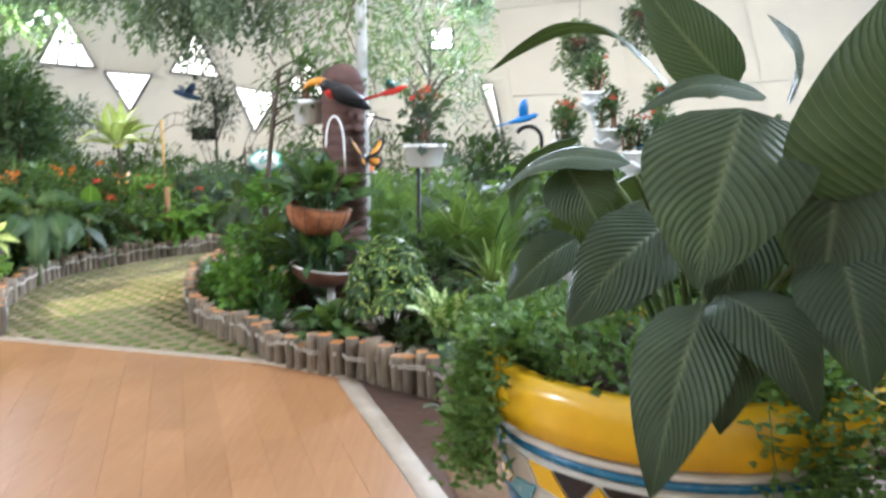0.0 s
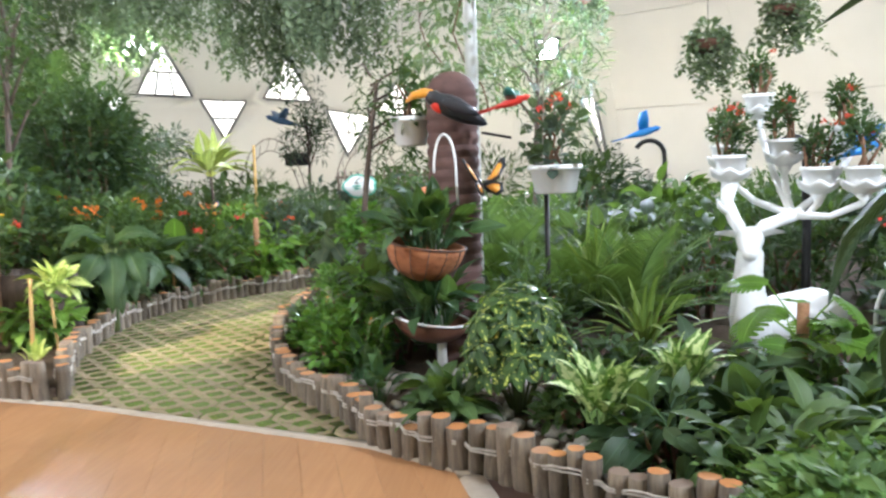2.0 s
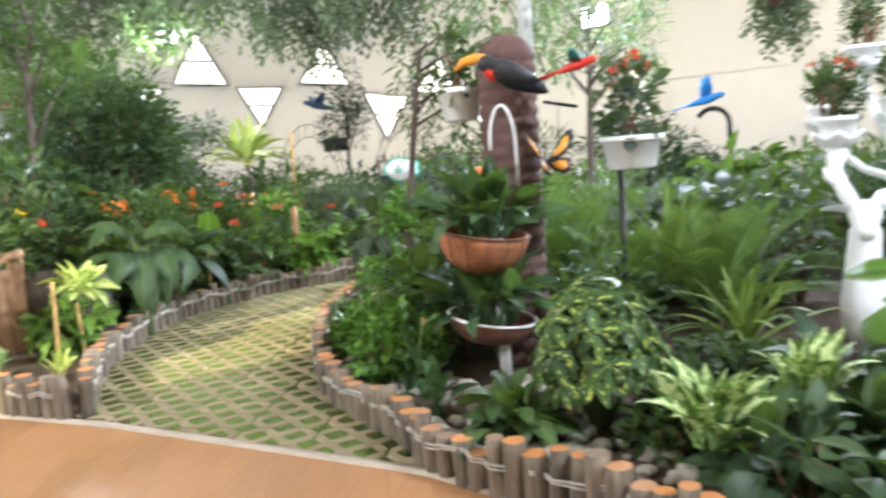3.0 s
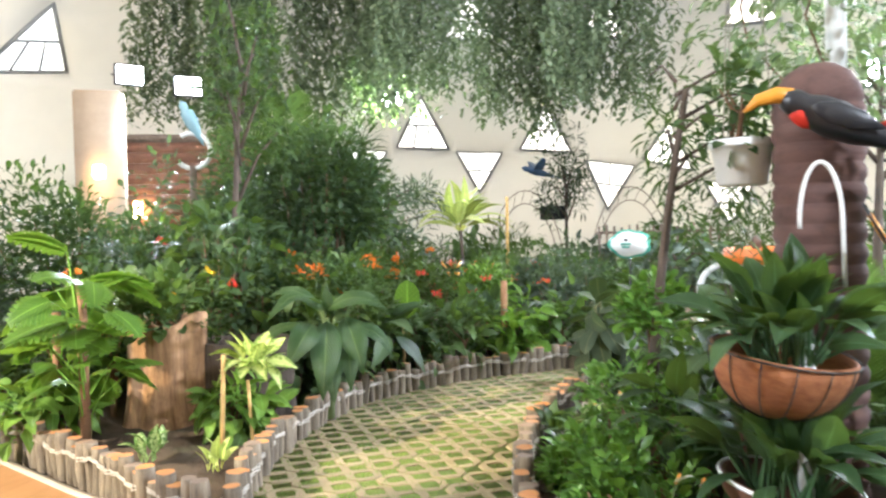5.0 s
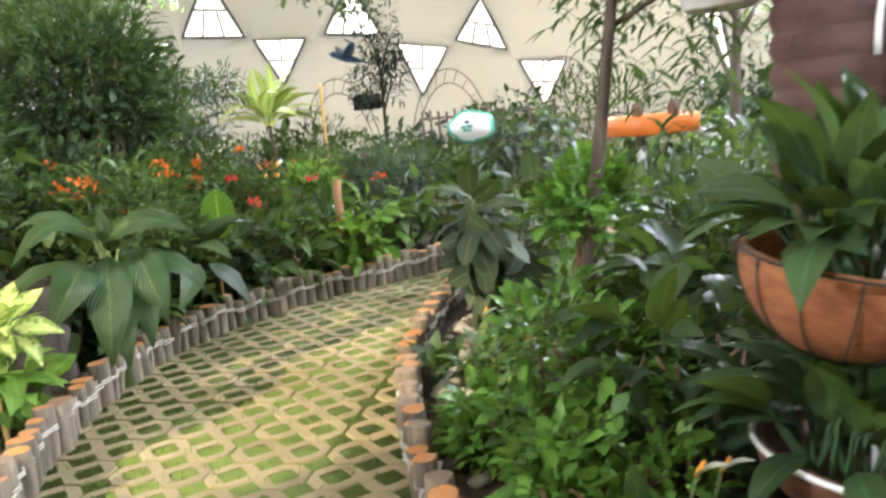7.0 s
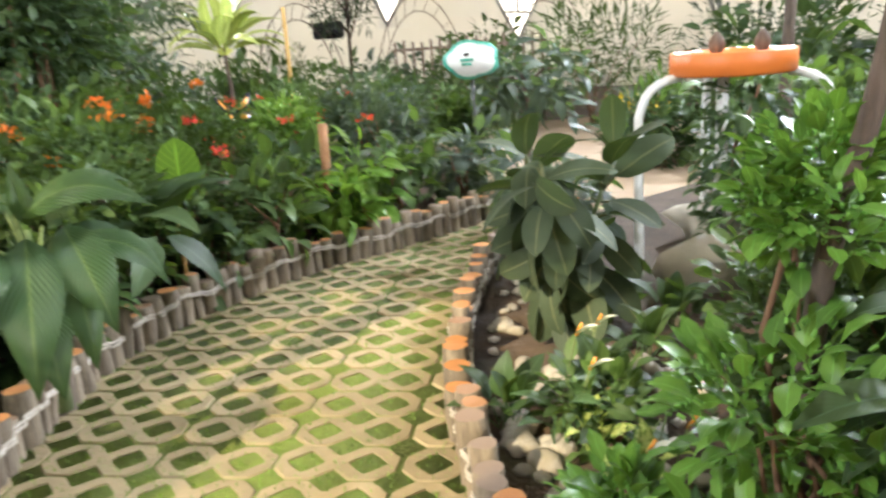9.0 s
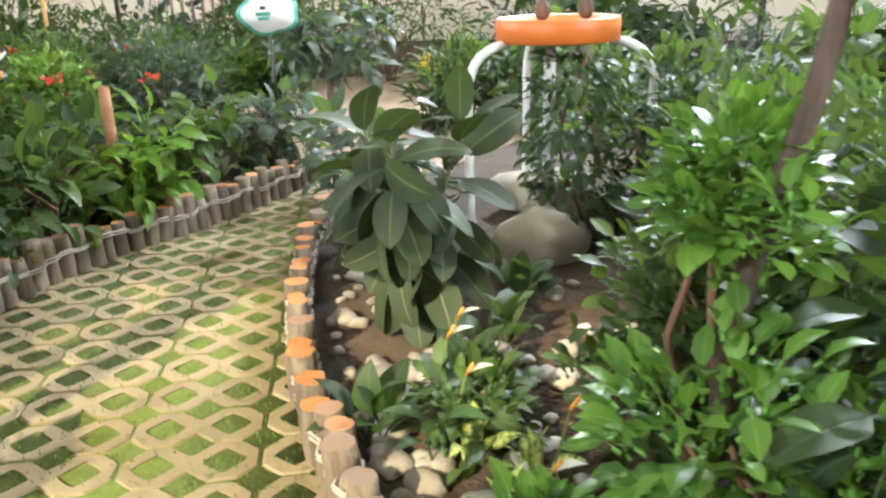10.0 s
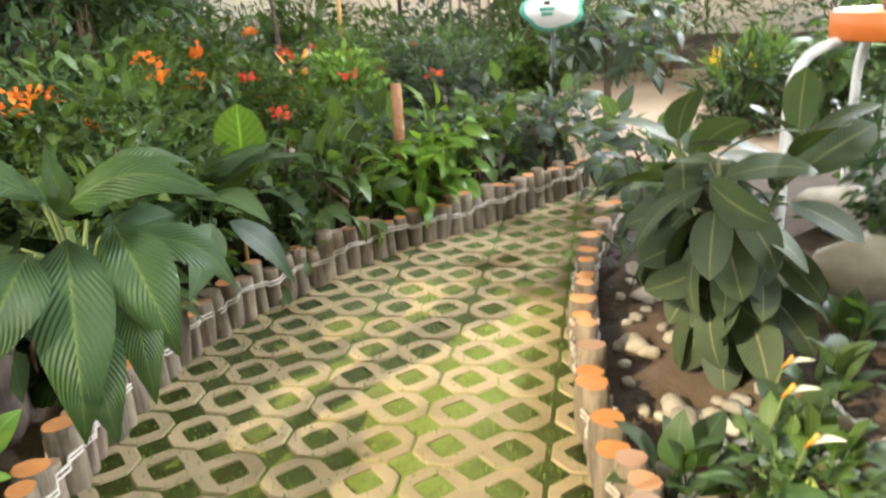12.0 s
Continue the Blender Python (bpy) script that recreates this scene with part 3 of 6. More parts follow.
solo("sandy_floor", slab([(-5.0, 12.8), (-3.0, 11.9), (-1.3, 12.2), (1.5, 15.6), (-1.0, 19.0), (-6.0, 18.0)], -0.05, 0.035), M["sand"], "pale sandy floor beyond the path", "floor", kind="structure")

# deck: planks run away from the path
DECK_EDGE = [(-9.0, 7.35), (-5.0, 6.31), (-3.4, 5.97), (-1.27, 5.28), (-0.66, 4.9)]


def deck():
    d = thing("deck", (0, 0, 0), "glossy orange-brown wooden deck of long boards", "deck", kind="structure")
    ang = math.atan2(3.19 - 4.86, -0.07 + 0.65)
    ax = Vector((math.cos(ang), math.sin(ang)))
    ay = Vector((-ax.y, ax.x)) * -1
    start = Vector((-0.70, 4.86))
    w = 0.19
    E = [Vector(p) for p in DECK_EDGE]

    def edge_hit(o):
        best = None
        for a, b in zip(E, E[1:]):
            e = b - a
            den = ax.x * e.y - ax.y * e.x
            if abs(den) < 1e-6:
                continue
            q = a - o
            s, t = (q.x * e.y - q.y * e.x) / den, (q.x * ax.y - q.y * ax.x) / den
            if -0.001 <= t <= 1.001 and (best is None or s < best):
                best = s
        return best
    for i in range(48):
        o0, o1 = start + ay * (w * i), start + ay * (w * (i + 1) - 0.0012)
        s0, s1 = edge_hit(o0), edge_hit(o1)
        if s0 is None or s1 is None:
            continue
        cuts = [0.0]
        x = 0.5 + rng.random() * 1.2
        while x < 9.5:
            cuts.append(x)
            x += 1.25
        cuts.append(9.5)
        for k, (c0, c1) in enumerate(zip(cuts, cuts[1:])):
            a0, a1 = (s0, s1) if k == 0 else (c0 + s0, c0 + s0)
            c1 = c1 + s0
            q = [o0 + ax * a0, o1 + ax * a1, o1 + ax * (c1 - 0.001), o0 + ax * (c1 - 0.001)]
            part("plank", mesh_of("plank", *slab([(p.x, p.y) for p in q][::-1], -0.03, 0.0), M["deck"], smooth=False), None, d)
    return d


deck()
solo("trim", slab([(-0.66, 4.93), (-0.58, 4.90), (0.62, 1.4), (1.6, -1.4), (1.5, -1.45), (0.53, 1.38), (-0.70, 4.86)], -0.05, 0.006), M["strip"], "pale stone strip along the deck", "trim", kind="structure")
solo("kerb", slab([(-9.0, 7.41), (-5.0, 6.37), (-3.4, 6.03), (-1.25, 5.34), (-0.62, 4.95), (-0.66, 4.9), (-1.27, 5.28), (-3.4, 5.975), (-5.0, 6.315), (-9.0, 7.355)], -0.05, 0.012), M["strip"], "narrow grey concrete kerb between deck and path", "kerb", kind="structure")
solo("brown_floor", slab([(-0.58, 4.90), (0.62, 1.4), (1.6, -1.4), (9, -1), (9, 2.4), (6, 2.4), (1.9, 3.45), (0.6, 4.05), (0.07, 4.35)], -0.05, -0.0015), M["darkfloor"], "dark brown floor beside the deck", "floor", kind="structure")
solo("gravel_strip", slab([(-0.02, 3.55), (0.2, 3.75), (0.9, 3.35), (0.75, 2.6), (0.1, 2.95)], -0.03, 0.008), M["gravel"], "coarse tan gravel on the brown floor", "gravel", kind="structure")

def inside(p, poly):
    x, y, hit = p[0], p[1], False
    for (x0, y0), (x1, y1) in zip(poly, poly[1:] + poly[:1]):
        if (y0 > y) != (y1 > y) and x < (x1 - x0) * (y - y0) / (y1 - y0) + x0:
            hit = not hit
    return hit


# ---- log edging ----


def log_mesh(h, r, seed):
    g = np.random.default_rng(seed)
    V, F, n, rings = [], [], 10, 6
    ph = g.random(3) * 6.3
    for j in range(rings):
        s = j / (rings - 1)
        for k in range(n):
            w = 2 * math.pi * k / n
            rr = r * (1 + 0.06 * math.sin(2 * w + ph[0] + 2 * s) + 0.05 * math.sin(3 * w + ph[1]) + 0.05 * (g.random() - 0.5))
            if j == rings - 1:
                rr *= 0.93
            V.append((rr * math.cos(w) + 0.01 * math.sin(ph[2] + 3 * s), rr * math.sin(w), -0.05 + (h + 0.05) * s))
    for j in range(rings - 1):
        for k in range(n):
            F.append((j * n + k, j * n + (k + 1) % n, (j + 1) * n + (k + 1) % n, (j + 1) * n + k))
    F.append(tuple((rings - 1) * n + k for k in range(n)))
    me = mesh_of("log", V, F, [M["log"], M["cut"]])
    me.polygons[len(F) - 1].material_index = 1
    me.polygons[len(F) - 1].use_smooth = False
    return me


LOGS = [log_mesh(0.205 + 0.0085 * i, 0.045 + 0.0022 * ((i * 5) % 7), i) for i in range(9)]


def log_edge(knots, label, step=0.1, up=0.0):
    e = thing("log_edging", (*knots[0], 0), label, "log edging", kind="structure")
    o = Vector((*knots[0], 0))
    pts = curve_pts(knots, step)
    rope = []
    for i, p in enumerate(pts):
        me = LOGS[int(rng.integers(0, 9))]
        z = 0.012 * rng.standard_normal()
        m = pose(p[0] - o.x + 0.005 * rng.standard_normal(), p[1] - o.y + 0.005 * rng.standard_normal(), z, 1.4 * rng.standard_normal(), 1.4 * rng.standard_normal(), rng.random() * 360)
        part("log", me, None, e, m=m)
    d = np.gradient(pts, axis=0)
    nrm = np.stack([-d[:, 1], d[:, 0]], axis=1) / np.linalg.norm(d, axis=1)[:, None]
    for side in (1, -1):
        path = []
        for i, p in enumerate(pts):
            hz = 0.165 + 0.014 * math.sin(i * 1.7) + 0.01 * math.sin(i * 0.6)
            if i:
                q = (pts[i - 1] + p) / 2 + side * nrm[i] * 0.034
                path.append((q[0] - o.x, q[1] - o.y, hz - 0.006))
            q = p + side * nrm[i] * 0.058
            path.append((q[0] - o.x, q[1] - o.y, hz))
        part("rope", tube(path, 0.0065, 5), M["rope"], e, "pale rope tied round the logs")
        part("rope", tube([(x, y, z - 0.016 - 0.004 * math.sin(7 * k)) for k, (x, y, z) in enumerate(path)], 0.006, 5), M["rope"], e, "pale rope tied round the logs")
    return e


log_edge(EDGE_R, "row of short upright bark logs tied with pale rope along the path")
log_edge(EDGE_L1, "row of short upright bark logs tied with pale rope beside the deck")
log_edge(EDGE_L2, "curved row of short upright bark logs with orange cut tops")

# ---- plants ----


def rosette(name, label, loc, mat, shapes, n, elev=(0.2, 1.3), z0=0.0, r0=0.04, size=(0.8, 1.15), group="", turn=0.0, arc=2 * math.pi, category="plant", parent=None, fade=1.0):
    """A plant whose large leaves spring from one crown; each leaf is a part."""
    t = parent or thing(name, loc, label, category, group)
    ms = [mesh_of("leaf", v, f, mat, u) for v, f, u in shapes]
    for i in range(n):
        az = turn + arc * ((i * 0.618) % 1.0) + 0.25 * rng.standard_normal()
        f = i / max(1, n - 1)
        el = elev[0] + (elev[1] - elev[0]) * f ** fade + 0.08 * rng.standard_normal()
        d = (math.cos(az) * math.cos(el), math.sin(az) * math.cos(el), math.sin(el))
        part("leaf", ms[int(rng.integers(len(ms)))], None, t, m=mat4(d, (r0 * math.cos(az), r0 * math.sin(az), z0), 0.3 * rng.standard_normal(), size[0] + (size[1] - size[0]) * rng.random()))
    return t


SMALL = {}


def shapes_of(kind):
    if kind in SMALL:
        return SMALL[kind]
    S = {
        "oval": [leaf(0.095, 0.046, d, 0.25, "ovate", 3, 0.02, 0.2, cols=3) for d in (0.5, 1.1)],
        "ficus": [leaf(0.066, 0.038, d, 0.2, "oblong", 4, 0.012, 0.25, cols=3) for d in (0.3, 0.7)],
        "large": [leaf(0.22, 0.11, d, 0.2, "lance", 5, 0.06, 0.4, 0.05, 0.0, 3, b) for d, b in ((0.7, 0.3), (1.0, 0.8))],
        "round": [leaf(0.075, 0.055, d, 0.2, "round", 3, 0.015, 0.2, cols=3) for d in (0.2, 0.6)],
        "narrow": [leaf(0.17, 0.035, d, 0.3, "lance", 4, 0.02, 0.3, cols=3) for d in (0.4, 1.0)],
        "tiny": [leaf(0.045, 0.028, d, 0.25, "ovate", 2, 0.01, 0.2, cols=3) for d in (0.2, 0.6)],
        "petal": [leaf(0.04, 0.035, 0.5, 0.2, "round", 2, 0.0, 0.3, cols=3)],
        "strap": [leaf(0.7, 0.05, d, 0.35, "strap", 8, 0.0, 0.2, cols=3) for d in (0.7, 1.4)],
    }
    SMALL[kind] = S[kind]
    return SMALL[kind]


def sprig_field(center, radii, n, shell=0.55, top=0.3):
    """Places and outward ways in a lumpy ellipsoid."""
    out = []
    lumps = [(rng.standard_normal(3) * 0.45, 0.45 + 0.35 * rng.random()) for _ in range(9)]
    while len(out) < n:
        c, r = lumps[int(rng.integers(len(lumps)))]
        d = rng.standard_normal(3)
        d /= np.linalg.norm(d)
        q = c + d * r * (shell + (1 - shell) * rng.random())
        if np.linalg.norm(q) > 1.15:
            continue
        w = (d * 0.8 + q * 0.4) * np.array((1, 1, 0.6)) + np.array((0, 0, top * 0.5)) + rng.standard_normal(3) * 0.4
        out.append((np.asarray(center) + q * np.asarray(radii), w))
    return out


def shrub(name, label, loc, r, h, mat, kind="oval", n=500, stems=5, size=1.0, flower=None, blooms=0, low=0.0, group="", category="shrub", bark="twig", bloom=1.0):
    """A bush: bent stems and a crown of many leaves in uneven lumps; flowers are parts."""
    t = thing(name, loc, label, category, group)
    shp = shapes_of(kind)
    cz = (h + low) / 2
    fld = sprig_field((0, 0, cz), (r, r, (h - low) / 2), n)
    part("foliage", many("foliage", shp, [(int(rng.integers(len(shp))), p, w, 0.4 * rng.standard_normal(), size * (0.7 + 0.6 * rng.random())) for p, w in fld if p[2] > 0.02], mat), None, t)
    tubes = []
    for i in range(stems):
        p, w = fld[i]
        a = rng.random() * 6.28
        b0 = np.array((0.06 * math.cos(a), 0.06 * math.sin(a), -0.03))
        e = np.array((p[0] * 0.7, p[1] * 0.7, cz + (h - low) * 0.2))
        m = (b0 + e) / 2 + np.array((*(rng.standard_normal(2) * 0.06), 0.06))
        tubes.append(tube([b0, m, e], [0.016, 0.011, 0.005], 6))
    part("stem", join(*tubes), M[bark], t)
    for i in range(blooms):
        p, w = fld[int(rng.integers(len(fld)))]
        a = rng.random() * 6.28
        q = np.array((r * 0.9 * math.cos(a) * (0.3 + 0.7 * rng.random()), r * 0.9 * math.sin(a), cz + (h - low) * (0.1 + 0.38 * rng.random())))
        pl = []
        for k in range(20):
            d = rng.standard_normal(3)
            d[2] = abs(d[2])
            pl.append((0, q + d * 0.02 * bloom, d, rng.random() * 6, bloom * (0.65 + 0.4 * rng.random())))
        part("flower", many("flower", shapes_of("petal"), pl, LF[flower]), None, t)
    return t


def frond(length, leaflets, ll, lw, droop):
    """A feather palm leaf along +y."""
    VV, FF, UU, k = [], [], [], 0
    pts, y, z, a = [], 0.0, 0.0, 0.0
    for i in range(13):
        pts.append((0, y, z))
        a = -droop * (i / 12) ** 1.4
        y += math.cos(a) * length / 12
        z += math.sin(a) * length / 12
    V, F = tube(pts, [0.012 * (1 - i / 14) + 0.002 for i in range(13)], 4)
    VV.append(np.array(V)), FF.extend(F), UU.append(np.full((len(V), 2), 0.5))
    k = len(V)
    P = np.array(pts)
    for i in range(leaflets):
        s = 0.2 + 0.78 * i / (leaflets - 1)
        j = s * 12
        p = np.array([np.interp(j, range(13), P[:, c]) for c in range(3)])
        for side in (-1, 1):
            sc = math.sin(math.pi * (0.15 + 0.8 * s)) * 0.75 + 0.3
            V, F, U = leaf(ll * sc, lw, 0.9, 0.3, "strap", 4, cols=3)
            d = (side * math.cos(0.75), math.sin(0.75), 0.25)
            VV.append(V @ rot_of(d).T + p), UU.append(U)
            FF.extend(tuple(q + k for q in f) for f in F)
            k += len(V)
    return np.concatenate(VV), FF, np.concatenate(UU)


def palm(name, label, loc, mat, n, length, elev, z0, leaflets=20, ll=0.35, lw=0.03, droop=1.3, trunk=0.05, group=""):
    t = thing(name, loc, label, "palm", group)
    shp = [frond(length, leaflets, ll, lw, droop * k) for k in (0.8, 1.15)]
    ms = [mesh_of("frond", v, f, mat, u) for v, f, u in shp]
    if z0 > 0.1:
        part("trunk", tube([(0, 0, -0.05), (0.02, 0.01, z0 / 2), (0, 0, z0 + 0.03)], [trunk * 1.2, trunk, trunk * 0.8], 8), M["trunk"], t)
    for i in range(n):
        az = i * 2.4 + 0.2 * rng.standard_normal()
        el = elev[0] + (elev[1] - elev[0]) * i / max(1, n - 1)
        d = (math.cos(az) * math.cos(el), math.sin(az) * math.cos(el), math.sin(el))
        part("frond", ms[i % 2], None, t, m=mat4(d, (0.02 * math.cos(az), 0.02 * math.sin(az), z0), 0.2 * rng.standard_normal(), 0.8 + 0.35 * rng.random()))
    return t


def strand(top, length, n, kind, sway=0.1):
    """Leaf places along one hanging stem."""
    out, pts = [], []
    x, y = 0.0, 0.0
    for i in range(n):
        s = i / n
        x += sway * 0.08 * rng.standard_normal()
        y += sway * 0.08 * rng.standard_normal()
        p = np.array((top[0] + x, top[1] + y, top[2] - length * s))
        a = rng.random() * 6.28
        out.append((int(rng.integers(2)), p, (math.cos(a), math.sin(a), -0.5 - 0.5 * rng.random()), rng.standard_normal() * 0.4, 0.8 + 0.5 * rng.random()))
    return out

# ---- urn with the great-leaved plant ----


def urn():
    t = thing("mosaic_urn", (0.72, 2.36, 0.0), "large round urn with yellow glazed rim and mosaic tile body", "urn")
    R = 0.60
    t.scale = (1.0, 1.0, 1.06)
    part("body", lathe([(0.30, 0.0), (0.34, 0.01), (0.44, 0.2), (0.52, 0.42), (0.555, 0.60), (0.55, 0.625), (0.4, 0.625)], 48), M["grout"], t, "white grouted mosaic body")
    part("band", lathe([(0.54, 0.625), (0.565, 0.63), (0.57, 0.645), (0.56, 0.655), (0.4, 0.655)], 48), M["blue"], t, "blue glazed band")
    part("band", lathe([(0.55, 0.656), (0.578, 0.66), (0.578, 0.670), (0.56, 0.675), (0.4, 0.675)], 48), M["grout"], t, "white glazed band")
    part("rim", lathe([(0.555, 0.676), (0.588, 0.69), (R, 0.74), (R, 0.80), (0.585, 0.835), (0.54, 0.84), (0.52, 0.80), (0.5, 0.76)], 48), M["yellow"], t, "shiny yellow glazed rim")
    part("soil", lathe([(0.51, 0.74), (0.51, 0.785), (0.3, 0.80)], 32), M["soil"], t)
    # broken-tile mosaic: a crazed grid of chips with grout between
    tile_mats = [M["yellow"], M["blue"], M["black_tile"], M["yellow"], M["grout"], M["cyan_tile"], M["black_tile"]]
    cnt, rows = 26, 6
    grid = [[((i + 0.5 * (j % 2) + 0.30 * (rng.random() - 0.5)) / cnt * 2 * math.pi, 0.13 + 0.08 * j + (0.034 * (rng.random() - 0.5) if 0 < j < rows else 0.0)) for i in range(cnt)] for j in range(rows + 1)]

    def chip(cell):
        ca, cz = sum(p[0] for p in cell) / len(cell), sum(p[1] for p in cell) / len(cell)
        V = []
        for aa, zz in cell:
            aa, zz = ca + (aa - ca) * 0.87, cz + (zz - cz) * 0.87
            rr = float(np.interp(zz, [0.0, 0.2, 0.42, 0.60, 0.66], [0.34, 0.44, 0.52, 0.555, 0.552]))
            V.append((rr, aa, zz))
        k = len(V)
        VV = [((r + d) * math.cos(a), (r + d) * math.sin(a), z) for d in (0.001, 0.008) for r, a, z in V]
        FF = [tuple(range(k, 2 * k))] + [(q, (q + 1) % k, k + (q + 1) % k, k + q) for q in range(k)]
        part("tile", mesh_of("tile", VV, FF, tile_mats[int(rng.integers(7))], smooth=False), None, t)

    for j in range(rows):
        for i in range(cnt):
            turn = 2 * math.pi if i == cnt - 1 else 0.0
            nx = (i + 1) % cnt
            q = [grid[j][i], (grid[j][nx][0] + turn, grid[j][nx][1]), (grid[j + 1][nx][0] + turn, grid[j + 1][nx][1]), grid[j + 1][i]]
            if rng.random() < 0.45:
                chip(q[:3])
                chip([q[0], q[2], q[3]])
            else:
                chip(q)


urn()


def hung_leaf(t, base, tip, width, face, sag=0.06, crown=(0, 0, 0), mat="urn", kind="broad"):
    """A great leaf: a curved stalk from the crown to base, and a blade from base to tip that shows its upper side to face."""
    b, e, c = Vector(base), Vector(tip), Vector(crown)
    d = e - b
    L = d.length
    n = Vector(face) - d * (Vector(face).dot(d) / d.length_squared)
    n.normalize()
    x = d.normalized().cross(n)
    rows, cols = 16, 9
    V, F, UV = [], [], []
    for i in range(rows + 1):
        s = i / rows
        w = max(0.015, PROFILES[kind](min(max(s, 1e-4), 0.999))) * width / 2
        mid = b + d * s + n * (sag * math.sin(math.pi * s) * L * 2.2)
        for k in range(cols):
            u = (k - 4) / 4
            lift = abs(u) * w * 0.30 - 0.32 * w * u * u + 0.025 * w * math.sin(22 * s) * abs(u)
            V.append(tuple(mid + x * (u * w) + n * lift))
            UV.append((0.5 + 0.5 * u, s))
    for i in range(rows):
        for k in range(cols - 1):
            p = i * cols + k
            F.append((p, p + 1, p + cols + 1, p + cols))
    lf = part("leaf", mesh_of("leaf", V, F, LF[mat], UV), None, t)
    m = c.lerp(b, 0.5) + Vector((0, 0, 0.12)) - n * 0.05
    pts = curve_pts([tuple(c), tuple(m), tuple(b)], 0.08)
    part("stalk", tube(pts, list(np.linspace(0.013, 0.007, len(pts))), 7), M["stem"], lf)


def urn_plant():
    t = thing("peace_lily", (0.80, 2.36, 0.80), "huge dark green ribbed-leaf plant growing in the urn", "plant")
    cam_side = (-0.45, -1.0, 0.45)
    hung_leaf(t, (-0.12, -0.58, 0.79), (-0.25, -0.70, 0.40), 0.37, cam_side, 0.05, (-0.02, -0.1, 0))
    hung_leaf(t, (0.10, -0.60, 0.74), (0.0, -0.74, 0.38), 0.33, cam_side, 0.05, (0.03, -0.1, 0))
    hung_leaf(t, (-0.22, -0.40, 0.52), (-0.49, -0.46, 0.26), 0.24, cam_side, 0.08, (-0.05, -0.06, 0))
    hung_leaf(t, (-0.22, -0.66, 0.36), (-0.38, -0.86, 0.0), 0.21, cam_side, 0.07, (-0.04, -0.12, 0))
    hung_leaf(t, (-0.15, -0.66, 0.36), (-0.23, -0.82, 0.12), 0.18, cam_side, 0.06, (-0.02, -0.12, 0))
    hung_leaf(t, (-0.18, -0.66, 0.38), (-0.06, -0.88, 0.17), 0.20, (0.1, -1, 0.7), 0.10, (0.0, -0.12, 0))
    hung_leaf(t, (0.05, -0.70, 0.50), (0.05, -0.86, 0.22), 0.22, cam_side, 0.06, (0.05, -0.1, 0))
    hung_leaf(t, (-0.30, -0.29, 0.66), (-0.66, -0.15, 0.55), 0.20, (-0.2, -0.25, 1), 0.08, (-0.06, 0.0, 0))
    hung_leaf(t, (-0.14, -0.14, 0.84), (-0.66, 0.14, 0.93), 0.20, (-0.1, 0.12, 1), 0.13, (-0.03, 0.02, 0))
    hung_leaf(t, (-0.06, -0.36, 0.84), (-0.28, -0.24, 1.14), 0.18, (-0.8, -0.9, 0.2), 0.04, (0, 0, 0))
    hung_leaf(t, (0.15, -0.70, 0.54), (0.10, -0.78, 1.02), 0.42, (-0.35, -1.0, 0.1), 0.05, (0.04, -0.1, 0))
    hung_leaf(t, (-0.04, -0.62, 0.80), (-0.11, -0.66, 0.98), 0.20, (0.6, -0.6, 0.8), 0.10, (0.0, -0.05, 0))
    hung_leaf(t, (-0.02, -0.46, 0.82), (-0.32, -0.40, 0.78), 0.17, (-0.1, -0.4, 1), 0.08, (0, 0, 0))
    hung_leaf(t, (-0.42, -0.18, 0.45), (-0.62, -0.18, 0.27), 0.15, cam_side, 0.08, (-0.08, 0, 0))
    hung_leaf(t, (-0.46, -0.22, 0.66), (-0.36, -0.32, 0.46), 0.20, cam_side, 0.08, (-0.06, 0, 0))
    hung_leaf(t, (0.20, -0.62, 0.62), (0.16, -0.84, 0.40), 0.30, cam_side, 0.06, (0.06, -0.08, 0))
    hung_leaf(t, (0.28, -0.50, 0.86), (0.24, -0.62, 0.50), 0.34, cam_side, 0.06, (0.08, -0.05, 0))
    hung_leaf(t, (0.02, -0.30, 0.60), (-0.10, -0.44, 0.26), 0.26, cam_side, 0.06, (0.0, -0.05, 0))
    hung_leaf(t, (-0.16, -0.12, 0.55), (-0.30, -0.26, 0.25), 0.24, cam_side, 0.06, (-0.03, 0.0, 0))
    hung_leaf(t, (0.16, -0.26, 0.70), (0.10, -0.46, 0.36), 0.28, cam_side, 0.06, (0.05, 0.0, 0))
    for az in range(-60, 160, 26):
        a = radians(az)
        r = 0.34 + 0.1 * rng.random()
        z = 0.5 + 0.35 * rng.random()
        hung_leaf(t, (r * math.cos(a), r * math.sin(a), z), ((r + 0.24) * math.cos(a), (r + 0.24) * math.sin(a), z - 0.28), 0.26, (math.cos(a), math.sin(a), 0.8), 0.08, (0.05 * math.cos(a), 0.05 * math.sin(a), 0))


urn_plant()


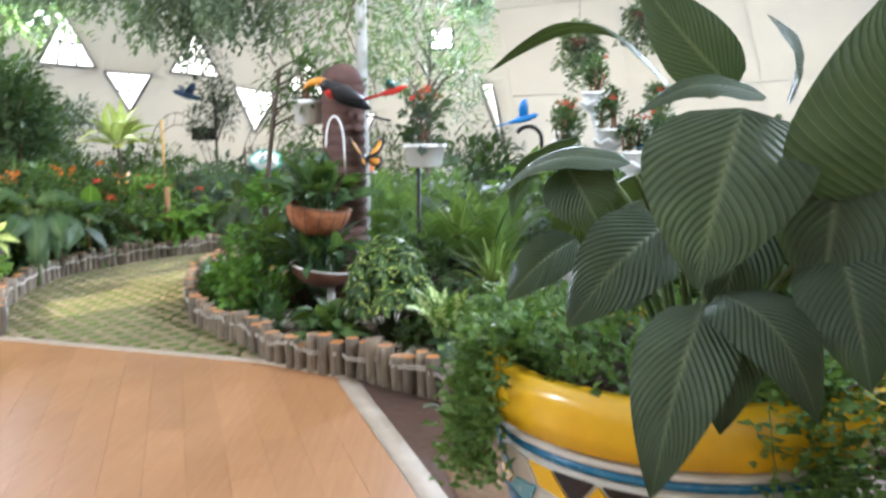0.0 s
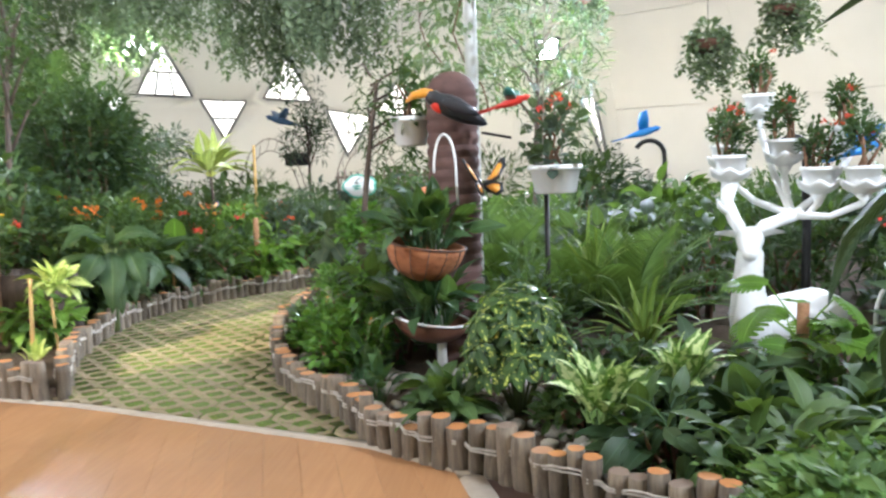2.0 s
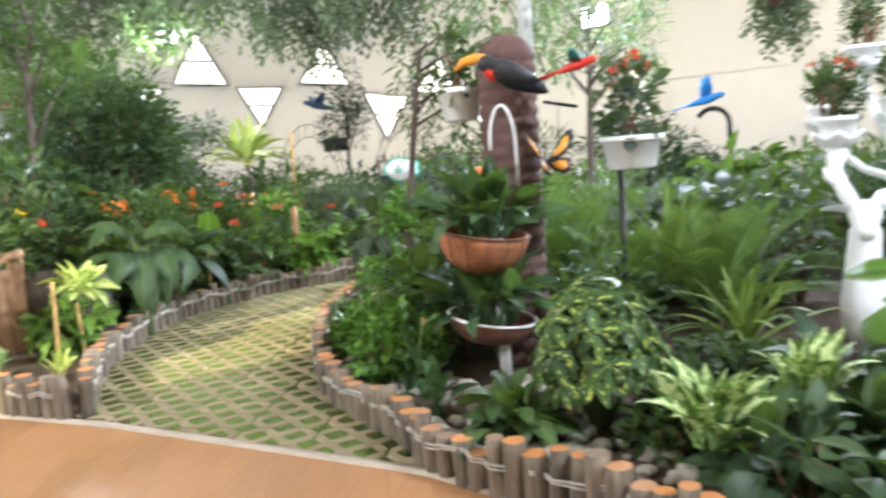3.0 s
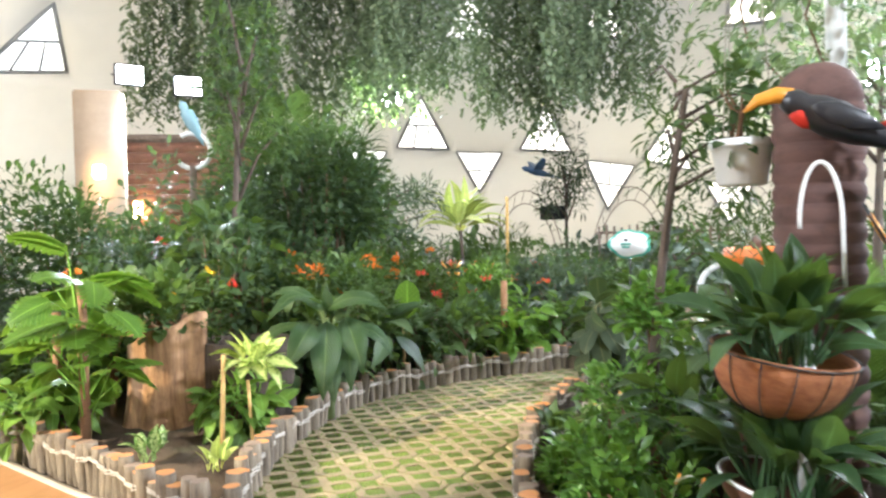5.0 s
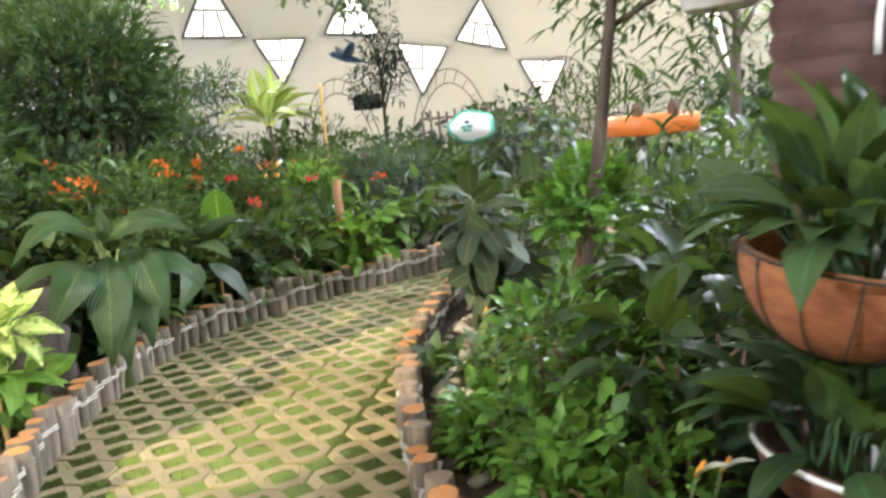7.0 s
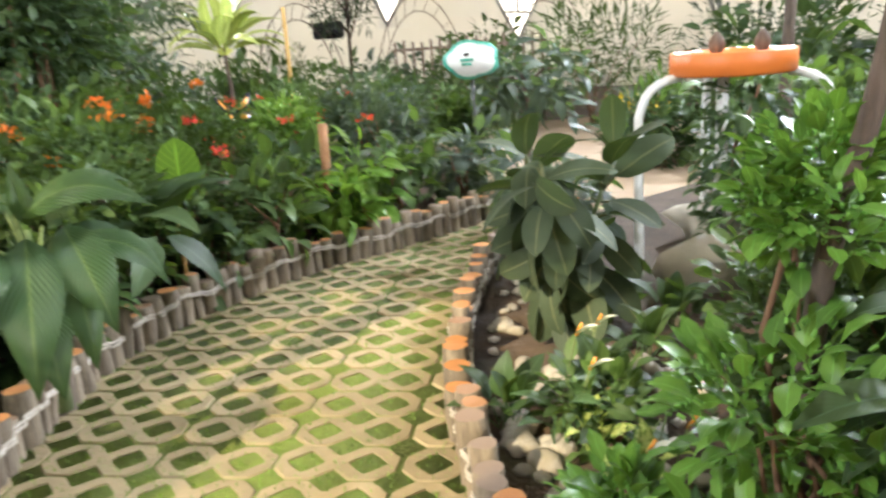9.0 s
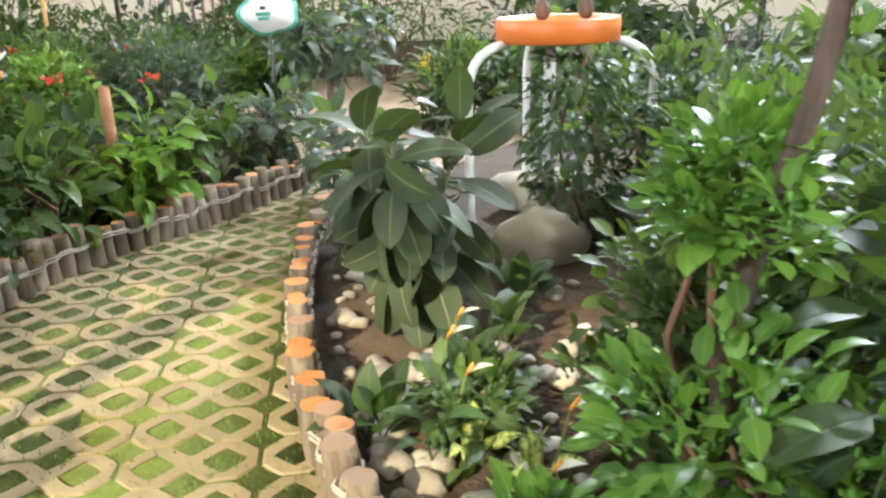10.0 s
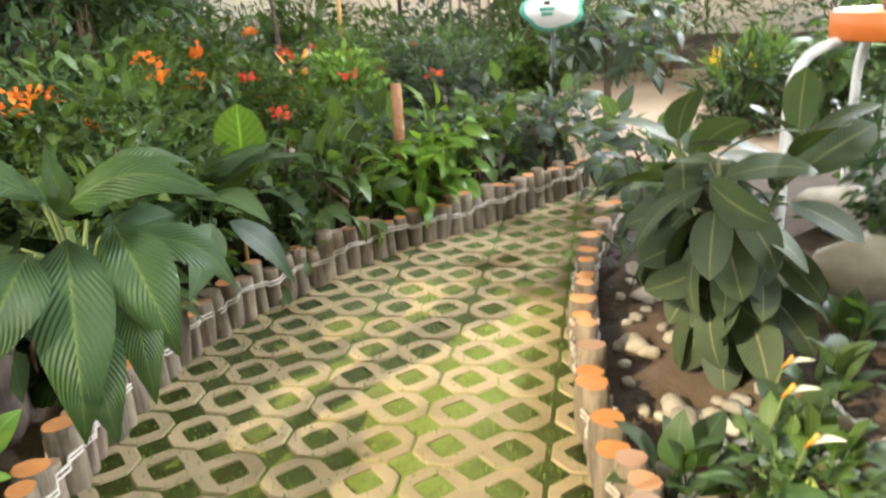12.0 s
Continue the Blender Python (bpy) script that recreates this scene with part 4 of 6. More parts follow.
def ivy():
    t = thing("ivy", (0.72, 2.36, 0.85), "trailing small-leaved ivy spilling over the urn rim", "ivy")
    shp = shapes_of("tiny")
    mat_pl = []
    for k in range(1500):
        a, r = rng.random() * 6.283, 0.54 * math.sqrt(rng.random())
        bump_z = 0.10 * max(0.0, math.cos(a - 2.9)) * r / 0.5
        w = rng.standard_normal(3)
        w[2] = abs(w[2]) * 0.6
        mat_pl.append((int(rng.integers(2)), (r * math.cos(a), r * math.sin(a), 0.0 + (0.07 + bump_z) * rng.random()), w, 0.4 * rng.standard_normal(), 0.8 + 0.5 * rng.random()))
    part("leaf_mat", many("leaf_mat", shp, mat_pl, LF["ivy"]), None, t)
    for k in range(38):
        a = radians(140 + 66 * rng.random() if k < 28 else 272 + 50 * rng.random())
        pts, pl = [], []
        r, z = 0.42, 0.0
        for i in range(26):
            s = i / 25
            if s < 0.35:
                r = 0.42 + 0.22 * s / 0.35
                z = 0.01 + 0.10 * math.sin(math.pi * s / 0.35 * 0.8)
            else:
                r += 0.004 * rng.standard_normal() + 0.002
                z -= (0.012 + 0.022 * rng.random())
            a += 0.012 * rng.standard_normal()
            pts.append((r * math.cos(a), r * math.sin(a), z))
            for j in range(3):
                w = rng.standard_normal(3)
                w[2] = abs(w[2]) * 0.3
                w += np.array((math.cos(a), math.sin(a), 0)) * 0.8
                pl.append((int(rng.integers(2)), np.array(pts[-1]) + 0.03 * rng.standard_normal(3) * np.array((1, 1, 0.6)), w, rng.standard_normal() * 0.4, 0.8 + 0.5 * rng.random()))
        part("trailing_stem", many("trailing_stem", shp + [tuple(np.array(x) if i != 1 else x for i, x in enumerate((*tube(pts, 0.002, 3), np.full((len(pts) * 3, 2), 0.5))))], pl + [(2, (0, 0, 0), (0, 1, 0), 0.0, 1.0)], LF["ivy"]), None, t)


ivy()

# ---- basket stand ----


def bowl(R, depth, th=0.015):
    out = [(R * math.cos(a) if a else R, -depth * math.sin(a)) for a in np.linspace(0, 1.45, 9)]
    inn = [(max(0.01, r - th), z + (th if i else 0)) for i, (r, z) in enumerate(out)]
    return lathe([out[-1]] + out[::-1][1:] + [(R - th, 0.006)] + inn[1:4], 40)


def basket_stand():
    t = thing("basket_stand", (-1.04, 6.38, 0.07), "two-tier stand with a coir basket above a brown bowl", "plant stand")
    part("pipe", tube([(0.08, 0.02, -0.05), (0.08, 0.02, 0.98)], 0.034, 16), M["pipe"], t, "white plastic pipe")
    up = part("basket", bowl(0.27, 0.26), M["coir"], t, "orange-brown coconut fibre basket", pose(0, 0, 0.95, 2, 9, 0))
    for k in range(14):
        a = 2 * math.pi * k / 14
        pts = [(0.277 * math.cos(b) * math.cos(a), 0.277 * math.cos(b) * math.sin(a), -0.266 * math.sin(b)) for b in np.linspace(0, 1.45, 9)]
        part("wire", tube(pts, 0.0028, 4), M["wire"], up)
    part("wire", tube([(0.278 * math.cos(a), 0.278 * math.sin(a), 0.0) for a in np.linspace(0, 2 * math.pi, 33)], 0.004, 5), M["wire"], up)
    low = part("bowl", bowl(0.26, 0.17), M["bowl"], t, "dark brown bowl", pose(0.02, 0, 0.44, 0, 9, 0))
    part("rim", tube([(0.268 * math.cos(a), 0.268 * math.sin(a), 0.0) for a in np.linspace(0, 2 * math.pi, 41)], 0.008, 6), M["white"], low, "white rim")
    part("hanger", tube([(0.14 + 0.075 * math.cos(a), 0.06, 1.44 + 0.24 * math.sin(a)) for a in np.linspace(math.pi * 1.02, 0, 21)] + [(0.22, 0.06, 1.2)], 0.0085, 8), M["white"], t, "white looped hanger")
    return t


basket_stand()
spath_shapes = [leaf(0.24, 0.105, d, 0.18, "lance", 7, s, 0.75, 0.05, 0.0, 5, b) for d, s, b in ((1.0, 0.14, 0.4), (1.1, 0.18, 0.7), (0.9, 0.2, 0.3), (1.0, 0.12, 0.9))]
for z, nn, sz in ((0.99, 80, (0.9, 1.25)), (0.46, 66, (0.9, 1.3))):
    rosette("peace_lily", "dark green peace lily filling a hanging basket", (-1.03, 6.38, z), LF["spath"], spath_shapes, nn, (0.12, 1.35), 0.0, 0.12, sz, "basket plants")

# ---- wrapped post, pole, toucan, pots ----


def wrapped_post():
    t = thing("wrapped_post", (-0.90, 7.02, 0.07), "stout post wrapped in brown ribbed padding", "post")
    prof = [(0.18, -0.05)]
    for k in range(22):
        z = 0.09 * k
        prof += [(0.183, z), (0.196, z + 0.03), (0.196, z + 0.06), (0.183, z + 0.088)]
    prof += [(0.19, 1.985), (0.178, 2.05), (0.14, 2.11), (0.08, 2.15), (0.01, 2.165)]
    part("padding", lathe(prof, 28), M["post"], t)
    return t


wrapped_post()
solo("pole", tube([(0, 0, -0.1), (0, 0, 4), (0, 0, 9.2)], 0.055, 14), M["pipe"], "tall white steel pole rising to the roof", "pole", (-0.80, 7.75, 0.07))


def pot_mesh(R, h, flare=0.8):
    return lathe([(R * flare * 0.9, 0.0), (R * flare, 0.01), (R * 0.95, h * 0.82), (R * 1.03, h * 0.83), (R * 1.05, h * 0.86), (R * 1.05, h), (R * 0.97, h), (R * 0.93, h * 0.8), (R * 0.3, h * 0.8)], 32)


def hanging_pot(loc, R, h, label, cord):
    t = thing("hanging_pot", loc, label, "plant pot")
    part("pot", pot_mesh(R, h), M["white"], t)
    for k in range(3):
        a = 2.1 * k
        part("cord", tube([(R * math.cos(a), R * math.sin(a), h), (0, 0, h + cord * 0.35), (0, 0, h + cord)], 0.003, 4), M["rope"], t)
    return t


hanging_pot((-1.23, 7.12, 1.70), 0.145, 0.22, "white plastic hanging flower pot on thin cords", 6.0)
shrub("potted_plant", "leafy green plant in the white hanging pot", (-1.23, 7.12, 1.86), 0.24, 0.45, LF["dark"], "oval", 130, 3, 1.0, category="plant")
hanging_pot((-0.16, 6.5, 1.33), 0.175, 0.19, "wide white hanging planter with flowers", 6.5)
shrub("geranium", "geranium with clustered red flowers in a white planter", (-0.16, 6.5, 1.48), 0.20, 0.52, LF["grey"], "round", 190, 4, 1.1, "redp", 6, category="flower", bloom=0.9)
solo("stand_rod", tube([(0, 0, -0.05), (0, 0, 1.26)], 0.018, 8), M["iron"], "thin dark iron rod under the planter", "rod", (-0.22, 6.62, 0.07))


def toucan(loc, rz):
    t = thing("toucan_figure", loc, "painted toucan figure with big orange beak on the post", "figurine", rz=rz)
    V, F = lathe([(0.005, -0.30), (0.035, -0.26), (0.08, -0.12), (0.10, 0.0), (0.09, 0.10), (0.065, 0.17), (0.07, 0.22), (0.05, 0.27), (0.005, 0.285)], 18)
    part("body", moved((V, F), pose(0, 0, 0.10, 0, -62, 0)), M["black"], t, "black body")
    part("breast", moved(lathe([(0.005, -0.1), (0.05, -0.06), (0.062, 0.0), (0.05, 0.05), (0.005, 0.08)], 14), pose(-0.155, 0, 0.145, 0, -40, 0)), M["red"], t, "red breast")
    part("beak", tube([(-0.20, 0, 0.23), (-0.27, 0, 0.245), (-0.36, 0, 0.225), (-0.43, 0, 0.17)], [0.045, 0.042, 0.032, 0.008], 10), M["ybird"], t, "orange beak")
    part("tail", moved(box(0.26, 0.09, 0.02, (0.36, 0, -0.06), 0.006), pose(0, 0, 0, 0, 12, 0)), M["black"], t)
    for s in (-1, 1):
        part("wing", moved(lathe([(0.004, -0.2), (0.05, -0.08), (0.06, 0.05), (0.03, 0.13), (0.004, 0.15)], 12, 0.35), pose(0.02, s * 0.085, 0.11, 0, -68, 0)), M["black"], t)
    return t


bird = toucan((-0.835, 6.68, 1.85), 8)
bird.scale = (0.82, 0.82, 0.82)


def wing_plate(pts, th=0.012):
    return slab(pts, -th / 2, th / 2)


def butterfly(loc, rz, size, mat, label, tilt=35, rx=0.0):
    t = thing("butterfly_figure", loc, label, "figurine")
    t.matrix_basis = pose(*loc, rx, 0, rz)
    part("body", tube([(0, -0.3 * size, 0), (0, 0, 0.01), (0, 0.3 * size, 0)], [0.01 * size, 0.045 * size, 0.02 * size], 8), M["black"], t)
    fore = [(0.02, 0.0), (0.25, 0.12), (0.62, 0.42), (0.74, 0.40), (0.70, 0.22), (0.45, 0.0), (0.2, -0.06)]
    hind = [(0.02, -0.02), (0.3, -0.04), (0.48, -0.16), (0.42, -0.36), (0.25, -0.40), (0.08, -0.2)]
    for s in (-1, 1):
        for nm, o in (("forewing", fore), ("hindwing", hind)):
            pl = wing_plate([(s * x * size, y * size) for x, y in (o if s > 0 else o[::-1])], 0.01)
            w = part(nm, pl, M["black"], t, "black wing edge", pose(0, 0, 0, 0, -s * tilt, 0))
            cx, cy = sum(p[0] for p in o) / len(o), sum(p[1] for p in o) / len(o)
            for k, (f, sh) in enumerate(((0.62, 0.0),)):
                inner = [(s * (cx + (x - cx) * f) * size, (cy + (y - cy) * f) * size) for x, y in (o if s > 0 else o[::-1])]
                part("wing_patch", slab(inner, -0.009, 0.009), mat, w)
    return t


butterfly((-0.66, 6.42, 1.40), 38, 0.30, M["ybird"], "orange and black butterfly garden figure", 40, 55)
butterfly((-4.86, 11.55, 1.02), 60, 0.28, M["ybird"], "yellow and black butterfly garden figure", 30, 60)


def flying_bird(loc, rz, size, mat, label, tilt=25, wing_mat=None):
    t = thing("bird_figure", loc, label, "figurine", rz=rz)
    part("body", moved(lathe([(0.004, -0.5 * size), (0.05 * size, -0.3 * size), (0.10 * size, 0.0), (0.09 * size, 0.15 * size), (0.06 * size, 0.25 * size), (0.07 * size, 0.32 * size), (0.004, 0.42 * size)], 14), pose(0, 0, 0, 0, -75, 0)), mat, t)
    for s in (-1, 1):
        o = [(0.10, 0.03), (0.12, 0.25), (0.05, 0.5), (-0.06, 0.55), (-0.12, 0.3), (-0.12, 0.03)]
        o = [(x * size, s * y * size) for x, y in (o if s < 0 else o[::-1])]
        part("wing", wing_plate(o, 0.02), wing_mat or mat, t, m=pose(0, 0, 0.02, s * tilt, 0, 0))
    part("tail", wing_plate([(0.35 * size, -0.03 * size), (0.75 * size, -0.09 * size), (0.75 * size, 0.09 * size), (0.35 * size, 0.03 * size)], 0.02), mat, t, m=pose(0, 0, 0, 0, 15, 0))
    return t


def crook(loc, h, r, label, flip=1):
    t = thing("hook_stand", loc, label, "hook stand")
    pts = [(0, 0, -0.1), (0.01, 0, h * 0.5), (0, 0, h - r)] + [(-flip * (r - r * math.cos(a)), 0, h - r + r * math.sin(a)) for a in np.linspace(0.3, 2.6, 9)]
    part("rod", tube(pts, 0.035, 8), M["iron"], t)
    return t


crook((1.62, 13.1, 0.0), 1.80, 0.22, "dark curved shepherd hook standing in the bed")
flying_bird((1.30, 13.0, 1.92), 178, 0.62, M["bluebird"], "bright blue parrot figure perched on a hook", 60)
crook((1.75, 7.4, 0.07), 1.58, 0.10, "dark curved shepherd hook beside the deer")
flying_bird((-8.05, 24.6, 3.1), 40, 1.2, M["slate"], "slate blue flying bird figure hung before the windows", 30)
flying_bird((-0.45, 6.9, 1.98), 170, 0.34, M["red"], "red and green parrot figure by the white pole", 20, M["parrot_green"])
flying_bird((1.95, 6.9, 1.55), 200, 0.4, M["bluebird"], "blue parrot figure beside the flower pots", 40)

# ---- deer planter ----


def blob(points, n=14):
    return tube([p[:3] for p in points], [p[3] for p in points], n)


def deer():
    body = blob([(0.66, 0.30, 0.28, 0.03), (0.62, 0.27, 0.32, 0.15), (0.50, 0.2, 0.33, 0.205), (0.34, 0.12, 0.32, 0.20), (0.18, 0.05, 0.32, 0.185), (0.05, -0.01, 0.32, 0.16), (-0.03, -0.04, 0.33, 0.05)], 18)
    neck = blob([(0.02, -0.03, 0.12, 0.10), (0.0, -0.05, 0.28, 0.148), (-0.02, -0.06, 0.42, 0.135), (-0.03, -0.06, 0.56, 0.108), (-0.03, -0.06, 0.70, 0.092), (-0.02, -0.06, 0.82, 0.088), (-0.02, -0.05, 0.90, 0.05)], 18)
    head = blob([(0.01, 0.03, 0.94, 0.03), (0.0, 0.0, 0.93, 0.075), (-0.02, -0.05, 0.915, 0.092), (-0.04, -0.11, 0.88, 0.078), (-0.055, -0.17, 0.845, 0.058), (-0.065, -0.21, 0.825, 0.050), (-0.07, -0.23, 0.82, 0.02)], 16)
    pieces = [body, neck, head]
    for s in (-1, 1):
        ear = leaf(0.17, 0.085, 0.3, 0.5, "lance", 6)
        m = mat4((s * 0.95, 0.05, 0.30), (s * 0.07 - 0.02, -0.03, 0.93), 0.4 * s)
        v = [tuple(m @ Vector(q)) for q in ear[0]]
        back = [tuple(m @ (Vector(q) - Vector((0, 0, 0.012)))) for q in ear[0]]
        pieces += [(v, ear[1]), (back, [f[::-1] for f in ear[1]])]
    for x, y in ((0.02, -0.1), (0.06, 0.08), (0.42, 0.14), (0.52, 0.32)):
        pieces.append(blob([(x, y, 0.30, 0.07), (x, y, 0.16, 0.045), (x + 0.01, y, 0.03, 0.03), (x, y - 0.01, -0.05, 0.035)], 10))
    # antlers that carry leaf-shaped cups
    cups = [(-0.10, 0.16, 1.32), (0.32, 0.35, 1.42), (0.28, 0.85, 1.78), (0.47, 0.1, 1.22), (0.70, -0.05, 1.22), (-0.02, 0.62, 1.40), (0.80, 0.5, 1.50)]
    hub = Vector((0.30, 0.10, 1.06))
    pieces.append(blob([(-0.05, -0.02, 0.94, 0.04), (-0.10, 0.03, 1.04, 0.045), (-0.14, 0.10, 1.17, 0.045), (-0.10, 0.16, 1.30, 0.06)], 12))
    pieces.append(blob([(0.03, -0.02, 0.95, 0.045), (0.10, 0.02, 1.0, 0.045), (0.20, 0.06, 1.03, 0.042), tuple(hub) + (0.045,)], 12))
    pieces.append(blob([(-0.12, 0.07, 1.08, 0.03), (-0.2, 0.04, 1.14, 0.02), (-0.22, 0.02, 1.19, 0.008)], 8))
    for i, (x, y, z) in enumerate(cups):
        if i:
            mid = hub.lerp(Vector((x, y, z - 0.1)), 0.55) + Vector((0, 0, -0.04))
            pieces.append(blob([(*hub, 0.03), (*mid, 0.024), (x, y, z - 0.08, 0.026), (x, y, z - 0.01, 0.06)], 10))
        V, F = lathe([(0.03, -0.03), (0.09, 0.0), (0.135, 0.045), (0.145, 0.07), (0.13, 0.06), (0.09, 0.015), (0.03, 0.0)], 24)
        V = [(vx * (1 + 0.08 * math.sin(6 * math.atan2(vy, vx))), vy * (1 + 0.08 * math.sin(6 * math.atan2(vy, vx))), vz + 0.02 * math.sin(6 * math.atan2(vy, vx)) * (math.hypot(vx, vy) > 0.1)) for vx, vy, vz in V]
        pieces.append(([(vx + x, vy + y, vz + z) for vx, vy, vz in V], F))
    return join(*pieces), cups


(deer_v, deer_f), CUPS = deer()
DEER = (1.17, 6.72, 0.05)
solo("deer_statue", (deer_v, deer_f), M["deer"], "white deer statue whose antlers carry flower pots", "statue", DEER)
for i, (x, y, z) in enumerate(CUPS):
    p = (DEER[0] + x, DEER[1] + y, DEER[2] + z + 0.012)
    t = thing("flower_pot", p, "white round plastic pot held by the deer antlers", "plant pot", "antler pots")
    part("pot", pot_mesh(0.115, 0.16), M["white"], t)
    shrub("ixora_plant", "small dense plant with a few red flowers in a pot", (p[0], p[1], p[2] + 0.10), 0.13, 0.40, LF["dark"], "tiny", 330, 4, 1.0, "redp", 2, 0.04, "antler plants", "plant", "twig", 0.55)

# ---- floodlights ----


def floodlight(loc, target, size, label="black floodlight with glowing white face on a bracket"):
    t = thing("floodlight", loc, label, "floodlight", "floodlights")
    t.matrix_basis = look(loc, target)
    part("housing", box(size * 1.15, size * 0.85, 0.10, (0, 0, 0.07), 0.015), M["black"], t)
    part("face", box(size * 1.0, size * 0.7, 0.012, (0, 0, 0.014), 0.003), M["lampglass"], t)
    part("bracket", tube([(-size * 0.6, 0, 0.07), (-size * 0.6, 0, 0.25), (size * 0.6, 0, 0.25), (size * 0.6, 0, 0.07)], 0.012, 6), M["black"], t)
    data = bpy.data.lights.new("floodlight", "AREA")
    data.shape, data.size, data.size_y, data.energy, data.color = "RECTANGLE", size, size * 0.7, FLOOD_WATTS, (0.95, 0.97, 1.0)
    lamp = new("flood_beam", data)
    lamp.matrix_world = look(loc, target) @ pose(0, 0, -0.02)
    return t


# last three are added out of view, to light the dome walls
FLOODS = [(-0.07, 14.96, 3.47), (1.55, 12.1, 4.16), (-11.99, 13.41, 4.47), (-11.31, 14.15, 4.31), (-9.75, 18.99, 4.6), (-9.0, 1.5, 5.0), (4.5, 3.0, 5.0), (6.5, 14.0, 5.2)]
for p in FLOODS:
    floodlight(p, (-4.5, 9.0, 3.6), 0.45)

# ---- right bed ----


def umbrella_plant(loc, r, h, n):
    """Whorls of drooping leaflets on thin bent stems."""
    t = thing("umbrella_plant", loc, "bushy umbrella plant with yellow-splashed leaf whorls", "plant")
    whorls = []
    for k in range(3):
        shp = [leaf(0.125, 0.046, d, 0.15, "oblong", 5, 0.02, 0.0, cols=3) for d in (0.5, 0.8)]
        pl = [(i % 2, (0, 0, 0), (math.cos(a), math.sin(a), -0.15 + 0.25 * rng.standard_normal()), 0.2 * rng.standard_normal(), 0.8 + 0.35 * rng.random()) for i, a in enumerate(np.linspace(0.3 * k, 6.283 + 0.3 * k, 9)[:-1])]
        whorls.append(many("leaf_whorl", shp, pl, LF["scheff"]))
    for i in range(n):
        a, el = i * 2.4, 1.45 - 1.75 * (i / n) ** 0.8
        q = np.array((r * math.cos(el) * math.cos(a), r * math.cos(el) * math.sin(a), h * 0.52 + h * 0.46 * math.sin(el))) * (0.86 + 0.2 * rng.random())
        q[2] = max(q[2], 0.08)
        out = np.array((math.cos(a) * math.cos(el), math.sin(a) * math.cos(el), 0.75))
        w = part("leaf_whorl", whorls[i % 3], None, t, m=Matrix.Translation(tuple(q)) @ Vector((0, 0, 1)).rotation_difference(Vector(tuple(out))).to_matrix().to_4x4() @ Matrix.Scale(0.85 + 0.3 * rng.random(), 4))
        if i % 4 == 0:
            part("stem", tube([(0.02 * math.cos(a), 0.02 * math.sin(a), -0.03), tuple(q * np.array((0.4, 0.4, 0.6))), tuple(q)], [0.010, 0.007, 0.004], 5), M["stem"], t)


umbrella_plant((-0.42, 5.66, 0.07), 0.30, 0.76, 78)
dieff = [leaf(0.22, 0.10, d, 0.2, "lance", 7, 0.07, 0.7, 0.05) for d in (0.9, 1.3, 1.6)]
rosette("dumb_cane", "cream-spotted dumb cane plant beside the logs", (0.0, 5.0, 0.10), LF["dieff"], dieff, 26, (0.1, 1.2), 0.16, 0.06, (1.0, 1.4), "dumb canes")
rosette("dumb_cane", "cream-spotted dumb cane plant beside the logs", (0.42, 5.25, 0.10), LF["dieff"], dieff, 22, (0.1, 1.2), 0.22, 0.06, (0.9, 1.3), "dumb canes")
strap = [leaf(0.55, 0.045, d, 0.35, "strap", 9, 0.0, 0.2) for d in (0.6, 1.2, 1.6)]
rosette("dracaena", "spiky striped strap-leaved plant", (0.40, 6.3, 0.07), LF["spiky"], strap, 34, (0.35, 1.5), 0.22, 0.03, (0.75, 1.2), "strap plants")
palm("areca_palm", "feathery young palm with fine leaflets", (0.42, 7.3, 0.07), LF["palm"], 14, 0.9, (0.5, 1.45), 0.15, 26, 0.30, 0.016, 1.0)
palm("areca_palm", "feathery young palm with fine leaflets", (-0.1, 7.6, 0.07), LF["palm"], 12, 0.8, (0.5, 1.45), 0.15, 24, 0.28, 0.016, 1.0)
rosette("dracaena", "tall upright pale striped strap leaves", (0.12, 7.1, 0.07), LF["spiky"], strap, 16, (0.9, 1.5), 0.55, 0.03, (0.8, 1.15), "strap plants")


def monstera(loc, label, n, size, mat, pole_h, turn):
    t = thing("monstera", loc, label, "plant", "split-leaf plants")
    part("support_pole", tube([(0, 0, -0.05), (0.01, 0, pole_h)], [0.035, 0.033], 10), M["moss_pole"], t, "brown coir support pole")
    ms = [mesh_of("leaf", v, f, mat, u) for v, f, u in (split_leaf(0.30, 0.29, 0.6), split_leaf(0.26, 0.26, 0.7, stalk=0.22), split_leaf(0.32, 0.30, 0.5, stalk=0.26, bend=1.4))]
    for i in range(n):
        az = turn + 2 * math.pi * ((i * 0.618) % 1) + 0.2 * rng.standard_normal()
        el = 0.15 + 0.9 * rng.random()
        z = pole_h * (0.2 + 0.7 * i / n)
        part("leaf", ms[i % 3], None, t, m=mat4((math.cos(az) * math.cos(el), math.sin(az) * math.cos(el), math.sin(el) - 0.3), (0.03 * math.cos(az), 0.03 * math.sin(az), z), 0.3 * rng.standard_normal(), size * (0.75 + 0.45 * rng.random())))
    return t


monstera((1.19, 5.75, 0.07), "bright green split-leaf plant climbing a coir pole", 13, 0.92, LF["monst"], 0.62, 0.4)
big_dark = [leaf(0.30, 0.17, d, 0.15, "broad", 9, 0.16, 0.7, 0.05) for d in (1.0, 1.5)]
rosette("philodendron", "low dark broad-leaved plant behind the logs", (0.75, 5.0, 0.07), LF["dark"], big_dark, 18, (0.1, 1.1), 0.05, 0.04, (0.7, 1.1), "low dark plants")
rosette("philodendron", "low dark broad-leaved plant behind the logs", (1.25, 5.05, 0.07), LF["dark"], big_dark, 18, (0.1, 1.1), 0.05, 0.04, (0.7, 1.1), "low dark plants")
